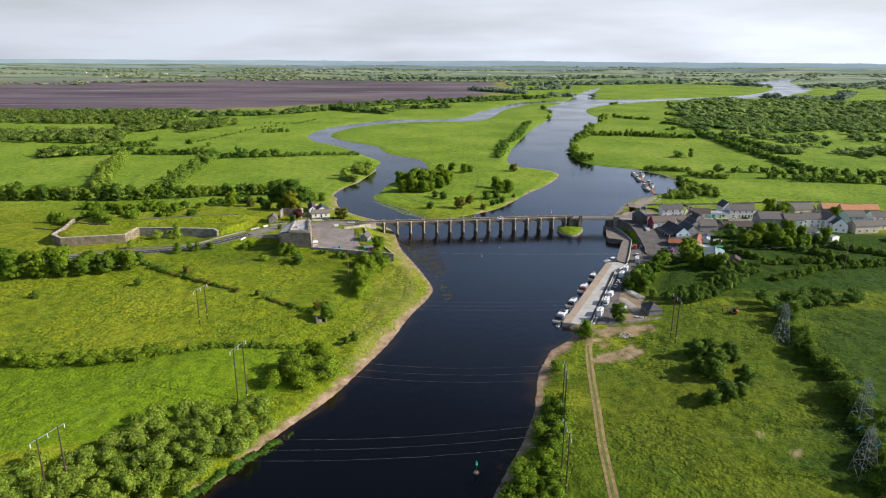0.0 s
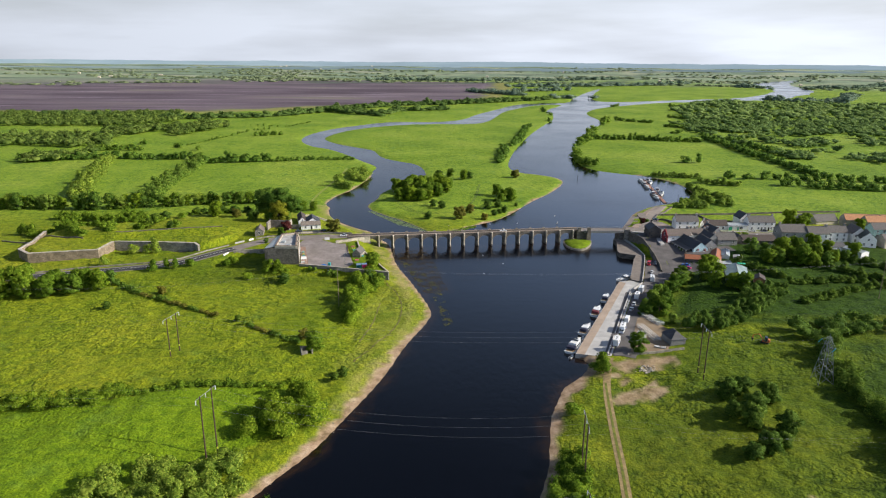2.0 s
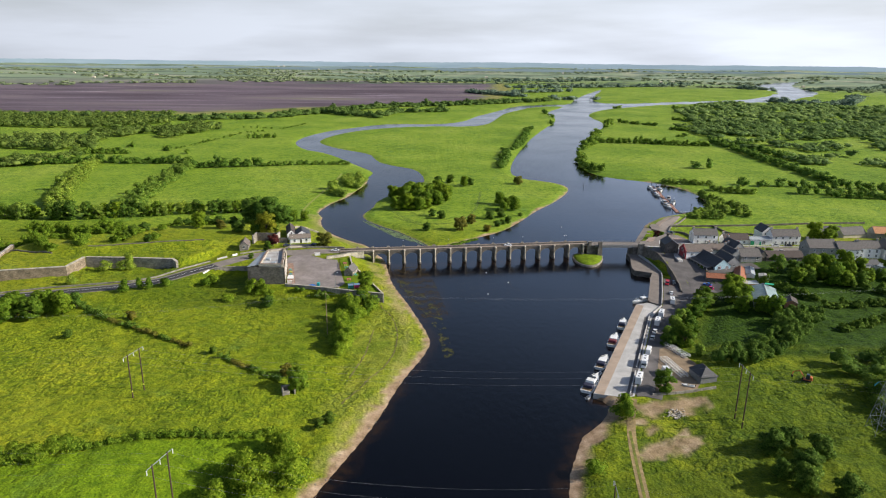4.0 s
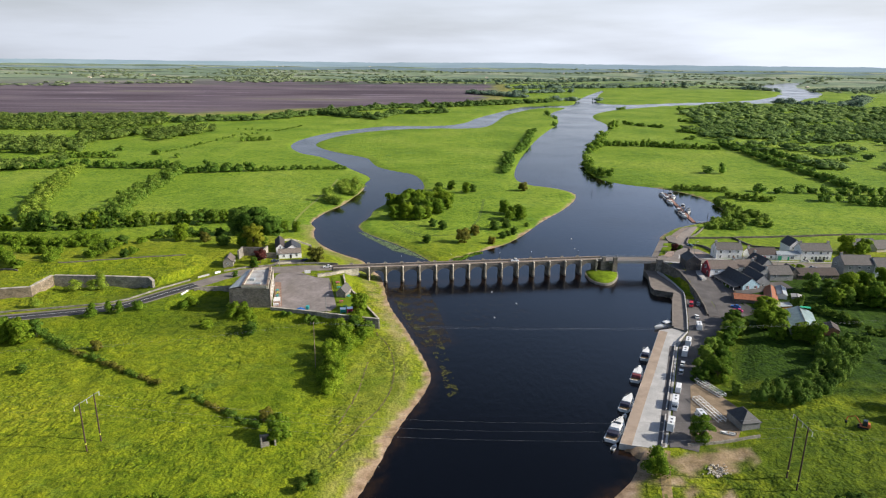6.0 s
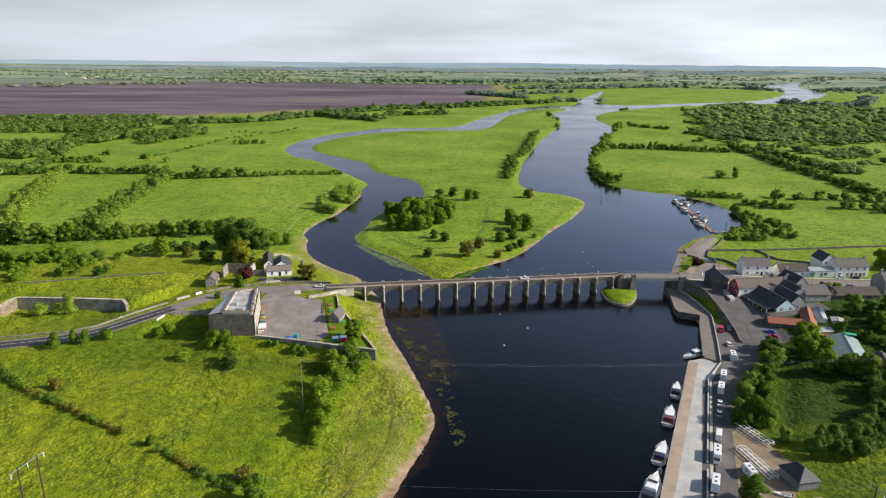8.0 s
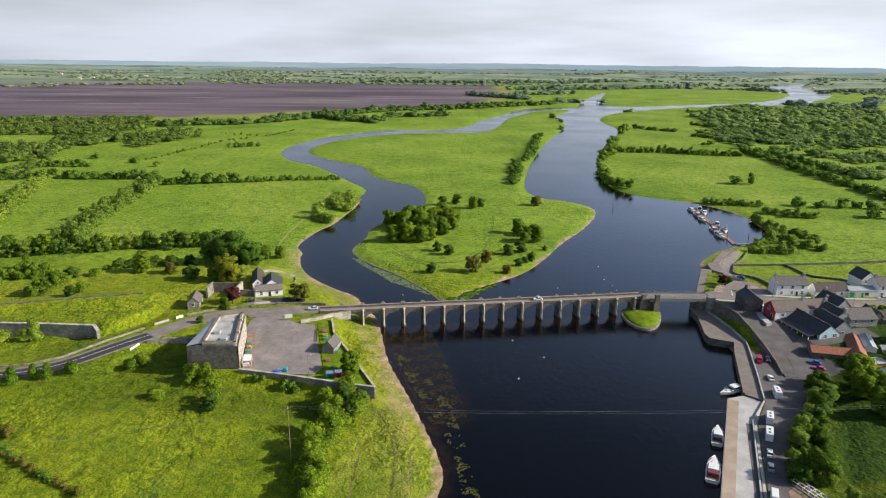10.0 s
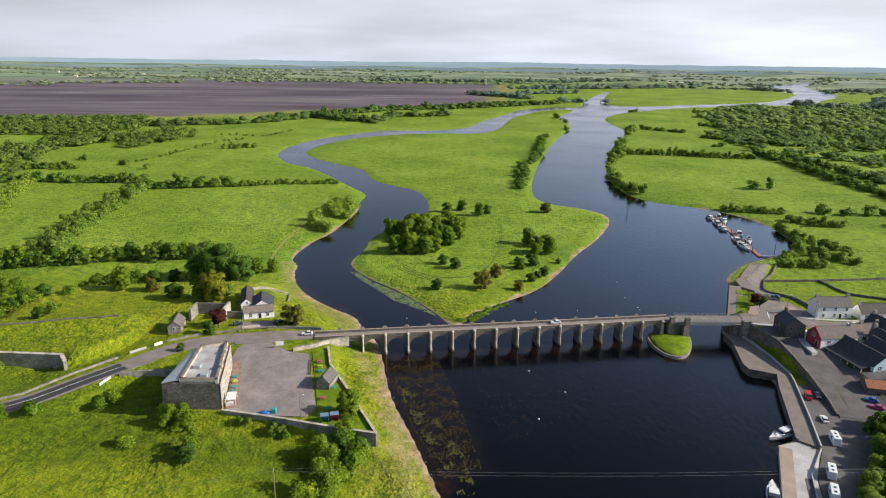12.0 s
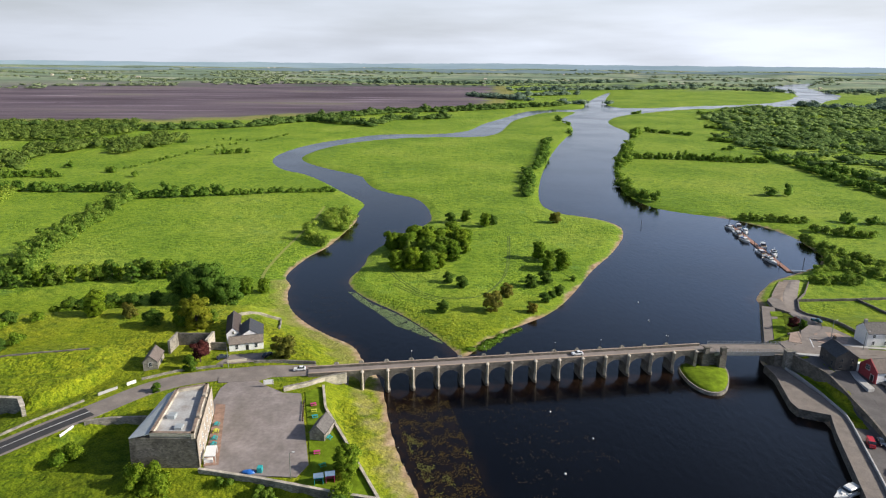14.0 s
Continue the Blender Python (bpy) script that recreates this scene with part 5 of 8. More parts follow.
grove(("ash", "ash", "ashling", "pale_scrub"), [(-6, 130), (14, 125), (34, 158), (36, 186), (24, 194), (2, 192), (-12, 172), (-4, 150)], 7.4, 1.15, 61, "trees on the island", "dark leafy tree in the island's clump")
for x, y, k, s in ((49, 224, "ash", 0.9), (26, 236, "thorn", 1.2), (37, 240, "thorn", 1.3), (55, 231, "thorn", 1.1), (98.5, 236, "bronze", 1.5), (74.5, 152, "ash", 0.95), (84.5, 134, "ash", 1.1), (76, 131, "ash", 0.8), (64, 106, "thorn", 1.1), (72, 112, "thorn", 1.2),
                   (80, 146, "ash", 0.8), (41.6, 72.5, "bronze", 1.6), (50, 91, "bronze", 1.35), (19.5, 71, "thorn", 0.9), (29, 103, "thorn", 1.0), (22.5, 110.5, "thorn", 0.9), (59.7, 72, "bronze", 0.9), (67.5, 84.5, "thorn", 0.8), (76, 95, "thorn", 0.85), (72, 91, "thorn", 0.65), (87, 116, "thorn", 0.5)):
    plant(k, x, y, s, group="trees on the island")
grove(("lime", "lime", "willow"), [(119.6, -107.7), (123.1, -112.3), (136.8, -94.3), (157, -62.7), (161, -48.7), (155.5, -52), (140.6, -73.6), (125.6, -94.5)], 4.7, 0.72, 62, "trees along the quay road")
for x, y, s in ((171, -63, 1.0), (166, -74, 0.9), (174, -76, 0.85), (178, -80, 0.9)):
    plant("ash", x, y, s, group="garden trees behind the quay")
plant("lime", 128.2, -107.5, 1.15, group="trees along the quay road")
plant("willow", 130.8, -116.8, 0.6, group="trees along the quay road")
plant("lime", 108, -145.6, 0.95, group="trees along the quay road")
grove(("ash", "oak"), [(161, -56), (168.5, -49), (177, -46), (174, -56), (169, -68), (162, -70)], 7.4, 1.0, 63, "garden trees behind the quay", "dense leafy garden tree")
grove(("ash", "scrub"), [(200, -24), (206, -46), (230, -48), (256, -40), (268, -34), (246, -20), (222, -24)], 8.0, 0.95, 64, "trees behind the village street", "tall leafy tree behind the village")
for x, y, s in ((127, -184, 1.2), (133, -181, 1.1), (140, -186, 1.2), (127, -202, 1.25), (131, -195, 1.3), (124, -196, 0.9), (137, -205, 1.15), (120, -219, 1.0), (126, -216, 1.1), (132, -213, 0.8)):
    plant("thorn", x, y, s, group="thorn trees in the rough field")
plant("oak", -86.5, 72, 1.25)
plant("oak", -97, 80, 1.25)
plant("oak", -77, 70, 0.95)
plant("oak", -90, 86, 1.1)
rng = np.random.RandomState(65)
for x, y in along([(-330, 92), (-255, 92), (-238, 90), (-206, 98), (-183, 101), (-155, 110), (-130, 116), (-106, 117)], 3.6, rng, 1.8):
    plant(("scrub", "scrub", "ashling", "pale_scrub")[rng.randint(4)], x, y, rng.uniform(0.8, 1.3) * (1.0 + 0.25 * float(ease01((-170 - x) / 40))), group="row of trees behind the fort meadow")
for x, y, k, s in ((-155.1, -95.5, "ash", 1.15), (-145.8, -91.7, "lime", 1.3), (-155, -86, "ash", 1.05), (-143.4, -84.5, "ash", 1.1), (-135.5, -85.4, "ash", 1.0), (-167.6, -93, "ash", 1.6), (-132, -81, "scrub", 0.9), (-176, -98, "ash", 1.55), (-187, -101, "ash", 1.6), (-198, -93, "lime", 1.6), (-163, -99, "ashling", 1.3)):
    plant(k, x, y, s, label="broad leafy roadside tree", group="trees beside the tarmac road")
plant("ash", -74.8, 94, 0.85)
plant("ash", -67, 96, 0.75)
plant("yew", -78.6, 38.5, 1.3)
plant("ash", -86, 42, 0.9)
plant("copper", -67.2, 9.2, 1.25)
plant("bronze", -38.6, 12.6, 1.55)
plant("lime", -68.4, 2.6, 0.62)
plant("scrub", -74, 44, 0.7)
plant("scrub", -84, 40, 0.8)
plant("scrub", -1.5, -70.5, 0.85)
plant("scrub", -7, -69, 1.0)
plant("ashling", -3.6, -78, 0.8)
plant("bronze", -110, 49.7, 1.15)
for x, y, s in ((-96.8, 41, 1.15), (-126.6, 68.4, 1.3), (-118, 68.8, 1.3), (-142, 62.6, 1.1), (-137, 64.5, 1.1), (-111.7, 78.3, 1.0), (-160, 36, 1.1), (-161, 30, 0.9), (-155, 42, 1.0), (-141, 14.4, 0.8)):
    plant("thorn", x, y, s, label="bushy green thorn in the old earthworks")
plant("ash", -6.9, -54.6, 0.88)
plant("lime", -74, -12.4, 0.38)
plant("copper", 166, 50, 0.9)
plant("lime", 168, 46, 0.5)
for x, y, s in ((258, 36, 1.1), (270, 38, 0.9), (264, 32, 0.8), (208, -1, 0.5), (212, -2, 0.55), (300, 28, 0.8)):
    plant("ash", x, y, s, group="garden trees in the village")
for x, y, s, k in ((-103, -91, 0.75, "bronze"), (-57, -124, 0.5, "thorn"), (-26, -139, 0.8, "bronze"), (-20, -148, 0.9, "ash"), (-49, -75, 0.9, "thorn"), (-125, 52, 1.1, "ash"), (-98, 41, 0.9, "thorn"), (-111, 51, 1.0, "bronze"), (-120, -110, 0.6, "thorn"),
                   (-5.7, -167.6, 0.6, "thorn"), (-8.5, -171, 0.5, "thorn"), (-9, -190, 0.5, "thorn"), (-186, -140, 0.7, "thorn"), (-160, -128, 0.7, "thorn")):
    plant(k, x, y, s)


# floating leaves and drowned weed
def matt(m):
    m.node_tree.nodes["Principled BSDF"].inputs["Specular IOR Level"].default_value = 0.02
    return m


def mats(label, polys, per, size, seed, material, z, name, clump=0.0):
    rng = np.random.RandomState(seed)
    vs, fs = [], []
    for poly in polys:
        p = np.array(poly, float)
        area = (p[:, 0].max() - p[:, 0].min()) * (p[:, 1].max() - p[:, 1].min())
        g = np.column_stack([rng.uniform(p[:, 0].min(), p[:, 0].max(), int(area * per)), rng.uniform(p[:, 1].min(), p[:, 1].max(), int(area * per))])
        g = g[inside(g, p)]
        g = g[rolling(g, 9, 1.0, seed) + rng.uniform(-0.4, 0.4, len(g)) > clump]
        g = g[drop_out(g) < -0.4]
        for x, y in g:
            k, r, a0 = 6, size * rng.uniform(0.5, 1.5), rng.uniform(0, 6.28)
            base = len(vs)
            dz = rng.uniform(0, 0.02)
            vs.append((x, y, z + dz + 0.01))
            vs += [(x + r * rng.uniform(0.6, 1.2) * math.cos(a0 + 6.283 * i / k), y + 1.5 * r * rng.uniform(0.6, 1.2) * math.sin(a0 + 6.283 * i / k), z + dz) for i in range(k)]
            fs += [(base, base + 1 + i, base + 1 + (i + 1) % k) for i in range(k)]
    return tagged(new(name, mesh_from(name, vs, fs, [material])), label, "water plants", kind="stuff")


mats("floating lily pads off the island's tip", [[(20, 43), (19, 40), (9, 50), (-1.1, 58.5), (-12, 76), (-20, 87.5), (-27, 100), (-22, 98), (-15, 86), (-1, 71.5), (8, 59.5)]], 13.0, 0.17, 81, worn("lily_pads", (0.15, 0.21, 0.07), 0.6), 0.012, "lily_pads", -0.6)
mats("brown drowned weed below the bridge", [[(2, -4), (20, -2), (26, -30), (33, -72), (22, -78), (12, -50), (6, -28)]], 7.0, 0.13, 82, matt(worn("drowned_weed", (0.06, 0.043, 0.016), 1.0)), 0.012, "water_weed", 0.0)
mats("olive weed breaking the surface in a line off the shore", [[(5, -22), (10, -26), (20, -46), (28, -66), (32, -90), (35, -114), (31, -118), (28, -92), (23, -74), (15, -54)], [(24, -34), (27, -34), (28, -48), (26, -48)]], 9.0, 0.16, 84, matt(worn("olive_weed", (0.1, 0.1, 0.03), 1.0)), 0.014, "water_weed", 0.35)
mats("faint drowned weed in the pool", [[(-30, 60), (-45, 80), (-40, 105), (-28, 100), (-22, 70)], [(40, -60), (70, -40), (62, -16), (34, -24)], [(24, -4), (60, -2), (62, -14), (28, -20)]], 1.2, 0.14, 83, matt(worn("drowned_weed_dark", (0.045, 0.037, 0.03), 1.0)), 0.012, "water_weed", 0.3)

# stones along the shore
rng = np.random.RandomState(9)
near_shore = eased(WEST_NEAR, 2)
lobes = []
for x, y in along(near_shore[near_shore[:, 1] > -262], 0.9, rng, 1.3):
    r = rng.uniform(0.08, 0.3)
    lobes.append((x, y, max(0.0, ground_at(x, y)) + r * 0.3, r, r * 0.8, r * 0.6))
lobes = np.array(lobes)
lobes = lobes[drop_out(lobes[:, :2]) > -0.3]
v, f = clumps(lobes, 0, 0.3, rng, core=1.0)
tagged(new("shore_stones", mesh_from("shore_stones", v, f, [STONE])), "grey stones scattered along the shore", "stones", kind="stuff")

hedge("reeds at the island's tip", [[(36, 36), (44, 47), (52, 56)], [(30, 33), (40, 44)]], 0.9, 3.6, REED, 91, cards=60, size=0.24, name="reeds", gap=0.9, flat_top=True, dry=False)

# far white farmhouses
rng = np.random.RandomState(14)
vs, fs = [], []
for k in range(18):
    a, d = rng.uniform(-0.7, 0.75), rng.uniform(2500, 4300)
    x, y = d * math.sin(a), d * math.cos(a)
    w, h, z = rng.uniform(4, 8), rng.uniform(4, 6), ground_at(x, y) - 0.5
    base = len(vs)
    vs += [(x + sx * w, y + sy * 4, z + sz) for sz in (0, h) for sx, sy in ((-1, -1), (1, -1), (1, 1), (-1, 1))] + [(x - w, y, z + h + 3), (x + w, y, z + h + 3)]
    fs += [tuple(base + i for i in q) for q in ((0, 1, 5), (0, 5, 4), (1, 2, 6), (1, 6, 5), (2, 3, 7), (2, 7, 6), (3, 0, 4), (3, 4, 7), (4, 5, 9), (4, 9, 8), (6, 7, 8), (6, 8, 9), (5, 6, 9), (7, 4, 8))]
tagged(new("far_farmhouses", mesh_from("far_farmhouses", vs, fs, [RENDER_CREAM])), "pale farmhouses scattered over the far plain", "farmhouses", kind="stuff")

# foot tracks worn along the west shore
BARE_EARTH = worn("worn_earth", (0.15, 0.13, 0.04), 0.95, scale=0.8, spread=0.4, fine=3)
for line in ([(-0.6, -66), (6.1, -74), (12, -97.1), (10.8, -122.2), (3.4, -138.8), (-3.7, -155.4)], [(0.9, -93.2), (0.3, -119.1), (-3.7, -137.5)]):
    ribbon("footpath", line, 0.5, BARE_EARTH, "narrow bare track worn through the shore grass", 0.04, step=1.2, category="track", thick=0.1)

# wheel tracks worn into the island's grass
TRODDEN = worn("flattened_grass", (0.085, 0.14, 0.01), 0.95, scale=0.8, spread=0.3, fine=3)
for line in ([(-8, 128), (-6.6, 122.9), (-0.2, 108.9), (9.2, 93.4), (17.9, 87.3), (29.8, 86.5), (38.6, 91.4), (46.9, 106.9), (53.4, 126.9), (58, 160), (62, 200)], [(-6, 108), (-1.7, 103.5), (9.3, 88.6), (19.9, 81.5)]):
    for off in (0, 1.8):
        ribbon("wheel_track", [(x + off * 0.7, y + off * 0.7) for x, y in line], 0.55, TRODDEN, "wheel track pressed into the meadow grass", 0.06, step=1.6, category="track", thick=0.1)


ribbon("footpath", [(-68.5, 281.9), (-68.5, 230.6), (-73.1, 172.7), (-74.8, 132.6), (-72.6, 109.7)], 1.6, worn("pale_trodden_grass", (0.24, 0.27, 0.05), 0.95, scale=0.5, spread=0.25, fine=2), "pale trodden path across the meadow", 0.07, step=3, category="track", thick=0.1)


# ---- buildings ----
FRAMES = {}


def window_under(parent, m, w, h, mat=None, name="window"):
    """A framed window (frame, sill, pane) facing the local -y side at pose m."""
    key = (round(w, 2), round(h, 2), (mat or WHITE).name)
    if key not in FRAMES:
        bm = bmesh.new()
        t = 0.09
        for x0, x1, z0, z1 in ((-w / 2 - t, -w / 2, 0, h), (w / 2, w / 2 + t, 0, h), (-w / 2 - t, w / 2 + t, h, h + t), (-0.03, 0.03, 0, h), (-w / 2, w / 2, h * 0.5 - 0.03, h * 0.5 + 0.03)):
            box(bm, x0, x1, -0.06, 0.05, z0, z1)
        box(bm, -w / 2 - 0.16, w / 2 + 0.16, -0.16, 0.05, -0.1, 0)
        a = bpy.data.meshes.new("window_frame")
        bm.to_mesh(a)
        bm.free()
        a.materials.append(mat or WHITE)
        bm = boxed(-w / 2, w / 2, -0.02, 0.03, 0, h)
        b = bpy.data.meshes.new("pane")
        bm.to_mesh(b)
        bm.free()
        b.materials.append(GLASS)
        FRAMES[key] = (a, b)
    a, b = FRAMES[key]
    ob = new(name, a)
    ob.parent = parent
    ob.matrix_basis = m
    p = new("pane", b)
    p.parent = ob
    return ob


def door_under(parent, m, w, h, mat):
    bm = boxed(-w / 2, w / 2, -0.04, 0.05, 0, h)
    ob = part("door", bm, mat, parent)
    ob.matrix_basis = m
    bm = bmesh.new()
    for x0, x1, z0, z1 in ((-w / 2 - 0.12, -w / 2, 0, h), (w / 2, w / 2 + 0.12, 0, h), (-w / 2 - 0.12, w / 2 + 0.12, h, h + 0.12)):
        box(bm, x0, x1, -0.07, 0.05, z0, z1)
    part("door_frame", bm, WHITE, ob)
    return ob


def gable_body(L, W, eaves, ridge, base=-1.2):
    bm = bmesh.new()
    ring = []
    for x in (-L / 2, L / 2):
        ring.append([bm.verts.new((x, y, z)) for y, z in ((-W / 2, base), (W / 2, base), (W / 2, eaves), (0, ridge), (-W / 2, eaves))])
    a, b = ring
    bm.faces.new(a[::-1])
    bm.faces.new(b)
    for i in range(5):
        bm.faces.new((a[i], a[(i + 1) % 5], b[(i + 1) % 5], b[i]))
    bmesh.ops.recalc_face_normals(bm, faces=bm.faces)
    return bm


def gable_roof(L, W, eaves, ridge, over=0.3, thick=0.16, hip=0.0):
    """Two slopes with overhang; hip: metres by which the ridge ends draw in."""
    bm = bmesh.new()
    pitch = (ridge - eaves) / (W / 2)
    lo = eaves - over * pitch
    e = 0.12 if not hip else over
    def ring(dz):
        return [bm.verts.new(p) for p in ((-L / 2 - e, -W / 2 - over, lo + dz), (L / 2 + e, -W / 2 - over, lo + dz), (L / 2 + e, W / 2 + over, lo + dz), (-L / 2 - e, W / 2 + over, lo + dz),
                                         (-L / 2 - e + hip, 0, ridge + dz), (L / 2 + e - hip, 0, ridge + dz))]
    u, d = ring(thick + 0.03), ring(0.03)
    for r, flip in ((u, False), (d, True)):
        fs = [(r[0], r[1], r[5], r[4]), (r[2], r[3], r[4], r[5])]
        if hip:
            fs += [(r[1], r[2], r[5]), (r[3], r[0], r[4])]
        for f in fs:
            bm.faces.new(f[::-1] if flip else f)
    edges = [(0, 1), (2, 3)] + ([(1, 2), (3, 0)] if hip else [(1, 5), (5, 2), (3, 4), (4, 0)])
    for i, j in edges:
        bm.faces.new((d[i], d[j], u[j], u[i]))
    bmesh.ops.recalc_face_normals(bm, faces=bm.faces)
    return bm


def house(name, label, x, y, turn, L, W, eaves, ridge, walls, roofing, z=None, chimneys=(), front=(), back=(), left=(), right=(), doors=(), door_mat=None, hip=0.0, category="house", frame_mat=None):
    """A gabled house, ridge along local x. front, back: rows (x, z, w, h) of windows; left, right: rows (y, z, w, h)."""
    t = thing(name, label, category, pose(x, y, (ground_at(x, y) if z is None else z), 0, 0, turn))
    part("wall", gable_body(L, W, eaves, ridge) if not hip else boxed(-L / 2, L / 2, -W / 2, W / 2, -1.2, eaves), walls, t)
    roof = part("roof", gable_roof(L, W, eaves, ridge, hip=hip), roofing, t)
    bm = bmesh.new()
    rod(bm, (-L / 2 - 0.1, -W / 2 - 0.32, eaves - 0.12), (L / 2 + 0.1, -W / 2 - 0.32, eaves - 0.12), 0.07, sides=5)
    part("gutter", bm, BLACK, t)
    bm = boxed(-L / 2 - 0.14 + hip, L / 2 + 0.14 - hip, -0.14, 0.14, ridge + 0.12, ridge + 0.26)
    part("ridge_tiles", bm, SLATE_GREY, roof)
    for cx in chimneys:
        bm = boxed(cx - 0.55, cx + 0.55, -0.4, 0.4, ridge - 0.8, ridge + 1.15)
        box(bm, cx - 0.65, cx + 0.65, -0.5, 0.5, ridge + 1.15, ridge + 1.32)
        c = part("chimney", bm, walls if walls is not RENDER_WHITE else RENDER_GREY, roof)
        bm = bmesh.new()
        for dx in (-0.28, 0.28):
            rod(bm, (cx + dx, 0, ridge + 1.3), (cx + dx, 0, ridge + 1.75), 0.14, 0.12, 7)
        part("chimney_pot", bm, SAND, roof)
    for wx, wz, w, h in front:
        window_under(t, pose(wx, -W / 2 - 0.005, wz), w, h, frame_mat)
    for wx, wz, w, h in back:
        window_under(t, pose(wx, W / 2 + 0.005, wz, 0, 0, 180), w, h, frame_mat)
    for wy, wz, w, h in left:
        window_under(t, pose(-L / 2 - 0.005, wy, wz, 0, 0, -90), w, h, frame_mat)
    for wy, wz, w, h in right:
        window_under(t, pose(L / 2 + 0.005, wy, wz, 0, 0, 90), w, h, frame_mat)
    for dx, w, h in doors:
        door_under(t, pose(dx, -W / 2 - 0.01, 0), w, h, door_mat or BLACK)
    return t


def wall_run(name, points, height, thick, material, label, base=None, coping=None, sink=0.8, top=None, category="wall", kind=""):
    """A free-standing wall along plan points, stepping with the ground or level at top."""
    line = []
    for (xa, ya), (xb, yb) in zip(points[:-1], points[1:]):
        k = max(1, int(math.hypot(xb - xa, yb - ya) / 3.0))
        line += [(xa + (xb - xa) * i / k, ya + (yb - ya) * i / k) for i in range(k)]
    line.append(points[-1])
    p = np.array(line)
    d = np.gradient(p, axis=0)
    d /= np.linalg.norm(d, axis=1)[:, None]
    s = np.column_stack([-d[:, 1], d[:, 0]]) * thick / 2
    rng = np.random.RandomState(len(line))
    o = (p[0][0], p[0][1], 0)
    t = thing(name, label, category, pose(*o), kind=kind)
    def strip(z_lo, z_hi, widen):
        bm = bmesh.new()
        rows = []
        for (x, y), (sx, sy) in zip(p, s):
            g = ground_at(x, y) if base is None else base
            hi = g + height if top is None else (top(x, y) if callable(top) else top)
            lo = g - sink
            a = lo if z_lo is None else hi + z_lo
            b = hi + z_hi
            rows.append([bm.verts.new((x + k * sx * widen - o[0], y + k * sy * widen - o[1], z)) for k, z in ((-1, a), (-1, b), (1, b), (1, a))])
        for q, r in zip(rows[:-1], rows[1:]):
            for i in range(4):
                bm.faces.new((q[i], r[i], r[(i + 1) % 4], q[(i + 1) % 4]))
        bm.faces.new(rows[0])
        bm.faces.new(rows[-1][::-1])
        bmesh.ops.recalc_face_normals(bm, faces=bm.faces)
        return bm
    part("wall", strip(None, 0, 1.0), material, t)
    if coping:
        part("coping", strip(0, 0.16, 1.25), coping, t)
    return t


# ---- the fort and its yard ----
FO = Vector((-55, -40, 6.9))
fort = thing("fort_barrack", "grey stone fort barrack, flat roofed, with cream east face", "fort", pose(*FO))


def rel(points):
    return [(x - FO.x, y - FO.y) for x, y in points]


FL, FR, BR, BL = (-64.0, -53.0), (-46.0, -53.2), (-51.5, -24.6), (-63.0, -29.5)
part("wall", prism(rel([FL, FR, BR, BL]), -2.6, 8.6, 0.55), STONE_DARK, fort)
MID_F, MID_B = (-58.3, -52.4), (-60.3, -28.6)
FR2, BR2 = (-46.6, -52.6), (-51.9, -25.2)


def up_wall(a, b, thick, z0, z1):
    a, b = Vector(a), Vector(b)
    d = (b - a).normalized()
    s = Vector((-d.y, d.x)) * thick
    return prism(rel([tuple(a), tuple(b), tuple(b + s), tuple(a + s)]), z0, z1)


for a, b in ((MID_F, FR2), (FR2, BR2), (BR2, MID_B), (MID_B, MID_F)):
    part("parapet", up_wall(a, b, 0.75, 8.5, 10.1), STONE_PALE, fort)
part("flat_roof", prism(rel([MID_F, FR2, BR2, MID_B]), 8.55, 9.1), LEAD, fort, "pale grey felt roof")
WORN_COPING = worn("lichened_brown_coping", (0.27, 0.2, 0.155), 0.95, scale=0.8, spread=0.35)
for a, b in ((MID_F, FR2), (FR2, BR2), (BR2, MID_B), (MID_B, MID_F)):
    part("coping", up_wall(a, b, 0.85, 10.1, 10.22), WORN_COPING, fort, "brown lichened coping")
lean = bmesh.new()
q = rel([(-63.7, -52.9), MID_F, MID_B, (-62.8, -29.4)])
lo = [lean.verts.new((q[0][0], q[0][1], 8.62)), lean.verts.new((q[1][0], q[1][1], 9.6)), lean.verts.new((q[2][0], q[2][1], 9.6)), lean.verts.new((q[3][0], q[3][1], 8.62))]
hi = [lean.verts.new(v.co + Vector((0, 0, 0.14))) for v in lo]
lean.faces.new(hi)
lean.faces.new(lo[::-1])
for i in range(4):
    lean.faces.new((lo[i], lo[(i + 1) % 4], hi[(i + 1) % 4], hi[i]))
part("lean_roof", lean, METAL_ROOF, fort, "sloping grey metal roof")
for y, x0, x1, h in ((0.35, 2.0, 4.2, 1.1), (0.12, 5.5, 7.6, 0.9)):
    a = Vector(MID_F).lerp(Vector(MID_B), y) + Vector((x0, 0))
    part("roof_vent", prism(rel([(a.x, a.y), (a.x + 2, a.y), (a.x + 2, a.y + 2.2), (a.x, a.y + 2.2)]), 9.0, 9.0 + h), METAL_ROOF, fort)
# cream skin of the east face with its windows
ea, eb = Vector((-45.9, -53.0)), Vector((-51.4, -24.7))
FORT_FACE = worn("weathered_cream_render", (0.4, 0.34, 0.275), 0.9, scale=0.4, spread=0.25)
part("east_face", up_wall(tuple(ea), tuple(eb), -0.12, 0.0, 8.55), FORT_FACE, fort, "cream rendered east face")
ed = (eb - ea).normalized()
ang = math.degrees(math.atan2(ed.y, ed.x))
for k in range(6):
    for zz in (1.2, 4.6):
        c = ea + ed * (3.0 + 4.4 * k) + Vector((ed.y, -ed.x)) * 0.14
        window_under(fort, pose(c.x - FO.x, c.y - FO.y, zz, 0, 0, ang), 1.0, 1.5)
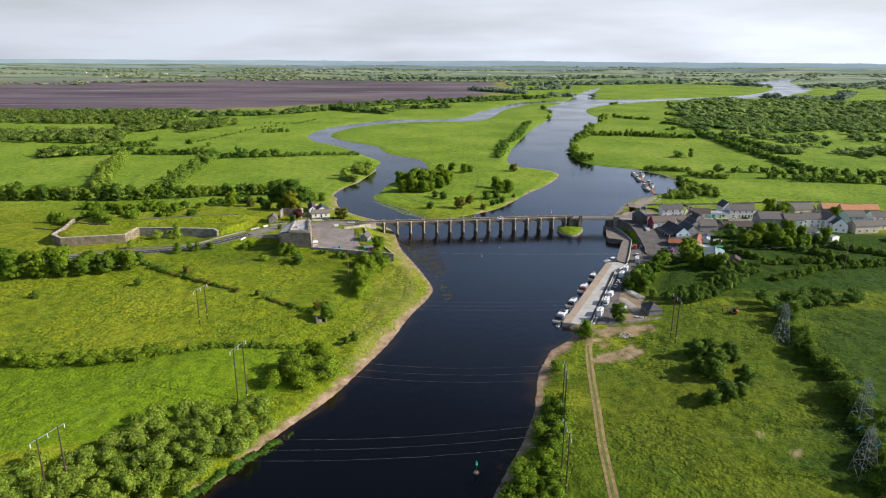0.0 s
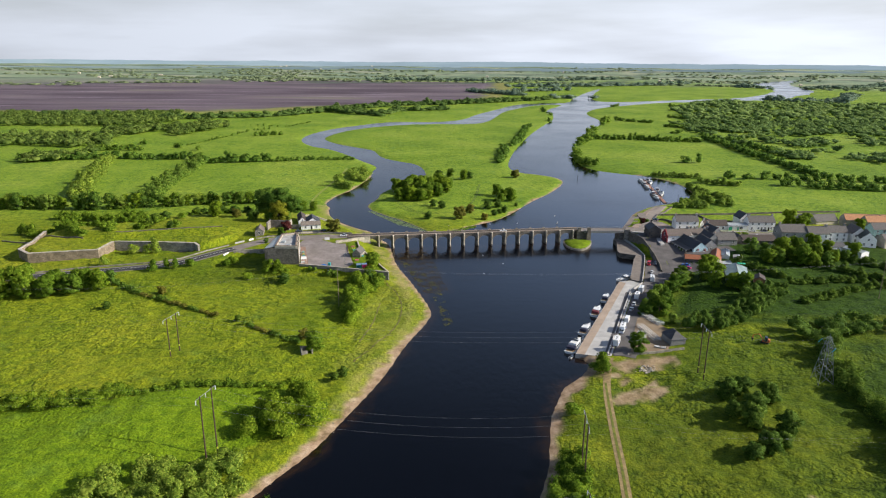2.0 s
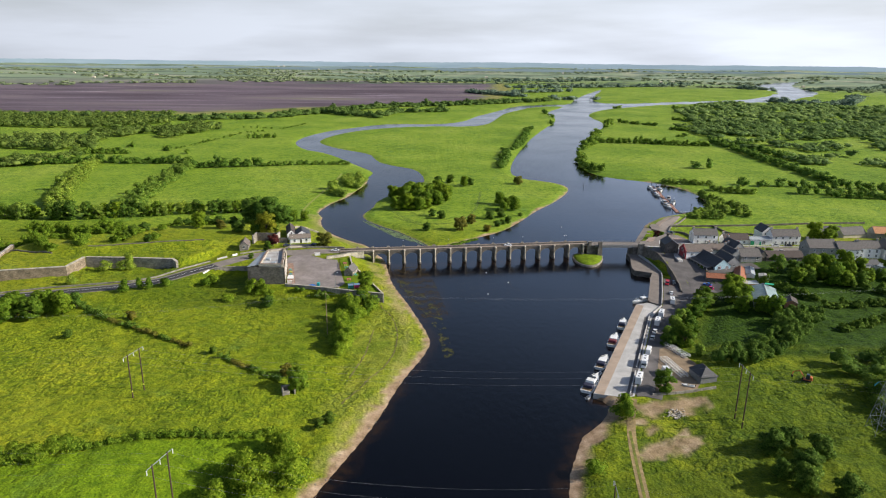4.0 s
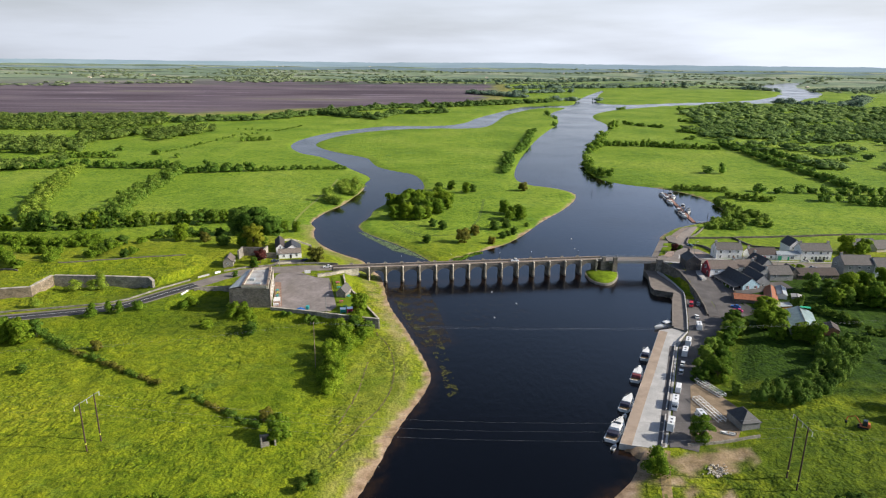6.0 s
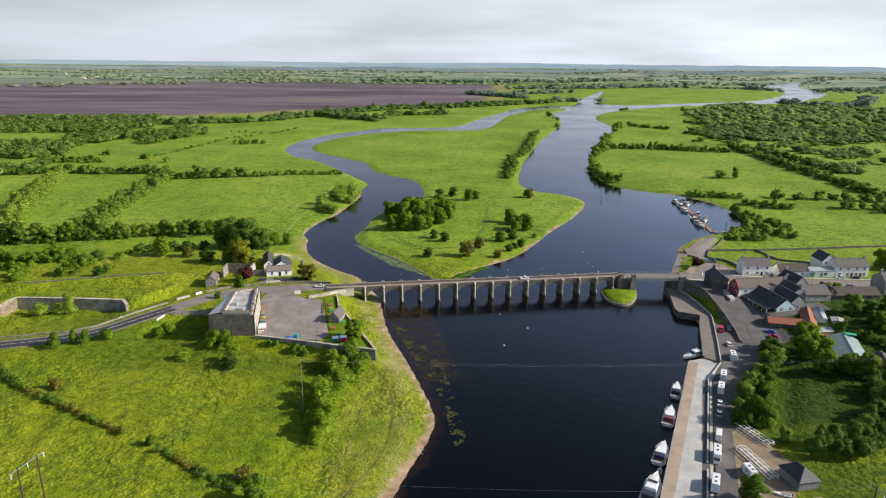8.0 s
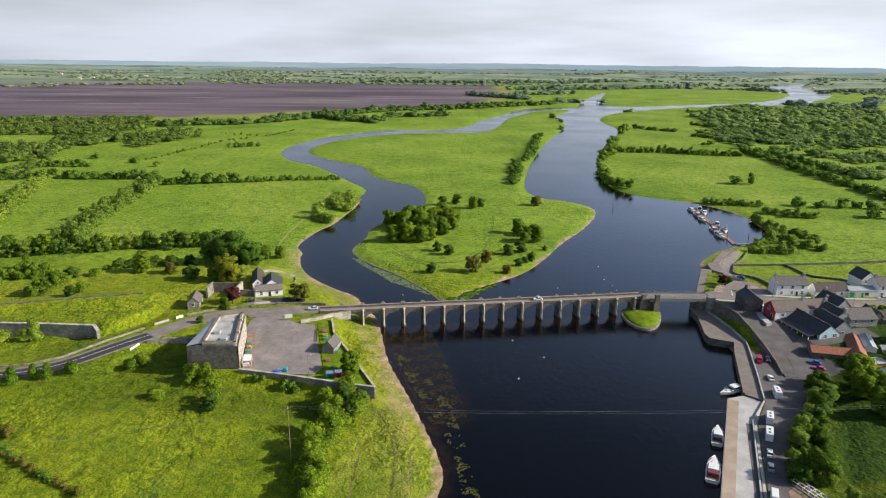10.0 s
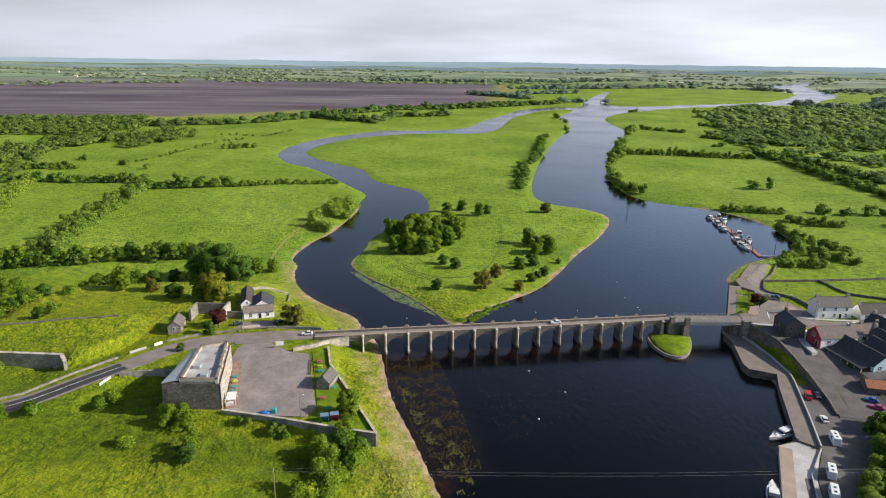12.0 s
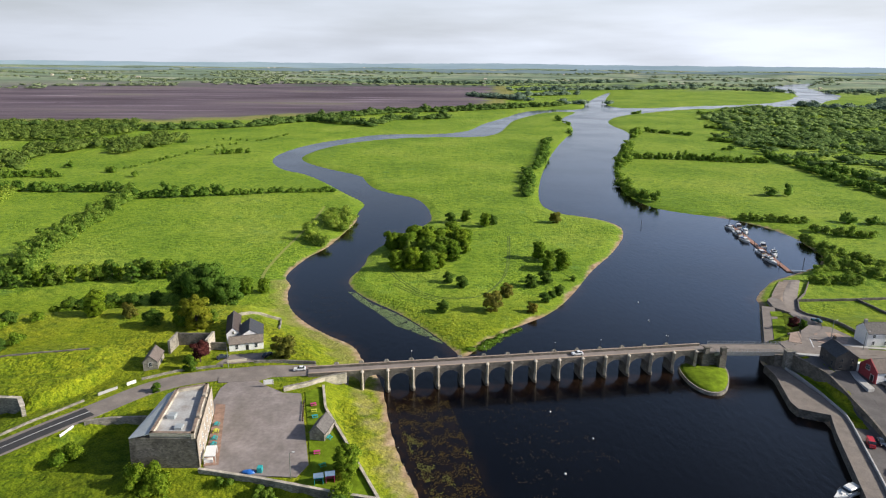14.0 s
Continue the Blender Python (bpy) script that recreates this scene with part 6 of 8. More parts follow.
for k in range(2):
    c = ea.lerp(eb, 0.3 + 0.4 * k)
    part("chimney", prism(rel([(c.x - 1.0, c.y - 0.7), (c.x - 0.1, c.y - 0.7), (c.x - 0.1, c.y + 0.9), (c.x - 1.0, c.y + 0.9)]), 9.9, 11.0), FORT_FACE, fort)
part("back_block", prism(rel([(-63.5, -29.6), (-58.5, -28.3), (-60, -23.5), (-64.5, -24.5)]), -2, 5.4), STONE_DARK, fort)
CANOPY = rel([(-46.0, -46.6), (-43.3, -46.3), (-42.2, -51.2), (-45.2, -51.5)])
porch = part("canopy", prism(CANOPY, 2.35, 2.55), WHITE, fort, "white canvas canopy on posts")
for q in CANOPY:
    part("canopy_post", boxed(q[0] - 0.06, q[0] + 0.06, q[1] - 0.06, q[1] + 0.06, 0, 2.36), WHITE, porch)
part("counter", prism(rel([(-45.6, -50.2), (-43.4, -49.8), (-43.0, -51.0), (-45.2, -51.3)]), 0.2, 1.1), WHITE, fort)
slab("patio", [(-52.2, -20.2), (-49.1, -20.7), (-41.3, -51.9), (-45.1, -52.5), (-51.1, -24.8)], 7.17, worn("red_brown_brick_paving", (0.3, 0.19, 0.14), 0.9, scale=0.6, spread=0.3, fine=5), "reddish brick patio beside the fort", thick=0.3)

wall_run("terrace_wall", [(-45.6, -54.6), (-28, -58.6), (-8, -64.2), (2.6, -66.6)], 0.9, 0.7, STONE, "grey rubble wall below the fort terrace", base=6.9, coping=STONE_PALE, sink=4.4)
wall_run("terrace_wall", [(2.6, -66.6), (-3, -54.5), (-8.6, -42), (-17.6, -23), (-20.6, -9)], 0.8, 0.6, STONE, "stone wall between the garden and the shore", base=6.9, coping=STONE_PALE, sink=4.4)
wall_run("approach_wall", [(-33, -11.8), (-26, -8.3), (-20.9, -4.4), (-14, -1.6)], 1.2, 0.6, STONE_PALE, "curved pale stone wall leading to the bridge", base=7.2, sink=2.5, coping=STONE)
wall_run("approach_wall", [(-26, 7.6), (-38, 8.6), (-48, 8.2)], 0.9, 0.5, STONE, "low stone wall beside the road", base=7.2)
wall_run("retaining_wall", [(-87.2, -31.6), (-80, -29.9), (-66, -28.9)], 3.7, 0.8, STONE, "old stone retaining wall below the road", base=4.4, top=8.1, sink=3)
wall_run("road_barrier", [(-91.5, -14.8), (-87.4, -10.3)], 0.7, 0.3, CONCRETE, "low pale concrete roadside wall", base=7.0)
wall_run("road_barrier", [(-85.2, -8.4), (-83.2, -6.2)], 0.95, 0.35, RENDER_WHITE, "short whitewashed roadside wall", base=7.0)
wall_run("road_barrier", [(-90.6, -38.6), (-89.4, -33.6)], 1.0, 0.35, RENDER_WHITE, "short whitewashed wall above the field", base=6.6)
wall_run("road_wall", [(-230, -80), (-160, -57), (-121, -50.5), (-112, -45), (-104, -32), (-94, -18.5)], 0.7, 0.45, STONE, "low stone wall along the tarmac road")
wall_run("road_wall", [(-82, -4.5), (-70, 2.4), (-58, 5.6)], 0.8, 0.45, STONE, "low stone wall before the old cottages")
wall_run("old_bastion", [(-161.0, -18.4), (-161.8, -34.8), (-195.4, -43.0), (-205.0, -35.1), (-207.2, -17.2), (-213.0, 3.7)], 3.0, 1.3, STONE_BROWN, "weathered brown stone bastion wall of the old fortification", top=8.9, sink=5, coping=STONE_PALE, category="rampart")
wall_run("rampart_wall", [(-160.0, -18.2), (-136, -18.6), (-113, -20), (-109, -25)], 3.0, 1.1, STONE, "long stone rampart of the old fortification", top=8.9, sink=5, coping=STONE_PALE)
wall_run("field_wall", [(-166.1, -3.5), (-145.9, 2.5), (-121.3, 9.6), (-107.5, 12.4)], 0.4, 0.7, STONE_DARK, "low dry-stone wall over the earthwork")
wall_run("field_wall", [(-240, 2), (-205, -6), (-183, -10)], 0.7, 0.6, STONE_DARK, "old dry-stone field wall")

# old cottages behind the road
house("white_cottage", "whitewashed low cottage with a worn brown slate roof", -54.2, 21.4, 15.3, 12.1, 5.2, 2.8, 4.6, RENDER_WHITE, SLATE_WORN, z=7.0,
      front=((-3.4, 0.8, 1.0, 1.5), (3.4, 0.8, 1.0, 1.5)), doors=((0.3, 1.1, 2.1),))
house("slate_house", "white house with a blue slate roof behind the cottage", -54.5, 28.4, 104, 11.6, 9.0, 3.4, 6.3, RENDER_WHITE, SLATE, z=7.0, right=((0, 1.2, 1.0, 1.3),))
house("narrow_house", "narrow white gabled house with a dark brown roof", -62.4, 33.65, 105, 18.0, 4.8, 3.9, 6.0, RENDER_WHITE, SLATE_BROWN, z=7.0, left=((0, 3.7, 0.8, 1.0), (-1.0, 0.9, 0.8, 1.3)))
house("stone_shed", "old stone shed with a lichened tan roof", -82.9, 7.6, 99, 9.0, 4.8, 2.6, 4.9, STONE, SLATE_TAN, z=7.0, left=((0, 1.0, 1.0, 1.4),), category="shed")
wall_run("garden_wall", [(-62.4, 26), (-66.4, 42), (-67.5, 47)], 2.4, 0.7, STONE, "tall ivy-grown garden wall beside the narrow house", base=7.0)
wall_run("garden_wall", [(-57.5, 8.2), (-51.0, 10.0)], 0.9, 0.4, RENDER_CREAM, "pale low roadside wall before the cottage", base=7.0)
ruin = thing("roofless_ruin", "roofless stone ruin with tall end walls", "ruin", pose(-73.5, 18, 7.0))
part("back_wall", boxed(-6.6, 6.0, 5.2, 6.0, -1, 4.6), STONE_DARK, ruin)
part("end_wall", boxed(-7.4, -6.6, -2.4, 6.0, -1, 4.9), STONE, ruin)
part("end_wall", boxed(6.0, 6.9, -1.6, 6.0, -1, 5.2), STONE_PALE, ruin)
part("front_wall", boxed(6.9, 12.6, 0.6, 1.3, -1, 2.9), STONE_DARK, ruin)
wall_run("garden_wall", [(-50, 58), (-47.5, 46), (-46.5, 40)], 0.9, 0.5, STONE, "low stone garden wall towards the river")
wall_run("garden_wall", [(-66, 52), (-58, 56), (-50, 58)], 1.2, 0.5, STONE_PALE, "low stone garden wall behind the white house")
slab("pavement", [(-61, 7), (-45, 9.5), (-46, 16.6), (-58, 14.6)], 7.12, ASPHALT, "tarmac forecourt of the white cottage", thick=0.6)
house("garden_store", "small dark stone store with a grey roof", -16.4, -36.5, 78, 7.6, 4.4, 2.4, 4.6, STONE, SLATE_GREY, z=7.0, category="store")


# yard furniture
def picnic_table(material, label, x, y, turn):
    t = thing("picnic_table", label, "picnic table", pose(x, y, 7.12, 0, 0, turn), "picnic tables in the garden")
    part("tabletop", boxed(-0.9, 0.9, -0.38, 0.38, 0.72, 0.78), material, t)
    for y0 in (-0.85, 0.6):
        part("bench", boxed(-0.9, 0.9, y0, y0 + 0.26, 0.42, 0.47), material, t)
    for x0 in (-0.7, 0.7):
        bm = bmesh.new()
        for s in (-1, 1):
            rod(bm, (x0, s * 0.75, 0), (x0, s * 0.25, 0.74), 0.045, sides=4)
        box(bm, x0 - 0.04, x0 + 0.04, -0.8, 0.8, 0.36, 0.43)
        part("leg", bm, material, t)


for mat, lab, x, y, a in ((PINK, "pink painted", -21.7, -21, 20), (YELLOW, "lime painted", -20.8, -24.7, 15), (TEAL, "teal painted", -20.0, -28, 18), (TEAL, "teal painted", -48.0, -32.6, 95),
                          (YELLOW, "lime painted", -47.0, -36.2, 100), (TEAL, "teal painted", -46.3, -39.8, 98), (TEAL, "teal painted", -45.6, -42.8, 98), (TEAL, "teal painted", -14.0, -39.4, 70), (PINK, "pink painted", -16.1, -46.5, 10), (GREEN_PAINT, "pale green painted", -13.6, -52.4, 30), (YELLOW, "lime painted", -9.0, -53.5, 60)):
    picnic_table(mat, lab + " wooden picnic table with benches", x, y, a)


BOOTH_ROOF = worn("blue_grey_felt", (0.14, 0.22, 0.33), 0.7)


def booth(material, label, x, y, turn):
    t = thing("garden_booth", label, "garden booth", pose(x, y, 7.1, 0, 0, turn), "painted garden booths")
    for x0, x1, y0, y1 in ((-1.1, -1.02, -0.9, 0.9), (1.02, 1.1, -0.9, 0.9), (-1.02, 1.02, 0.82, 0.9)):
        part("side_panel", boxed(x0, x1, y0, y1, 0, 2.2), material, t)
    part("bench", boxed(-1.0, 1.0, 0.3, 0.8, 0.42, 0.5), WOOD, t)
    part("roof", gable_roof(2.3, 2.0, 2.2, 2.75, 0.1, 0.06), BOOTH_ROOF, t, "blue-grey felt roof")


booth(TEAL, "teal painted open garden booth", -13.4, -59.4, 12)
booth(PINK, "pink painted open garden booth", -10.6, -58.6, 12)
t = thing("tarpaulin_heap", "blue tarpaulin and teal crate by the yard wall", "tarpaulin", pose(-32.5, -55.2, 7.12))
bm = bmesh.new()
bmesh.ops.create_icosphere(bm, subdivisions=2, radius=1.0)
for v in bm.verts:
    v.co = Vector((v.co.x * 1.9, v.co.y * 0.9, max(0, v.co.z) * 0.9)) * (1 + 0.18 * noise.noise(v.co * 2.3))
part("tarpaulin", bm, BLUE, t)
part("crate", boxed(2.3, 3.6, -0.3, 1.2, 0, 1.5, 0.04), TEAL, t)
t = thing("noticeboard", "white notice board on posts beside the road", "notice board", pose(-38.5, -9.2, 7.1, 0, 0, 10))
part("board", boxed(-1.6, 1.6, -0.05, 0.05, 0.9, 2.6, 0.02), WHITE, t)
for x in (-1.4, 1.4):
    part("post", boxed(x - 0.06, x + 0.06, -0.06, 0.06, -0.3, 2.6), WOOD, t)
for k in range(6):
    t = thing("timber_bench", "dark timber bench at the yard's edge", "bench", pose(-25.0 + 0.9 * k * 0.35, -19.5 - 2.0 * k, 7.12, 0, 0, 100), "benches along the yard")
    part("seat", boxed(-0.8, 0.8, -0.25, 0.25, 0.4, 0.46), WOOD_POLE, t)
    for x in (-0.65, 0.65):
        part("leg", boxed(x - 0.05, x + 0.05, -0.2, 0.2, 0, 0.4), WOOD_POLE, t)
slab("lawn", [(-26, -12), (-21.2, -10), (-18, -23.4), (-9, -42.2), (1.6, -65.2), (-19, -60), (-17, -51.5)], 7.08, GRASSY, "narrow green lawn beside the yard", "lawn", 0.5)


# ---- the quay ----
APRON = worn("pinkish_paving", (0.36, 0.265, 0.215), 0.9, scale=0.4, spread=0.25, fine=3)
QUAY = [(82.6, -147.8), (92.5, -150.2), (96.5, -149.4), (124.2, -78.5), (132.6, -64.8), (128.2, -60.4), (121.6, -62.4)]
slab("quay", QUAY, 1.95, CONCRETE, "pale concrete quay with a sandy edge", "quay", 4.3)
qd = Vector((39.0, 85.3)).normalized()
qn = Vector((-qd.y, qd.x))
q0 = Vector((82.9, -147.4))
strip = [q0, q0 + qd * 93.0, q0 + qd * 93.0 - qn * 3.4, q0 - qn * 3.4]
slab("paving_strip", [(p.x, p.y) for p in strip][::-1], 1.99, BUFF, "buff paving along the quay's edge", "pavement", 0.1)
a = Vector((95.8, -149.2))
strip = [a, Vector((123.2, -78.8)), Vector((121.0, -78.0)), Vector((93.4, -149.6))]
slab("paving_strip", [(p.x, p.y) for p in strip], 2.0, QUAY_TARMAC, "dark tarmac strip behind the quay", "pavement", 0.12)
wall_run("quay_wall", [(95.0, -148.8), (101.8, -131.6)], 0.75, 0.4, CONCRETE, "low pale concrete wall on the quay", base=1.9)
wall_run("quay_wall", [(103.0, -128.4), (123.4, -77.2), (133.0, -64.6)], 0.65, 0.4, CONCRETE, "low pale concrete wall on the quay", base=1.9)
WALK_OUT = [(128.4, -60.4), (138.8, -29.2), (143.0, -18.6), (134.6, -14.6), (134.4, -10.5), (138.6, 8), (138.8, 17)]
WALK_IN = [(144.5, 17), (146.4, 11.6), (148.2, -5), (147.4, -18.6), (145.9, -24), (138.0, -48.4), (132.8, -64.2)]
slab("quay", [(128.4, -60.4), (132.8, -64.2), (138.0, -48.4), (145.9, -24), (147.4, -18.6), (143.0, -18.6), (138.8, -29.2)], 2.5, PAVING, "paved walkway on top of the old quay wall", "quay", 5)
slab("quay", [(134.4, -10.5), (134.6, -14.6), (143.0, -18.6), (147.4, -18.6), (147.2, -5), (144.6, 10), (144.5, 17), (138.8, 17), (138.6, 8)], 2.45, PAVING, "paved landing below the bridge", "quay", 5)
wall_run("quay_parapet", [(133.0, -64.4), (138.4, -48.4), (146.1, -24), (147.6, -18), (147.4, -5), (146.2, 9), (144.6, 14)], 0.8, 0.4, CONCRETE, "pale stone parapet along the quay walk", base=2.45)
wall_run("quay_parapet", [(138.4, 16.5), (138.4, 8), (134.2, -10.5), (134.4, -14.8), (142.8, -18.8), (138.6, -29.2), (128.2, -60.2)], 0.45, 0.6, STONE_DARK, "stone edge of the old quay", base=2.45, sink=4.8, coping=PAVING)
slab("lawn", [(146.6, 9), (148.2, -5), (148.2, -18), (150.9, -22), (151.3, 0), (148.2, 12)], 2.6, GRASSY, "sloping grass strip below the road wall", "lawn", 0.8)
wall_run("retaining_wall", [(146.4, 15.6), (149.4, 8), (151.9, 0), (152.0, -24), (150.8, -37), (148.8, -46)], 4.6, 0.7, STONE_DARK, "dark stone wall between the ramp and the quay", base=2.0, sink=1, top=lambda x, y: 3.0 + 5.2 * float(ease01((y + 48) / 58)))
ribbon("road", [(160, 15), (159.4, -6), (158.6, -28), (153, -50), (140, -68), (128, -92), (112, -126), (101, -150)], lambda t: 15.4 if t < 62 else 9.0, QUAY_TARMAC, "grey tarmac ramp and quay road", 0.12)
slab("quay_road", [(97.2, -149.6), (104, -149.4), (117, -117), (125, -99), (136, -79), (147, -63), (155, -57), (163, -52), (162, -38), (151.5, -38), (148.8, -47.4), (139.0, -49), (133.6, -64.4), (124.6, -78)], 2.1, QUAY_TARMAC, "grey tarmac parking strip beside the quay", "road", 0.6)
slab("car_park", [(146.6, -25), (150.4, -26), (150.0, -38), (148.0, -50), (138.6, -50)], 2.12, QUAY_TARMAC, "tarmac parking place below the wall", "pavement", 0.5)
slab("pavement", [(144.5, 29), (153.5, 29), (170.7, 74.6), (165.6, 76)], 3.0, PAVING, "paved riverside walk above the bridge", thick=4.5)
slab("lawn", [(151.6, 36), (157.6, 36), (167.6, 60.4), (162.6, 60.4)], 3.14, GRASSY, "strip of lawn on the riverside walk", "lawn", 0.3)
slab("lawn", [(163.9, 63.4), (168.9, 63.4), (171, 69), (166, 69)], 3.14, GRASSY, "small lawn on the riverside walk", "lawn", 0.3)
ribbon("road", [(165, 28), (168, 40), (173, 50), (176.4, 60), (178.4, 72), (183, 86), (191, 100), (201, 117)], 7.6, ASPHALT, "pale tarmac lane to the marina", 0.3, thick=0.6)
ribbon("footpath", [(176, 82), (180.6, 92), (187.6, 103), (196, 115)], 4.6, BUFF, "buff paved path beside the lane", 0.36, thick=0.6, category="pavement")
slab("pavement", [(170.4, 74), (174.6, 68), (178.6, 84), (176, 88), (172, 84)], 3.05, PAVING, "paved corner between walk and lane", thick=1.5)
slab("pavement", [(147.55, 16.6), (160, 14.4), (178, 14.8), (179.6, 30), (176, 41), (168.6, 43.2), (162, 37), (158, 30), (147.55, 26.4)], 7.73, ASPHALT, "tarmac road junction at the bridge end", "road", 0.9)
slab("pavement", [(165.5, 34), (162.9, 26.6), (165, 23.6), (173, 24.7), (176.1, 28.8), (175.7, 34.2), (170.1, 36.2)], 7.83, APRON, "reddish paved apron at the junction", thick=0.8)
wall_run("field_wall", [(207, 112), (196.5, 96), (188, 86.5), (182, 74), (180, 62), (180, 52), (182.5, 39), (183, 33)], 1.2, 0.5, STONE_DARK, "dark stone wall round the green field")
wall_run("field_wall", [(188, 86.5), (216.6, 87.3), (248, 91), (330, 100)], 1.2, 0.5, STONE_DARK, "dark stone wall behind the village fields")
wall_run("field_wall", [(217, 87), (219, 74), (224, 55), (226, 42)], 1.1, 0.5, STONE_DARK, "dark stone wall between two fields")
wall_run("yard_wall", [(102.8, -148.8), (112, -147.4), (126.3, -144.8)], 0.9, 0.4, STONE, "grey stone wall of the boatyard")
slab("boatyard", [(104, -148.2), (127.5, -144.6), (128, -128), (122, -108), (117, -112)], 2.15, GRAVEL, "gravel boatyard behind the quay", "pavement", 0.5)
TRACK_GRASS = worn("verge_grass", (0.15, 0.17, 0.02), 0.95, scale=0.6, spread=0.4, fine=2.5)
ribbon("track", [(74, -300), (76, -268), (77.4, -255), (79, -240), (82.2, -218), (85, -196), (89, -171), (95.5, -151)], 2.7, TRACK_EARTH, "two-wheel earth track through the field", 0.05, step=1.6, thick=0.15, category="track")
ribbon("track_grass", [(74, -300), (76, -268), (77.4, -255), (79, -240), (82.2, -218), (85, -196), (89, -171)], 0.8, TRACK_GRASS, "grass strip between the wheel ruts", 0.09, step=1.6, thick=0.1, category="grass")
rng = np.random.RandomState(3)
v, f = clumps([(x, y, ground_at(x, y) + 0.2, r, r, r * 0.7) for x, y, r in ((107 + rng.normal() * 1.6, -161 + rng.normal() * 1.2, rng.uniform(0.15, 0.42)) for _ in range(110))], 0, 0.3, rng, core=1.0)
tagged(new("rubble_heap", mesh_from("rubble_heap", v, f, [STONE_PALE])), "heap of pale broken stone", "rubble", kind="stuff")


# ---- boats ----
def hull_mesh(L, B, free, sheer=0.35, rows=14):
    bm = bmesh.new()
    rings = []
    for i in range(rows + 1):
        u = i / rows
        x = -L / 2 + L * u
        w = B / 2 * (1 - max(0, (u - 0.45) / 0.55) ** 2.2) * (0.92 + 0.08 * min(1, u * 4))
        w = max(w, 0.03)
        top = free + sheer * u * u
        rake = 0.1 * L * max(0, (u - 0.8) / 0.2) ** 2
        rings.append([bm.verts.new(p) for p in ((x + rake, -w, top), (x + rake * 0.6, -w * 0.94, 0.45), (x, -w * 0.7, -0.25), (x, 0, -0.45), (x, w * 0.7, -0.25), (x + rake * 0.6, w * 0.94, 0.45), (x + rake, w, top))])
    for a, b in zip(rings[:-1], rings[1:]):
        for j in range(6):
            bm.faces.new((a[j], b[j], b[j + 1], a[j + 1]))
        bm.faces.new((a[6], b[6], b[0], a[0]))
    bm.faces.new(rings[0])
    bmesh.ops.recalc_face_normals(bm, faces=bm.faces)
    return bm


def tapered(x0, x1, w0, w1, z0, z1, front=0.6, back=0.15, side=0.12):
    """A cabin block: narrower and shorter at the top; w0, w1 half widths at the back and the front."""
    bm = bmesh.new()
    lo = [bm.verts.new(p) for p in ((x0, -w0, z0), (x1, -w1, z0), (x1, w1, z0), (x0, w0, z0))]
    hi = [bm.verts.new(p) for p in ((x0 + back, -w0 + side, z1), (x1 - front, -w1 + side, z1), (x1 - front, w1 - side, z1), (x0 + back, w0 - side, z1))]
    bm.faces.new(hi)
    bm.faces.new(lo[::-1])
    for i in range(4):
        bm.faces.new((lo[i], lo[(i + 1) % 4], hi[(i + 1) % 4], hi[i]))
    bmesh.ops.bevel(bm, geom=list(bm.edges), offset=0.06, segments=1, affect="EDGES")
    return bm


def cruiser(label, x, y, turn, L=10.0, B=3.4, canopy=NAVY, stripe=NAVY, fly=False, group="boats moored at the quay", tilt=0.0):
    t = thing("motor_cruiser", label, "boat", pose(x, y, 0.0, 0, 0, turn), group)
    part("hull", hull_mesh(L, B, 1.05), GEL, t, smooth=False)
    part("rubbing_strake", boxed(-L * 0.49, L * 0.2, -B / 2 - 0.04, B / 2 + 0.04, 0.78, 0.9), stripe, t)
    part("foredeck", tapered(-L * 0.05, L * 0.38, B * 0.42, B * 0.16, 1.05, 1.6, 1.0, 0.1, 0.25), GEL, t)
    cab = part("cabin", tapered(-L * 0.22, L * 0.16, B * 0.42, B * 0.38, 1.05, 2.55, 1.1, 0.1, 0.2), GEL, t)
    bm = tapered(-L * 0.2, L * 0.135, B * 0.43, B * 0.39, 1.75, 2.3, 0.75, 0.1, 0.13)
    part("side_windows", bm, GLASS, cab)
    part("cockpit", boxed(-L * 0.47, -L * 0.22, -B * 0.4, B * 0.4, 1.02, 1.12), TEAK, t, "teak cockpit floor")
    part("canopy", tapered(-L * 0.40, -L * 0.21, B * 0.4, B * 0.41, 1.5, 2.35, 0.15, 0.35, 0.12), canopy, t)
    if fly:
        part("flybridge", tapered(-L * 0.2, L * 0.06, B * 0.36, B * 0.32, 2.5, 3.0, 0.5, 0.1, 0.1), GEL, t)
        part("windscreen", tapered(-L * 0.0, L * 0.06, B * 0.3, B * 0.28, 2.95, 3.4, 0.25, 0.0, 0.1), GLASS, t)
    bm = bmesh.new()
    k = 7
    pts = [(L * (0.08 + 0.42 * i / k), B / 2 * (1 - max(0, (0.58 + 0.42 * i / k - 0.45) / 0.55) ** 2.2) * 0.95 + 0.02) for i in range(k + 1)]
    for s in (-1, 1):
        for (xa, ya), (xb, yb) in zip(pts[:-1], pts[1:]):
            rod(bm, (xa, s * ya, 1.9), (xb, s * yb, 1.95), 0.025, sides=4)
            rod(bm, (xa, s * ya, 1.2), (xa, s * ya, 1.9), 0.02, sides=4)
    part("pulpit_rail", bm, STEEL, t)
    for s in (-1, 1):
        for fx in (-0.3, 0.0, 0.22):
            bm = bmesh.new()
            rod(bm, (L * fx, s * (B / 2 + 0.08), 0.25), (L * fx, s * (B / 2 + 0.08), 0.8), 0.12, sides=6)
            part("fender", bm, NAVY, t)
    bm = bmesh.new()
    rod(bm, (-L * 0.1, 0, 2.5), (-L * 0.13, 0, 4.0 if not fly else 4.6), 0.03, sides=4)
    part("mast", bm, WHITE, t)
    return t


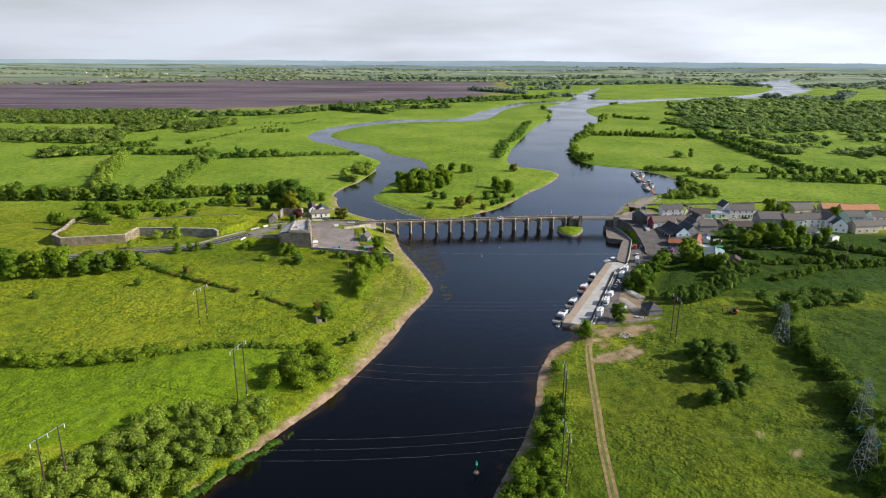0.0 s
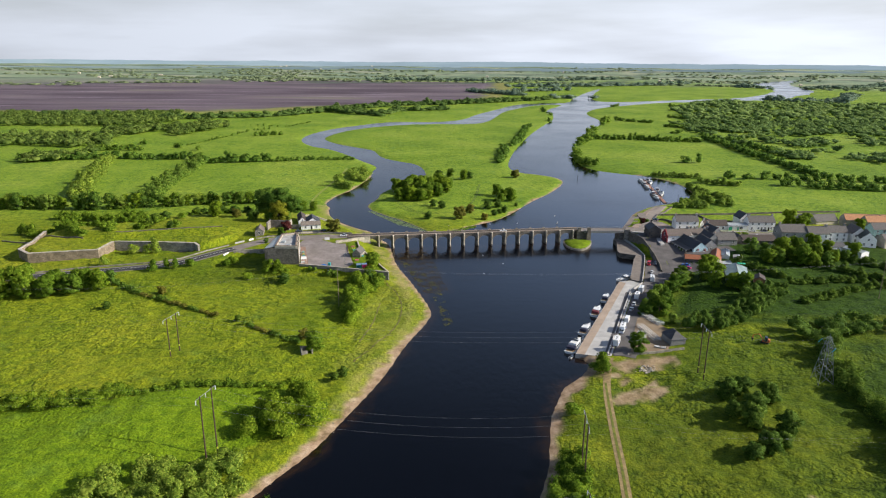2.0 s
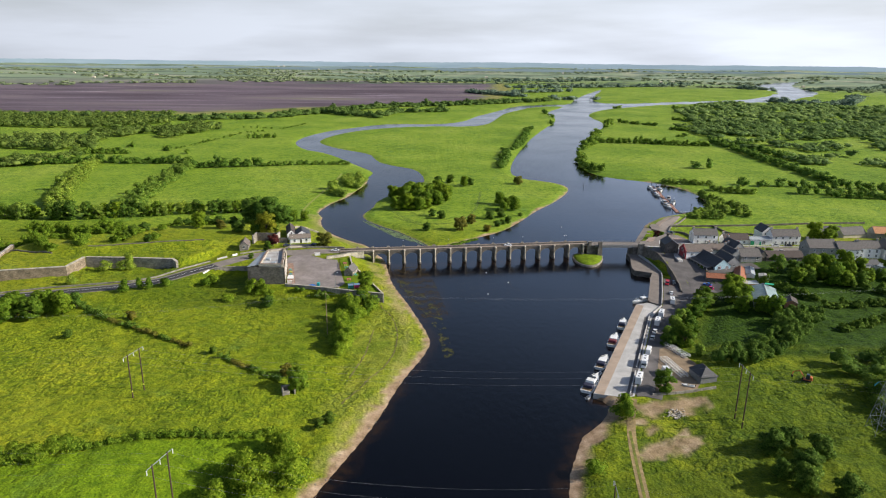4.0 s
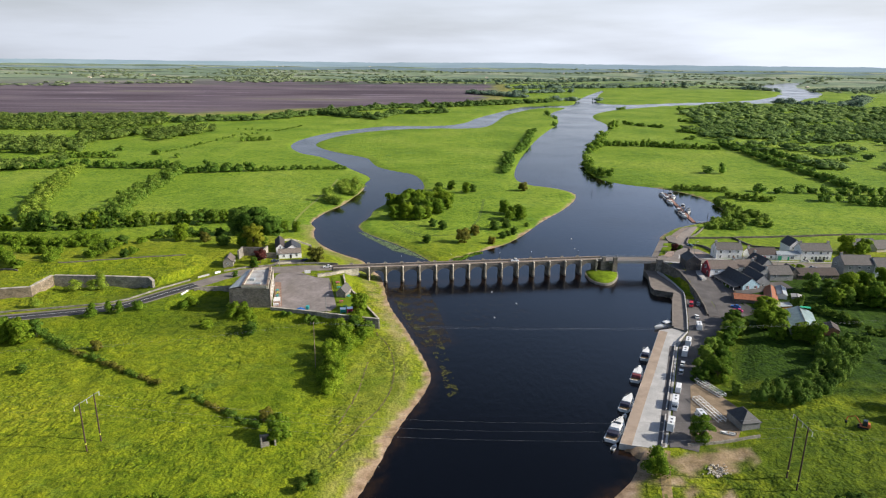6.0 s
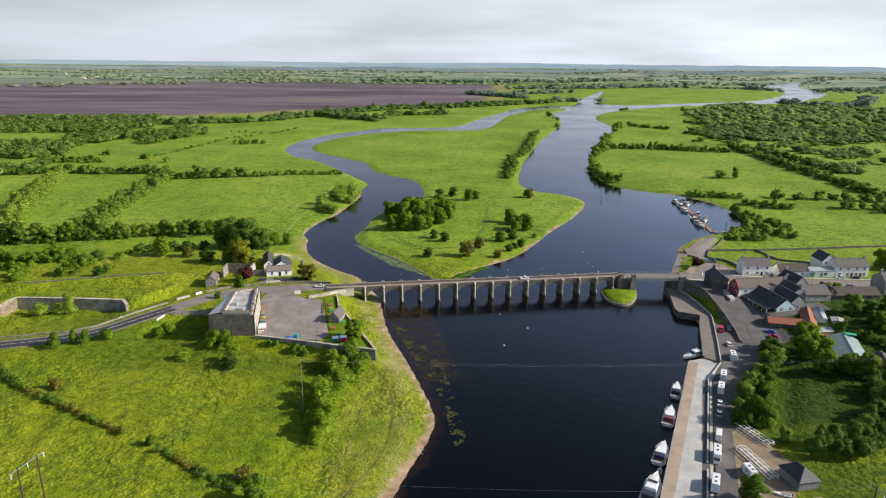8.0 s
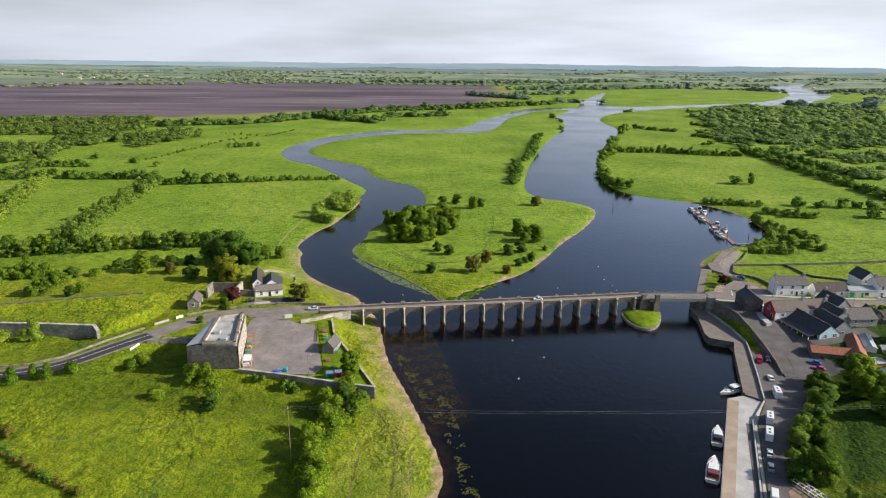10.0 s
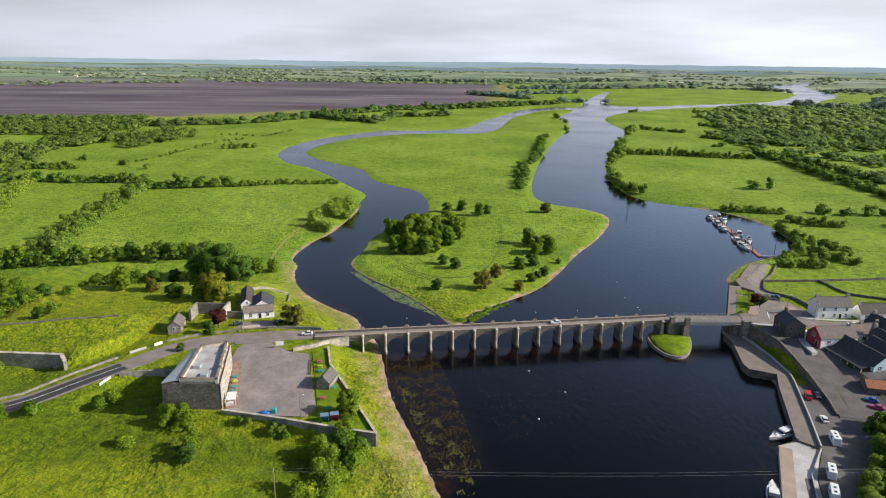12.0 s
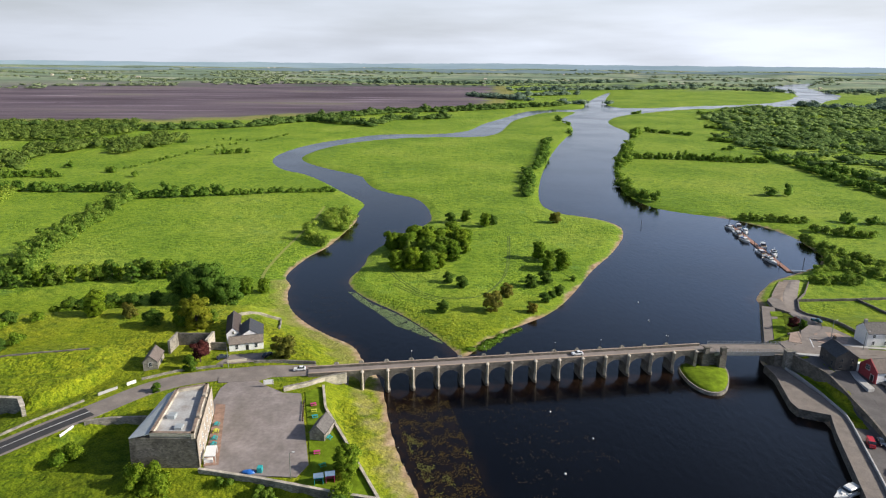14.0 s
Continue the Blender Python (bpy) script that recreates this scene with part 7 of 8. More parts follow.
def dinghy(label, x, y, z, turn, L=3.0, group="tenders"):
    t = thing("dinghy", label, "dinghy", pose(x, y, z, 0, 0, turn), group)
    bm = hull_mesh(L, 1.4, 0.45, 0.12, 8)
    part("hull", bm, GEL, t)
    part("floor", boxed(-L * 0.42, L * 0.2, -0.45, 0.45, 0.44, 0.5), STEEL, t)
    part("thwart", boxed(-0.15, 0.15, -0.6, 0.6, 0.48, 0.56), TEAK, t)
    part("outboard", boxed(-L / 2 - 0.25, -L / 2 + 0.05, -0.15, 0.15, 0.2, 0.95, 0.05), BLACK, t)


QT = math.degrees(math.atan2(qd.y, qd.x))
cruiser("white motor cruiser with navy cockpit cover at the quay", 109.8, -83.4, QT + 1, 10.0, 3.6, NAVY)
cruiser("white motor cruiser with a maroon canopy at the quay", 101.6, -100.6, QT, 11.6, 4.0, worn("maroon_canvas", (0.16, 0.03, 0.04), 0.8))
cruiser("white motor cruiser with navy canopy moored bow-on to the bridge", 92.2, -121.4, QT - 3, 11.2, 4.0, NAVY, WHITE)
cruiser("large white cruiser with a flybridge at the quay's end", 84.2, -138.2, QT - 4, 14.0, 4.5, NAVY, WHITE, True)
cruiser("white sports cruiser moored across the quay's head", 126.6, -54.6, 205, 9.6, 3.4, STEEL, WHITE)
dinghy("small white tender behind a cruiser", 89.2, -129.4, 0.0, QT)
dinghy("small white tender off the quay's end", 81.2, -147.4, 0.0, QT - 10, 3.2)
dinghy("upturned pale dinghy in the boatyard", 117.6, -142.4, 2.2, 160, 4.2)
dinghy("dark inflatable boat moored at the old quay", 139.4, -33.5, 0.0, 75, 3.2)
dinghy("dark inflatable boat moored at the old quay", 137.2, -38.0, 0.0, 70, 3.0)

# pontoon of the marina
PA, PB = Vector((221, 236)), Vector((209, 134))
pd = (PB - PA).normalized()
pn = Vector((pd.y, -pd.x))
pont = thing("floating_pontoon", "long timber marina pontoon with mooring posts", "pontoon", pose(PB.x, PB.y, 0, 0, 0, math.degrees(math.atan2(-pd.y, -pd.x))))
plen = (PA - PB).length
for k in range(9):
    part("deck", boxed(plen * k / 9 + 0.1, plen * (k + 1) / 9 - 0.1, -1.3, 1.3, -0.1, 0.55, 0.03), worn("red_brown_decking", (0.33, 0.17, 0.12), 0.8) if k == 0 else bpy.data.materials["red_brown_decking"], pont)
for k in range(5):
    bm = bmesh.new()
    rod(bm, (plen * (k + 0.5) / 5, 1.5, -2), (plen * (k + 0.5) / 5, 1.5, 3.4), 0.16, 0.16, 8)
    part("mooring_post", bm, BLACK, pont)
part("gangway", boxed(0.2, 2.0, -9, -1.3, 0.5, 0.8), STEEL, pont)
for k, (u, side, L, fly, can) in enumerate(((0.10, 1, 9.5, False, NAVY), (0.24, 1, 10, True, NAVY), (0.40, 1, 9, False, BLUE), (0.66, 1, 9.5, False, NAVY), (0.82, 1, 11.5, True, NAVY),
                                            (0.04, -1, 10.5, True, NAVY), (0.18, -1, 9, False, TEAL), (0.5, -1, 9, False, NAVY), (0.68, -1, 10.5, True, STEEL))):
    c = PA.lerp(PB, u) + pn * side * 3.6
    cruiser("white river cruiser moored at the marina pontoon", c.x, c.y, math.degrees(math.atan2(pd.y, pd.x)) + (12 if side > 0 else -12) + (180 if k % 2 else 0), L, 3.5, can, NAVY, fly, "cruisers at the marina")
for x, y in ((220.9, 239.3), (224.1, 147.8), (157.6, 233.2)):
    bm = bmesh.new()
    rod(bm, (x, y, -2.5), (x, y, 4.2), 0.18, 0.16, 8)
    tagged(part("mooring_post", bm, BLACK), "dark timber post standing in the river", "post")


# ---- vehicles ----
def wheel_under(parent, x, y, r):
    bm = bmesh.new()
    rod(bm, (x, y - 0.11, r), (x, y + 0.11, r), r, r, 12)
    w = part("wheel", bm, BLACK, parent)
    bm = bmesh.new()
    rod(bm, (x, y - 0.12, r), (x, y + 0.12, r), r * 0.55, r * 0.55, 10)
    part("rim", bm, STEEL, w)


def car(label, x, y, turn, paint, z=None, L=4.3, group="parked cars", name="car"):
    t = thing(name, label, "car", pose(x, y, (ground_at(x, y) if z is None else z) + 0.08, 0, 0, turn), group)
    W = 1.75
    body = tapered(-L / 2, L / 2, W / 2, W / 2 - 0.06, 0.28, 0.92, 0.16, 0.1, 0.06)
    part("body", body, paint, t)
    part("greenhouse", tapered(-L * 0.36, L * 0.2, W / 2 - 0.06, W / 2 - 0.06, 0.9, 1.4, 0.75, 0.42, 0.16), GLASS, t, "dark glazed windows")
    part("roof", tapered(-L * 0.27, L * 0.05, W / 2 - 0.2, W / 2 - 0.2, 1.38, 1.47, 0.1, 0.08, 0.05), paint, t)
    for wx in (-L * 0.31, L * 0.31):
        for wy in (-W / 2 + 0.1, W / 2 - 0.1):
            wheel_under(t, wx, wy, 0.31)
    for s in (-1, 1):
        part("headlight", boxed(L / 2 - 0.1, L / 2 + 0.01, s * 0.6 - 0.18, s * 0.6 + 0.18, 0.6, 0.74), GEL, t)
        part("tail_light", boxed(-L / 2 - 0.01, -L / 2 + 0.1, s * 0.64 - 0.14, s * 0.64 + 0.14, 0.62, 0.8), RED, t)
    return t


def van(label, x, y, turn, paint, L=5.2, H=2.1, camper=False, z=None):
    t = thing("camper_van" if camper else "van", label, "camper van" if camper else "van", pose(x, y, (ground_at(x, y) if z is None else z) + 0.08, 0, 0, turn), "vehicles on the quay road")
    W = 2.15 if camper else 1.9
    if camper:
        part("cab", tapered(L * 0.2, L / 2, W / 2 - 0.1, W / 2 - 0.14, 0.35, 1.9, 0.9, 0.0, 0.16), paint, t)
        part("windscreen", tapered(L * 0.24, L / 2 - 0.42, W / 2 - 0.16, W / 2 - 0.2, 1.2, 1.93, 0.52, 0.0, 0.1), GLASS, t)
        part("body", tapered(-L / 2, L * 0.28, W / 2, W / 2, 0.35, H + 0.65, 0.15, 0.06, 0.05), paint, t)
        part("overcab", tapered(L * 0.2, L * 0.36, W / 2, W / 2 - 0.1, 1.85, H + 0.6, 0.3, 0.0, 0.06), paint, t)
        for k, xx in enumerate((-L * 0.3, 0.0)):
            part("roof_light", boxed(xx - 0.3, xx + 0.3, -0.3, 0.3, H + 0.65, H + 0.75), GLASS, t)
        for s in (-1, 1):
            part("side_window", boxed(-L * 0.2, L * 0.02, s * (W / 2 + 0.005) - 0.02, s * (W / 2 + 0.005) + 0.02, 1.5, 2.0), GLASS, t)
        part("stripe", boxed(-L * 0.49, L * 0.2, -W / 2 - 0.012, W / 2 + 0.012, 1.0, 1.14), BLUE, t)
    else:
        part("body", tapered(-L / 2, L / 2 - 0.7, W / 2, W / 2, 0.3, H, 0.5, 0.05, 0.1), paint, t)
        part("bonnet", tapered(L / 2 - 1.1, L / 2, W / 2, W / 2 - 0.08, 0.3, 1.15, 0.35, 0.0, 0.08), paint, t)
        part("windscreen", tapered(L / 2 - 1.3, L / 2 - 0.62, W / 2 - 0.05, W / 2 - 0.06, 1.15, 1.85, 0.5, 0.0, 0.06), GLASS, t)
        for s in (-1, 1):
            part("side_window", boxed(L * 0.05, L * 0.22, s * (W / 2 - 0.03) - 0.03, s * (W / 2 - 0.03) + 0.03, 1.2, 1.7), GLASS, t)
    for wx in (-L * 0.3, L * 0.33):
        for wy in (-W / 2 + 0.12, W / 2 - 0.12):
            wheel_under(t, wx, wy, 0.34)
    return t


PAINT_WHITE = worn("white_car_paint", (0.8, 0.81, 0.82), 0.25, spread=0.03)
PAINT_DARK = worn("dark_car_paint", (0.03, 0.04, 0.06), 0.25, spread=0.1)
VQ = QT
van("white camper van parked on the quay road", 139.4, -60.0, 75, PAINT_WHITE, 6.2, 2.1, True)
van("white camper van with an overcab on the quay road", 129.0, -76.4, VQ, PAINT_WHITE, 6.2, 2.1, True)
van("white camper van parked beside the quay wall", 124.4, -85.6, VQ, PAINT_WHITE, 6.6, 2.1, True)
car("white car parked beside the quay wall", 120.2, -95.0, VQ, PAINT_WHITE)
car("silver car parked beside the quay wall", 117.2, -101.8, VQ, SILVER)
van("white panel van parked on the quay road", 111.8, -114.6, VQ, PAINT_WHITE, 5.4, 2.3)
van("long white camper van on the quay road", 106.8, -125.6, VQ + 182, PAINT_WHITE, 7.2, 2.2, True)
van("tall white camper van at the quay's end", 101.2, -138.4, VQ, PAINT_WHITE, 6.8, 2.3, True)
van("white camper van half hidden behind a tree", 112.6, -133.0, VQ + 30, PAINT_WHITE, 5.6, 2.1, True)
car("pale silver car on the quay road", 143.0, -48.4, 78, PAINT_WHITE)
van("red van parked below the stone wall", 145.4, -34.4, 250, RED, 4.6, 1.85, z=2.1)
car("dark car parked below the stone wall", 149.0, -33.6, 255, PAINT_DARK, z=2.1)
car("dark teal car at the junction", 173.6, 46.6, 125, worn("dark_teal_paint", (0.02, 0.09, 0.11), 0.25), z=7.6)
car("white car driving along the village street", 189.3, 15.0, 176, PAINT_WHITE, z=7.68)
car("dark car parked on the village street", 233.5, 18.6, 178, PAINT_DARK)
car("white car parked on the village street", 226, 18.8, 178, PAINT_WHITE)
car("white car on the village street", 224, 6.6, -2, PAINT_WHITE)
car("white car waiting on the road by the fort", -30.6, 2.6, 187, PAINT_WHITE, z=7.12)
car("dark car parked outside the white cottage", -60.0, 11.6, 20, PAINT_DARK, z=7.12)
car("silver car parked outside the white cottage", -44.6, 13.4, 60, PAINT_DARK, z=7.12)
car("white car crossing the stone bridge", 68.0, 15.0, 188, PAINT_WHITE, z=7.42)
car("blue car outside the sheds", 164.8, -37.6, 150, BLUE)
car("pink car outside the sheds", 164.2, -41.6, 150, PINK)

# boatyard
for (xa, ya), (xb, yb) in (((115.6, -121), (118.6, -135.5)), ((120.6, -108), (125.4, -119.5))):
    a, b = Vector((xa, ya, 2.4)), Vector((xb, yb, 2.4))
    t = thing("pontoon_frame", "white steel pontoon frame stored in the boatyard", "steel frame", pose(xa, ya, 2.15, 0, 0, math.degrees(math.atan2(yb - ya, xb - xa))), "stored pontoon frames")
    n_len = (b - a).length
    for y in (-1.3, 0, 1.3):
        bm = boxed(0, n_len, y - 0.08, y + 0.08, 1.0, 1.16)
        box(bm, 0, n_len, y - 0.08, y + 0.08, 0.0, 0.16)
        part("rail", bm, WHITE, t)
    for k in range(8):
        bm = boxed(n_len * k / 7 - 0.07, n_len * k / 7 + 0.07, -1.3, 1.3, 1.02, 1.14)
        for y in (-1.3, 1.3):
            box(bm, n_len * k / 7 - 0.07, n_len * k / 7 + 0.07, y - 0.07, y + 0.07, 0, 1.1)
        part("cross_member", bm, WHITE, t)
# shed walls in a darkened grey that stands in for their shade
shed = house("boat_shed", "low grey shed with a dark hipped roof", 124.8, -136.4, 100, 8.0, 6.2, 2.7, 5.2, worn("dark_shed_render", (0.2, 0.2, 0.2), 0.9), SLATE, hip=3.0, category="shed", right=((0, 1.0, 1.4, 1.2),))
wall_run("kerb_wall", [(152.4, 23.6), (157, 27), (160, 36), (155.4, 34.4)], 0.14, 0.3, PAVING, "low pale kerb at the bridge end", base=7.75)
ribbon("road_marking", [(158.6, 21.6), (159.4, 26), (161.6, 30)], 0.3, WHITE, "white edge line at the junction", 0.03, z=7.74, category="road marking", thick=0.02)
ribbon("road_marking", [(160.6, 22.2), (163.2, 21.6), (166, 22.6)], 0.3, WHITE, "white give-way line at the junction", 0.03, z=7.745, category="road marking", thick=0.02)
slab("pavement", [(148.4, 16.9), (158.8, 15), (158, 13.2), (149.6, 15)], 7.86, CONCRETE, "pale concrete footpath beside the stone house", thick=0.8)
slab("pavement", [(163.6, 3.2), (160.6, 2.6), (159.4, -2.4), (159.2, -10.2), (161.6, -9.6), (162.4, 0)], 7.5, CONCRETE, "pale concrete step before the red house", thick=1.4)
slab("pavement", [(151.6, 26.6), (155.8, 24.9), (158.9, 30.9), (161, 36.4), (156.8, 35.1)], 7.84, APRON, "reddish paving at the bridge end", thick=0.8)


# ---- the village ----
def grid_windows(xs, zs, w=0.95, h=1.35):
    return tuple((x, z, w, h) for x in xs for z in zs)


house("terrace_house", "white two-storey house with a grey tiled roof", 186.2, 26.4, 1, 14.5, 7.4, 5.3, 8.3, RENDER_WHITE, SLATE_GREY, chimneys=(-6.6, 6.6),
      front=grid_windows((-4.8, 0, 4.8), (0.8, 3.5)), doors=((2.4, 1.0, 2.1),))
house("cottage", "long white cottage with a brown tiled roof", 204.2, 25.0, 3, 15.5, 6.6, 2.9, 5.8, RENDER_WHITE, SLATE_BROWN, front=((-5.5, 0.9, 1.0, 1.2), (-2.4, 0.9, 1.0, 1.2), (4.6, 0.9, 1.0, 1.2)), doors=((1.0, 1.3, 2.1),), door_mat=RED, chimneys=(-7,))
house("shop_block", "low white building with a grey metal roof", 218.2, 24.8, 0, 12.6, 7.0, 3.2, 4.2, RENDER_WHITE, METAL_ROOF, front=((2.0, 0.9, 1.8, 1.3),), doors=((-4.8, 2.2, 2.4), (0.0, 1.0, 2.1)), door_mat=GREEN_PAINT)
house("terrace_house", "long white two-storey house with rows of windows", 233.4, 25.6, 1, 16.8, 8.0, 5.4, 8.6, RENDER_WHITE, SLATE_GREY, front=grid_windows((-6.2, -2.2, 2.2, 6.2), (0.8, 3.6)), doors=((0, 1.0, 2.1), (4.4, 1.0, 2.1)), chimneys=(-7.6, 7.6))
house("gabled_house", "white gabled house with a dark slate roof", 227.0, 36.5, 92, 10, 7.0, 5.2, 8.6, RENDER_WHITE, SLATE, left=((-1.6, 1.0, 1, 1.3), (1.6, 3.4, 1, 1.3)))
house("stone_house", "dark stone gabled house by the bridge", 159.6, 8.2, 88, 10.2, 7.5, 5.0, 7.6, worn("dark_stone_wall", (0.075, 0.07, 0.068), 0.9, fine=4, bump=0.4), SLATE, z=7.4, chimneys=(4.4,), left=grid_windows((-1.9, 1.9), (0.9, 3.2), 0.9, 1.2), back=((-3, 1.0, 0.9, 1.9), (0.6, 2.8, 0.9, 1.2), (3, 1.0, 0.9, 1.2)), frame_mat=SLATE_GREY)
red = house("red_house", "house with a red painted gable and brown roof", 171.6, -0.9, 6, 15, 7.8, 3.7, 6.9, RENDER_WHITE, SLATE_TAN, z=7.3, chimneys=(6.8,), front=((-4, 1.6, 1.4, 1.0), (1, 1.6, 1.0, 1.0)))
part("gable_front", gable_body(0.4, 8.0, 3.9, 7.25), worn("dark_red_render", (0.35, 0.05, 0.06), 0.8), red, "dark red painted gable wall").location = (-7.6, 0, 0)
window_under(red, pose(-7.81, 0.2, 3.2, 0, 0, -90), 1.7, 1.5)
door_under(red, pose(-7.82, -2.2, 0, 0, 0, -90), 1.4, 2.2, BLACK)
part("lean_to", boxed(-7.8, -4.5, 3.95, 6.0, -1, 3.0), RENDER_WHITE, red, "white lean-to beside the gable")
house("white_annexe", "white annexe with a brown tiled roof", 186.0, 4.0, 7, 11, 8.0, 3.4, 6.0, RENDER_WHITE, SLATE_TAN, z=7.3, front=((-2, 1.2, 1.6, 1.2),), chimneys=(5.8, -1.0))
pub = house("blue_gabled_pub", "pale blue gabled pub with a dark slate roof and verandah", 176.0, -11.2, 101, 23, 9.0, 5.2, 8.6, SKYBLUE, SLATE, z=3.2,
            left=((-2.2, 3.6, 1.2, 1.4), (2.2, 3.6, 1.2, 1.4), (-2.4, 0.6, 1.4, 1.6), (2.4, 0.6, 1.4, 1.6)), category="pub")
bm = bmesh.new()
top = [bm.verts.new(q) for q in ((-10.6, 4.4, 5.15), (11.4, 4.4, 5.15), (11.4, 8.9, 4.35), (-10.6, 8.9, 4.35))]
low = [bm.verts.new(v.co - Vector((0, 0, 0.14))) for v in top]
bm.faces.new(top)
bm.faces.new(low[::-1])
for i in range(4):
    bm.faces.new((low[i], low[(i + 1) % 4], top[(i + 1) % 4], top[i]))
bmesh.ops.recalc_face_normals(bm, faces=bm.faces)
part("verandah_roof", bm, SLATE, pub)
for k in range(8):
    part("verandah_post", boxed(-10.5 + 3.1 * k, -10.34 + 3.1 * k, 8.5, 8.66, 1.8, 4.4), RENDER_WHITE, pub)
part("verandah_deck", boxed(-12.5, 11.4, 4.52, 8.8, -1.6, 1.9), STONE, pub, "stone terrace under the verandah")
OCHRE = worn("ochre_stained_timber", (0.3, 0.21, 0.06), 0.8)
rail = part("balustrade", boxed(-12.4, 11.2, 8.62, 8.7, 2.75, 2.85), OCHRE, pub, "ochre stained timber balustrade")
for k in range(24):
    part("slat", boxed(-12.4 + k, -11.8 + k, 8.64, 8.68, 1.95, 2.75), OCHRE, rail)
part("glazed_wall", boxed(-10.2, 11.0, 4.53, 4.6, 2.0, 4.3), GLASS, pub, "dark glazing behind the verandah")
part("band", boxed(-11.56, -11.5, -4.5, 4.5, 2.7, 3.0), RENDER_WHITE, pub)
for y0 in (-2.2, 2.2):
    part("shutter", boxed(-11.6, -11.5, y0 - 0.95, y0 - 0.7, 3.6, 5.0), RED, pub)
house("slate_house", "dark slate-roofed house in a row", 188.6, -6.6, 98, 11, 7.0, 4.4, 7.6, RENDER_GREY, SLATE, z=6.4, chimneys=(-6, 6))
house("slate_house", "dark slate-roofed back house", 184.4, -12.6, 96, 14, 7.2, 3.9, 7.0, RENDER_GREY, SLATE, z=5.6, left=((0, 1.2, 1.2, 1.3),))
house("slate_house", "dark slate-roofed house with a chimney", 194.2, 4.0, 98, 13, 7.6, 4.6, 8.6, RENDER_GREY, SLATE, z=6.8, chimneys=(5.6,))
house("grey_house", "plain grey house with a grey tiled roof", 197.0, -7.8, 4, 11.8, 10.4, 5.2, 8.2, RENDER_GREY, SLATE_GREY, z=5.6, front=grid_windows((-3.4, 3.4), (1.0, 3.6)))
house("long_outbuilding", "long low stone outbuilding with a brown roof", 217.0, -6.2, 2, 21, 8.6, 3.2, 5.6, STONE_DARK, SLATE_BROWN, z=6.6, front=grid_windows((-6, -2, 3, 7), (1.0,)), category="outbuilding")
house("gabled_house", "dark gabled house beside the outbuilding", 205.0, -5.8, 92, 9, 6.0, 3.2, 6.4, STONE_DARK, SLATE, z=6.6)
house("grey_house", "large grey rendered two-storey house", 240.6, 0.6, 0, 15.6, 10.5, 6.0, 9.6, RENDER_GREY, SLATE_GREY, front=grid_windows((-4.8, 0.2, 4.8), (1.0, 3.8)), left=((2, 3.8, 1, 1.3),), chimneys=(-7.2,))
house("terrace_house", "white two-storey terrace house with dormer windows", 254.4, -1.8, -2, 12, 9.6, 5.6, 9.0, RENDER_WHITE, SLATE_GREY, front=grid_windows((-4, 0, 4), (0.9, 3.4)), chimneys=(5.6,))
house("terrace_house", "white two-storey terrace house", 267.0, 0.8, -2, 12.5, 9.0, 5.6, 9.0, RENDER_WHITE, SLATE_GREY, front=grid_windows((-4, 0, 4), (0.9, 3.4)), chimneys=(5.8,))
house("gabled_house", "tall cream gabled house", 278.6, -1.0, 88, 11, 8.6, 5.8, 9.4, RENDER_WHITE, SLATE_GREY, left=grid_windows((-2.2, 2.2), (1.0, 3.8)))
house("gabled_house", "white gabled house with a dark green roof", 280.0, -10.6, 70, 10, 8.4, 5.0, 8.8, RENDER_WHITE, worn("dark_green_slate", (0.03, 0.045, 0.035), 0.6), left=((-2, 1, 1, 1.3), (2, 1, 1, 1.3), (0, 4, 1, 1.2)), right=((0, 3, 1, 1.2),))
house("cream_house", "cream rendered house with a grey roof", 294.0, -12.4, 8, 16, 8.5, 4.6, 7.6, RENDER_CREAM, SLATE_GREY, front=grid_windows((-5, 0, 5), (1.0,), 1.3, 1.2), chimneys=(7,))
house("bungalow", "low cream bungalow with a grey tiled roof", 307.0, -4.0, 8, 14, 8.0, 3.0, 5.6, RENDER_CREAM, SLATE_GREY, front=grid_windows((-4, 3), (0.9,), 1.4, 1.2))
house("teal_house", "pale teal two-storey house", 300.6, 9.6, 0, 13, 8.6, 5.4, 8.6, worn("pale_teal_render", (0.4, 0.62, 0.6), 0.8), SLATE_GREY, front=grid_windows((-4, 0, 4), (0.9, 3.5)))
house("terrace_house", "white house at the end of the street", 318, 8, -3, 14, 8.5, 5.4, 8.6, RENDER_WHITE, SLATE_GREY, front=grid_windows((-4, 0, 4), (0.9, 3.5)), chimneys=(6,))
house("terrace_house", "white house far along the street", 340, 3, -3, 15, 8.5, 5.4, 8.6, RENDER_WHITE, SLATE_BROWN, front=grid_windows((-4, 0, 4), (0.9, 3.5)), chimneys=(6,))
house("terrace_house", "white house far along the street", 345, 24, -3, 15, 8.5, 5.4, 8.6, RENDER_WHITE, SLATE_GREY, front=grid_windows((-4, 0, 4), (0.9, 3.5)), chimneys=(6,))
house("flat_shed", "long low white shed with a pale roof", 262.4, -25.6, -68, 17, 6.0, 2.9, 3.6, RENDER_WHITE, METAL_ROOF, category="shed")
house("white_shed", "small white gabled shed", 255.5, -20.8, 10, 10, 6.0, 2.9, 4.6, RENDER_WHITE, SLATE, category="shed", front=((0, 1, 1, 1),))
house("grey_house", "bungalow with a broad grey roof", 285.5, 46, 12, 17, 10, 3.2, 6.8, RENDER_CREAM, SLATE_GREY)
house("gabled_house", "dark-roofed house behind the street", 279.5, 56, 5, 14, 9, 3.4, 7.0, RENDER_CREAM, SLATE)
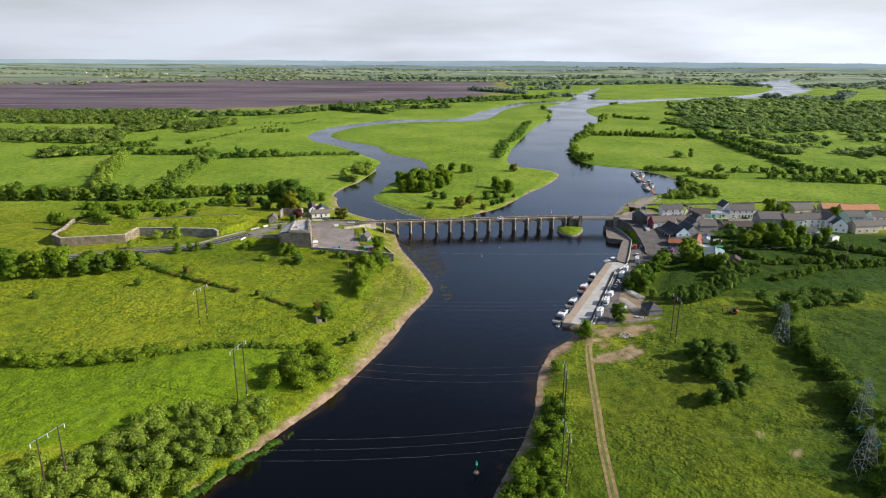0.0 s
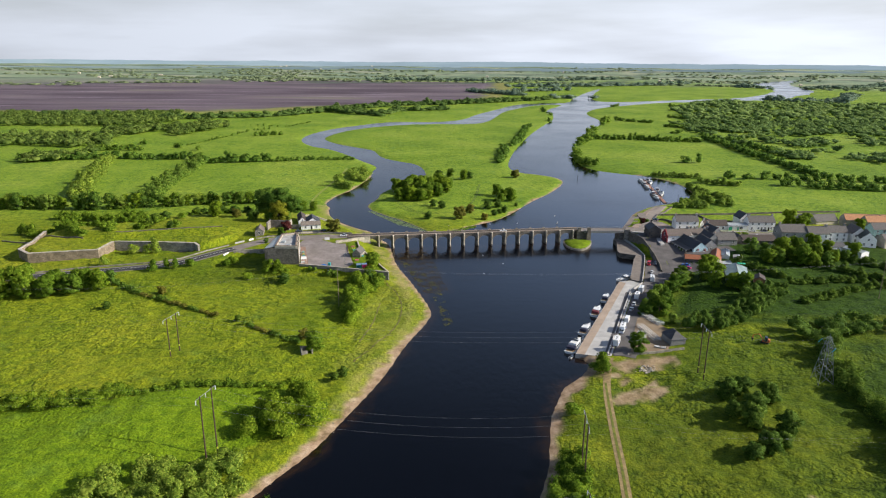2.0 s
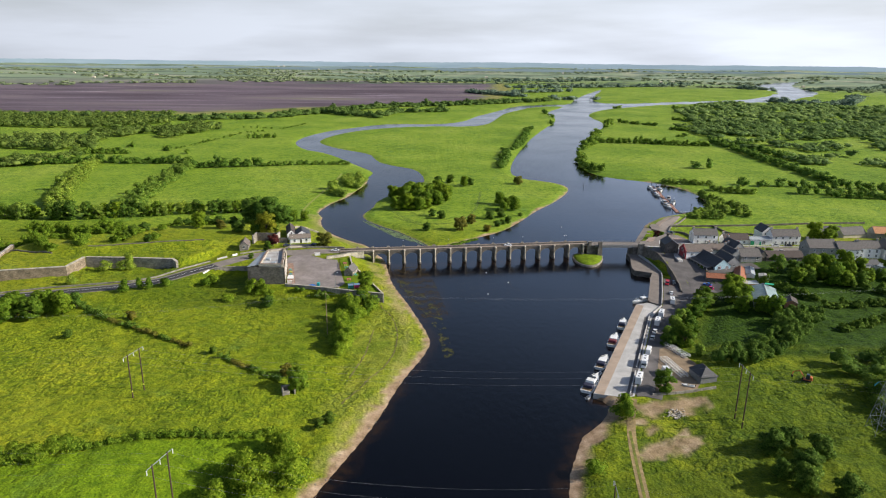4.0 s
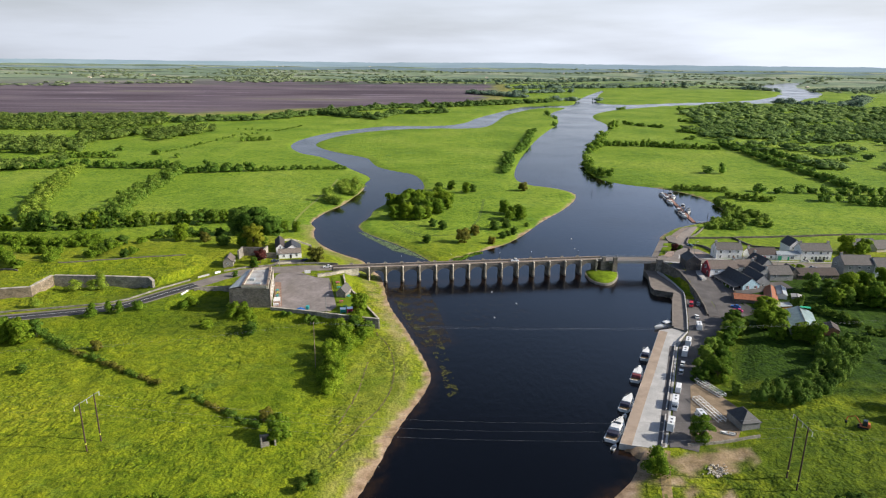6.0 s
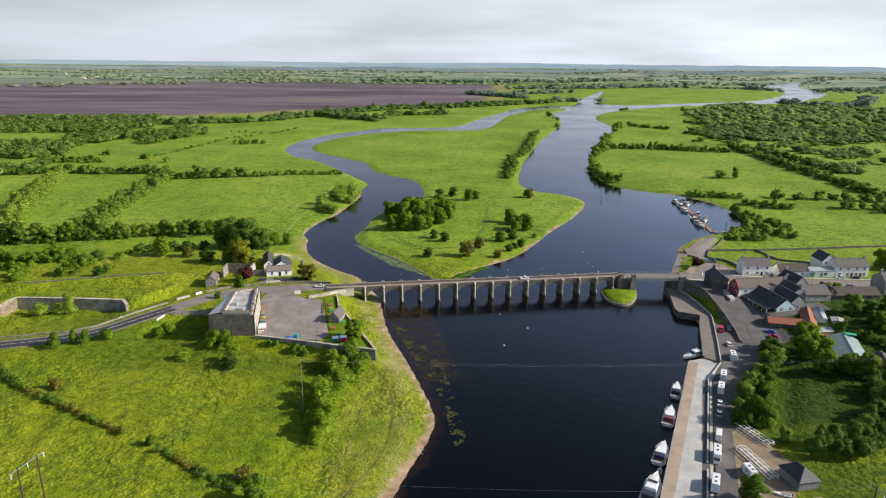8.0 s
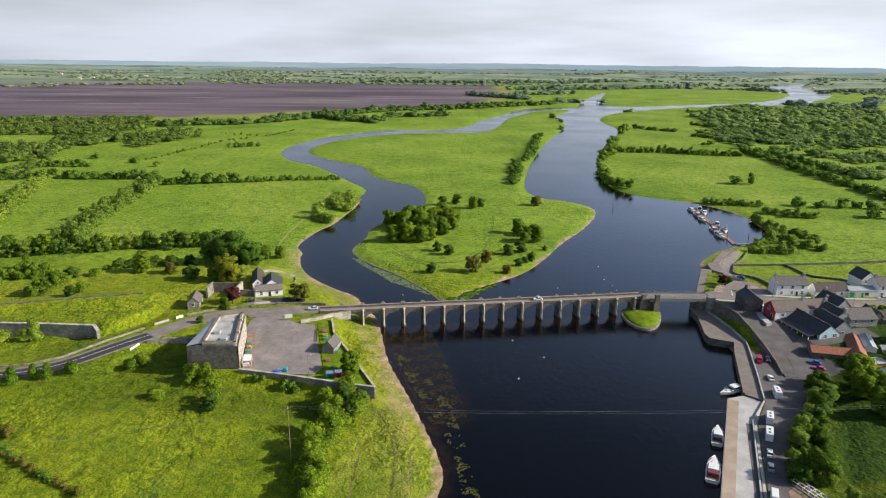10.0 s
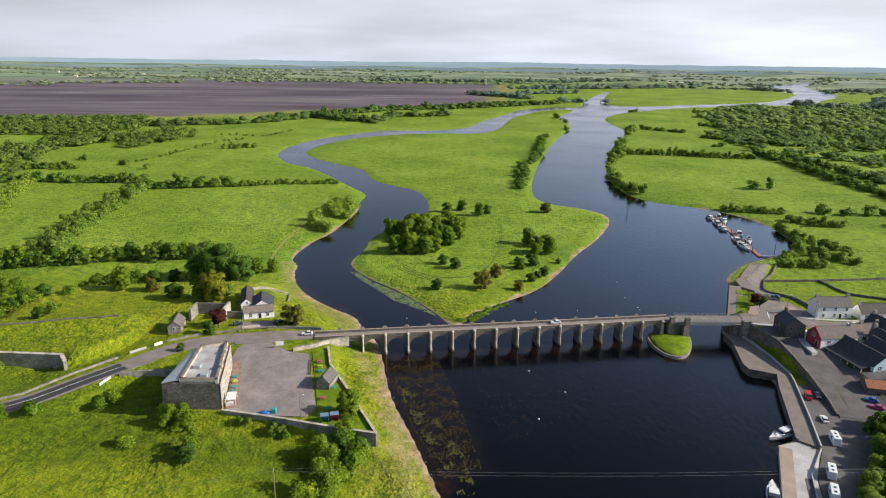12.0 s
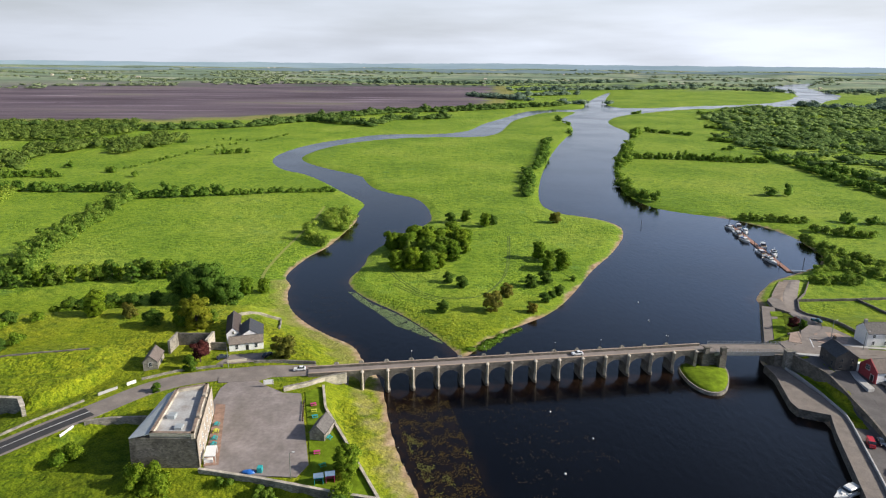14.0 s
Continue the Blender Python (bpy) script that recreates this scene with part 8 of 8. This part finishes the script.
for x, y, w in ((306, 44, 15), (318, 50, 16), (328, 40, 15), (312, 32, 14), (334, 56, 15)):
    house("estate_house", "new house with an orange terracotta roof", x, y, -6, w, 9, 4.4, 7.6, RENDER_GREY, SAND, front=grid_windows((-4, 0, 4), (1.0,), 1.3, 1.2))
ribbon("lane", [(166, -8), (163.4, -22), (164, -34), (167, -46)], 12.0, QUAY_TARMAC, "worn tarmac yard before the pub", 0.13, step=2.0)
ribbon("lane", [(168, -25), (182, -21), (198, -18)], 8.0, QUAY_TARMAC, "narrow tarmac yard between pub and sheds", 0.16, step=2.0)
ribbon("road_edge", [(150.8, 12), (153.7, 0), (154.0, -24), (153.2, -37), (151.4, -47)], 4.4, QUAY_TARMAC, "tarmac edge of the ramp beside its wall", 0.16, step=2.0, z=lambda t: 2.0 + 5.6 * float(ease01((64 - t) / 62)))
# sheds with rusted roofs behind the pub
house("rusty_shed", "shed with a rusted red iron roof", 184.4, -29.4, 66, 19, 5.4, 2.6, 4.2, STONE_DARK, RUST, z=4.0, category="shed")
house("tin_shed", "lean shed with a pale tin roof", 190.8, -26.6, 68, 13, 4.0, 3.0, 3.8, RENDER_WHITE, METAL_ROOF, z=4.2, category="shed")
house("rusty_shed", "low shed with a rusted red roof", 173.6, -31.6, -14, 14.5, 7.0, 2.6, 4.2, STONE_DARK, RUST, z=3.0, category="shed")
house("orange_shed", "small shed with an orange painted end", 185.0, -40.6, 10, 5.6, 4.6, 2.4, 3.2, worn("orange_paint", (0.62, 0.27, 0.05), 0.7), METAL_ROOF, z=3.4, category="shed")
house("flat_shed", "small grey flat-roofed block", 195.6, -32.0, 66, 5.0, 4.4, 2.6, 3.0, RENDER_GREY, LEAD, z=4.0, category="shed")
barn = house("steel_barn", "long barn with a grey-green sheet roof", 181.8, -62.6, 70, 24.0, 10.4, 4.0, 6.0, RENDER_GREY, worn("grey_green_sheet", (0.27, 0.35, 0.35), 0.55, 0.2, scale=0.4), z=3.0, category="barn", left=((0, 0.2, 3.0, 2.6),))
part("roof_panel", boxed(10.2, 12.4, -4.6, -0.6, 0, 0.1), GREEN_PAINT, barn, "bright green roof sheet").matrix_basis = pose(0, 0, 6.25)
bm = bmesh.new()
bmesh.ops.create_icosphere(bm, subdivisions=3, radius=1.0)
bmesh.ops.delete(bm, geom=[v for v in bm.verts if v.co.z < -0.05], context="VERTS")
for v in bm.verts:
    v.co = Vector((v.co.x * 5.0, v.co.y * 4.0, v.co.z * 3.6))
tagged(part("domed_shelter", bm, worn("faded_sheeting", (0.3, 0.28, 0.25), 0.8)), "domed sheeting shelter among the trees", "shelter").matrix_basis = pose(180, -40.5, ground_at(180, -40.5))
house("brick_shed", "small brown shed with a low roof", 190.0, -70.0, 68, 7.0, 5.0, 2.6, 3.8, worn("brown_brick", (0.3, 0.14, 0.08), 0.9), SLATE_BROWN, category="shed")

# ---- poles, pylons and wires ----
def h_frame(label, pa, pb, top, over=1.9, mat=None):
    """Two timber poles with a steel crossarm and hanging insulators."""
    a, b = Vector((*pa, 0)), Vector((*pb, 0))
    c = (a + b) / 2
    t = thing("pole_frame", label, "power pole", pose(c.x, c.y, 0), "timber power-line frames")
    for p in (a, b):
        g = ground_at(p.x, p.y)
        bm = bmesh.new()
        rod(bm, p - c + Vector((0, 0, g - 1)), p - c + Vector((0, 0, top)), 0.24, 0.17, 8)
        pole = part("pole", bm, WOOD_POLE, t)
        bm = bmesh.new()
        rod(bm, p - c + Vector((0, 0, g + 2.2)), p - c + Vector((0, 0, g + 2.7)), 0.26, 0.26, 8)
        part("warning_band", bm, YELLOW, pole)
    d = (b - a).normalized()
    ends = (a - d * over - c, b + d * over - c)
    bm = bmesh.new()
    rod(bm, ends[0] + Vector((0, 0, top - 0.3)), ends[1] + Vector((0, 0, top - 0.3)), 0.09, 0.09, 6)
    part("crossarm", bm, PYLON_STEEL, t)
    for k in range(3):
        p = ends[0].lerp(ends[1], k / 2)
        bm = bmesh.new()
        rod(bm, p + Vector((0, 0, top - 0.4)), p + Vector((0, 0, top - 1.6)), 0.12, 0.12, 6)
        part("insulator", bm, GEL, t)
    return [c + ends[0].lerp(ends[1], k / 2) + Vector((0, 0, top - 1.6)) for k in range(3)]


def cable(a, b, sag, r=0.02, label="thin overhead power cable"):
    a, b = Vector(a), Vector(b)
    k = 14
    pts = [a.lerp(b, i / k) - Vector((0, 0, 4 * sag * (i / k) * (1 - i / k))) for i in range(k + 1)]
    bm = bmesh.new()
    q = (b - a).to_track_quat("Z", "Y").to_matrix()
    rings = [[bm.verts.new(p + q @ Vector((r * math.cos(t), r * math.sin(t), 0))) for t in (0, 1.571, 3.142, 4.712)] for p in pts]
    for u, v in zip(rings[:-1], rings[1:]):
        for i in range(4):
            bm.faces.new((u[i], u[(i + 1) % 4], v[(i + 1) % 4], v[i]))
    return tagged(part("power_cable", bm, CABLE), label, "cable", "overhead cables")


def pylon(label, x, y, turn, height):
    g = ground_at(x, y)
    t = thing("lattice_pylon", label, "pylon", pose(x, y, g, 0, 0, turn), "steel lattice pylons")
    def corner(i, h):
        u = h / height
        w = 2.6 * (1 - u) + 0.6 * u
        return Vector(((1, 1, -1, -1)[i] * w, (1, -1, -1, 1)[i] * w, h))
    levels = [0, 0.24, 0.45, 0.63, 0.78, 0.9, 1.0]
    for i in range(4):
        bm = bmesh.new()
        rod(bm, corner(i, -0.5), corner(i, height), 0.085, 0.07, 4)
        part("leg", bm, PYLON_STEEL, t)
    for i in range(4):
        bm = bmesh.new()
        for lo, hi in zip(levels[:-1], levels[1:]):
            rod(bm, corner(i, lo * height), corner((i + 1) % 4, hi * height), 0.04, sides=4)
            rod(bm, corner((i + 1) % 4, lo * height), corner(i, hi * height), 0.04, sides=4)
            rod(bm, corner(i, hi * height), corner((i + 1) % 4, hi * height), 0.04, sides=4)
        part("bracing", bm, PYLON_STEEL, t)
    bm = bmesh.new()
    for s in (-1, 1):
        rod(bm, (s * 0.7, 0, height * 0.98), (s * 4.2, 0, height * 0.86), 0.08, sides=4)
        rod(bm, (s * 0.7, 0, height * 0.8), (s * 4.2, 0, height * 0.86), 0.08, sides=4)
    rod(bm, (0, 0, height), (0, 0, height + 1.2), 0.08, sides=4)
    part("crossarm", bm, PYLON_STEEL, t)
    for s in (-1, 1):
        bm = bmesh.new()
        rod(bm, (s * 4.2, 0, height * 0.86), (s * 4.2, 1.2, height * 0.78), 0.14, sides=6)
        part("insulator", bm, TEAL, t, "green glass insulator")
    return [Vector((x, y, g + height * 0.86))] * 3


PYLON_WEST = "galvanised lattice pylon at the hedge"
ln = [
    ([h_frame("dark timber twin-pole frame in the west field", (-71.2, -151.7), (-72.6, -157.0), 19.5), h_frame("dark timber twin-pole frame in the rough field", (124, -165.4), (124.2, -170.4), 22.0)], (164.5, -174, 17)),
    ([h_frame("dark timber twin-pole frame above the hedge", (-35.2, -216.4), (-36.6, -221.5), 23.5), h_frame("tall timber twin-pole frame by the track", (69.7, -223.4), (69.3, -229.4), 20.5)], (160.5, -233, 15.5)),
    ([h_frame("dark timber twin-pole frame among willows", (-69.0, -264.2), (-71.0, -270.0), 21.5), h_frame("tall timber twin-pole frame by the track", (63.7, -257.5), (64.0, -263.4), 20.0)], (146.6, -257.5, 15)),
]
for frames, (px, py, ph) in ln:
    ends = pylon(PYLON_WEST, px, py, 90, ph)
    for k in range(3):
        cable(frames[0][k], frames[1][k], 4.5, 0.013)
        cable(frames[1][k], ends[k] + Vector((0, (k - 1) * 4.0, 0)), 1.2, 0.006)
        cable(frames[0][k], frames[0][k] + Vector((-260, 20, 4)), 6.0, 0.007)


def pole(label, x, y, h, arm=0.0, lamp=False):
    t = thing("street_lamp" if lamp else "power_pole", label, "lamp" if lamp else "power pole", pose(x, y, ground_at(x, y)))
    bm = bmesh.new()
    rod(bm, (0, 0, -0.8), (0, 0, h), 0.14, 0.09, 8)
    part("pole", bm, STEEL if lamp else WOOD, t)
    if lamp:
        bm = bmesh.new()
        rod(bm, (0, 0, h), (0.9, 0, h + 0.25), 0.05, sides=5)
        part("arm", bm, STEEL, t)
        part("lantern", boxed(0.8, 1.4, -0.14, 0.14, h + 0.14, h + 0.3, 0.03), WHITE, t)
    else:
        part("crossarm", boxed(-0.06, 0.06, -0.8, 0.8, h - 0.5, h - 0.35), WOOD, t)
    return Vector((x, y, ground_at(x, y) + h - 0.3))


pa = pole("tall grey timber pole beside the shrubs", -17.2, -103.0, 18.2)
pb = pole("tall timber pole behind the village gardens", 236, -93.0, 18.6)
for dy in (-0.6, 0.6):
    cable(pa + Vector((0, dy, 0)), pb + Vector((0, dy, 0)), 4.2, 0.014)
    cable(pa + Vector((0, dy, 0)), (-150, -128 + dy, 20), 3, 0.009)
for x, y in ((-21.0, -57.2), (-56, 5.0), (205, 6.6), (250, 5.2), (176, 19.5), (170, 30)):
    pole("grey street lamp on a tall post", x, y, 7.5, lamp=True)
for k in (1, 4, 7, 9, 12):
    c = BRIDGE @ Vector((BAY * k, FAR - 0.2, 0))
    t = thing("bridge_lamp", "slim dark lamp standard on the bridge parapet", "lamp", pose(c.x, c.y, 8.45), "lamps on the bridge")
    bm = bmesh.new()
    rod(bm, (0, 0, -0.05), (0, 0, 3.6), 0.06, 0.045, 6)
    part("post", bm, BLACK, t)
    bm = bmesh.new()
    bmesh.ops.create_icosphere(bm, subdivisions=1, radius=0.2, matrix=Matrix.Translation((0, 0, 3.75)))
    part("lantern", bm, WHITE, t)

# marker buoys and small things on the water
for x, y in ((112.4, 87.3), (110.4, 65.2), (112.9, 48.9), (53.9, -12.5), (64.5, -28), (52.7, -45.7)):
    t = thing("mooring_buoy", "small white mooring buoy on the river", "buoy", pose(x, y, 0), "buoys on the river")
    bm = bmesh.new()
    bmesh.ops.create_icosphere(bm, subdivisions=2, radius=0.32, matrix=Matrix.Translation((0, 0, 0.12)))
    part("float", bm, GEL, t, smooth=True)
    bm = bmesh.new()
    rod(bm, (0, 0, 0.4), (0, 0, 0.6), 0.04, sides=5)
    part("ring", bm, STEEL, t)
t = thing("channel_marker", "green channel marker on a weedy base", "marker", pose(40.5, -252.4, 0))
bm = bmesh.new()
rod(bm, (0, 0, -2.4), (0, 0, 3.6), 0.14, 0.14, 8)
part("post", bm, BLACK, t)
bm = bmesh.new()
rod(bm, (0, 0, 2.6), (0, 0, 4.0), 0.4, 0.05, 8)
part("top_mark", bm, GREEN_PAINT, t)
bm = bmesh.new()
bmesh.ops.create_icosphere(bm, subdivisions=2, radius=0.9, matrix=Matrix.Diagonal((1, 1, 0.45, 1)))
part("base", bm, WOOD, t)
# digger in the rough field
t = thing("mini_excavator", "small orange excavator with a raised arm", "excavator", pose(159.6, -141.5, ground_at(159.6, -141.5), 0, 0, 150))
ORANGE = worn("orange_machine_paint", (0.6, 0.14, 0.04), 0.5)
part("cab", tapered(-1.0, 0.4, 0.8, 0.8, 0.8, 2.6, 0.2, 0.1, 0.1), GLASS, t)
part("engine_cover", tapered(-1.9, -0.9, 0.9, 0.9, 0.8, 1.8, 0.1, 0.2, 0.08), ORANGE, t)
part("turntable", boxed(-1.6, 1.0, -0.95, 0.95, 0.6, 0.85, 0.04), ORANGE, t)
for s in (-1, 1):
    part("track", tapered(-1.6, 1.6, 0.24, 0.24, 0, 0.62, 0.25, 0.25, 0.02), BLACK, t).location = (0, s * 0.8, 0)
bm = bmesh.new()
for p, q in (((0.6, 0, 1.0), (2.4, 0, 3.4)), ((2.4, 0, 3.4), (4.4, 0, 2.6)), ((4.4, 0, 2.6), (4.7, 0, 1.2))):
    rod(bm, p, q, 0.16, 0.12, 4)
part("boom", bm, ORANGE, t)
part("bucket", tapered(4.3, 5.0, 0.4, 0.4, 0.5, 1.3, 0.2, 0.1, 0.05), BLACK, t)
# ruined hut in the scrub
t = thing("ruined_hut", "small roofless stone hut in the brambles", "ruin", pose(-22.5, -150.5, ground_at(-22.5, -150.5), 0, 0, 20))
for x0, x1, y0, y1, z1 in ((-2.2, -1.7, -1.8, 1.8, 2.4), (1.7, 2.2, -1.8, 1.8, 2.0), (-1.7, 1.7, 1.3, 1.8, 2.2), (-1.7, 0.2, -1.8, -1.3, 1.6)):
    part("wall", boxed(x0, x1, y0, y1, -0.6, z1, 0.05), STONE, t)
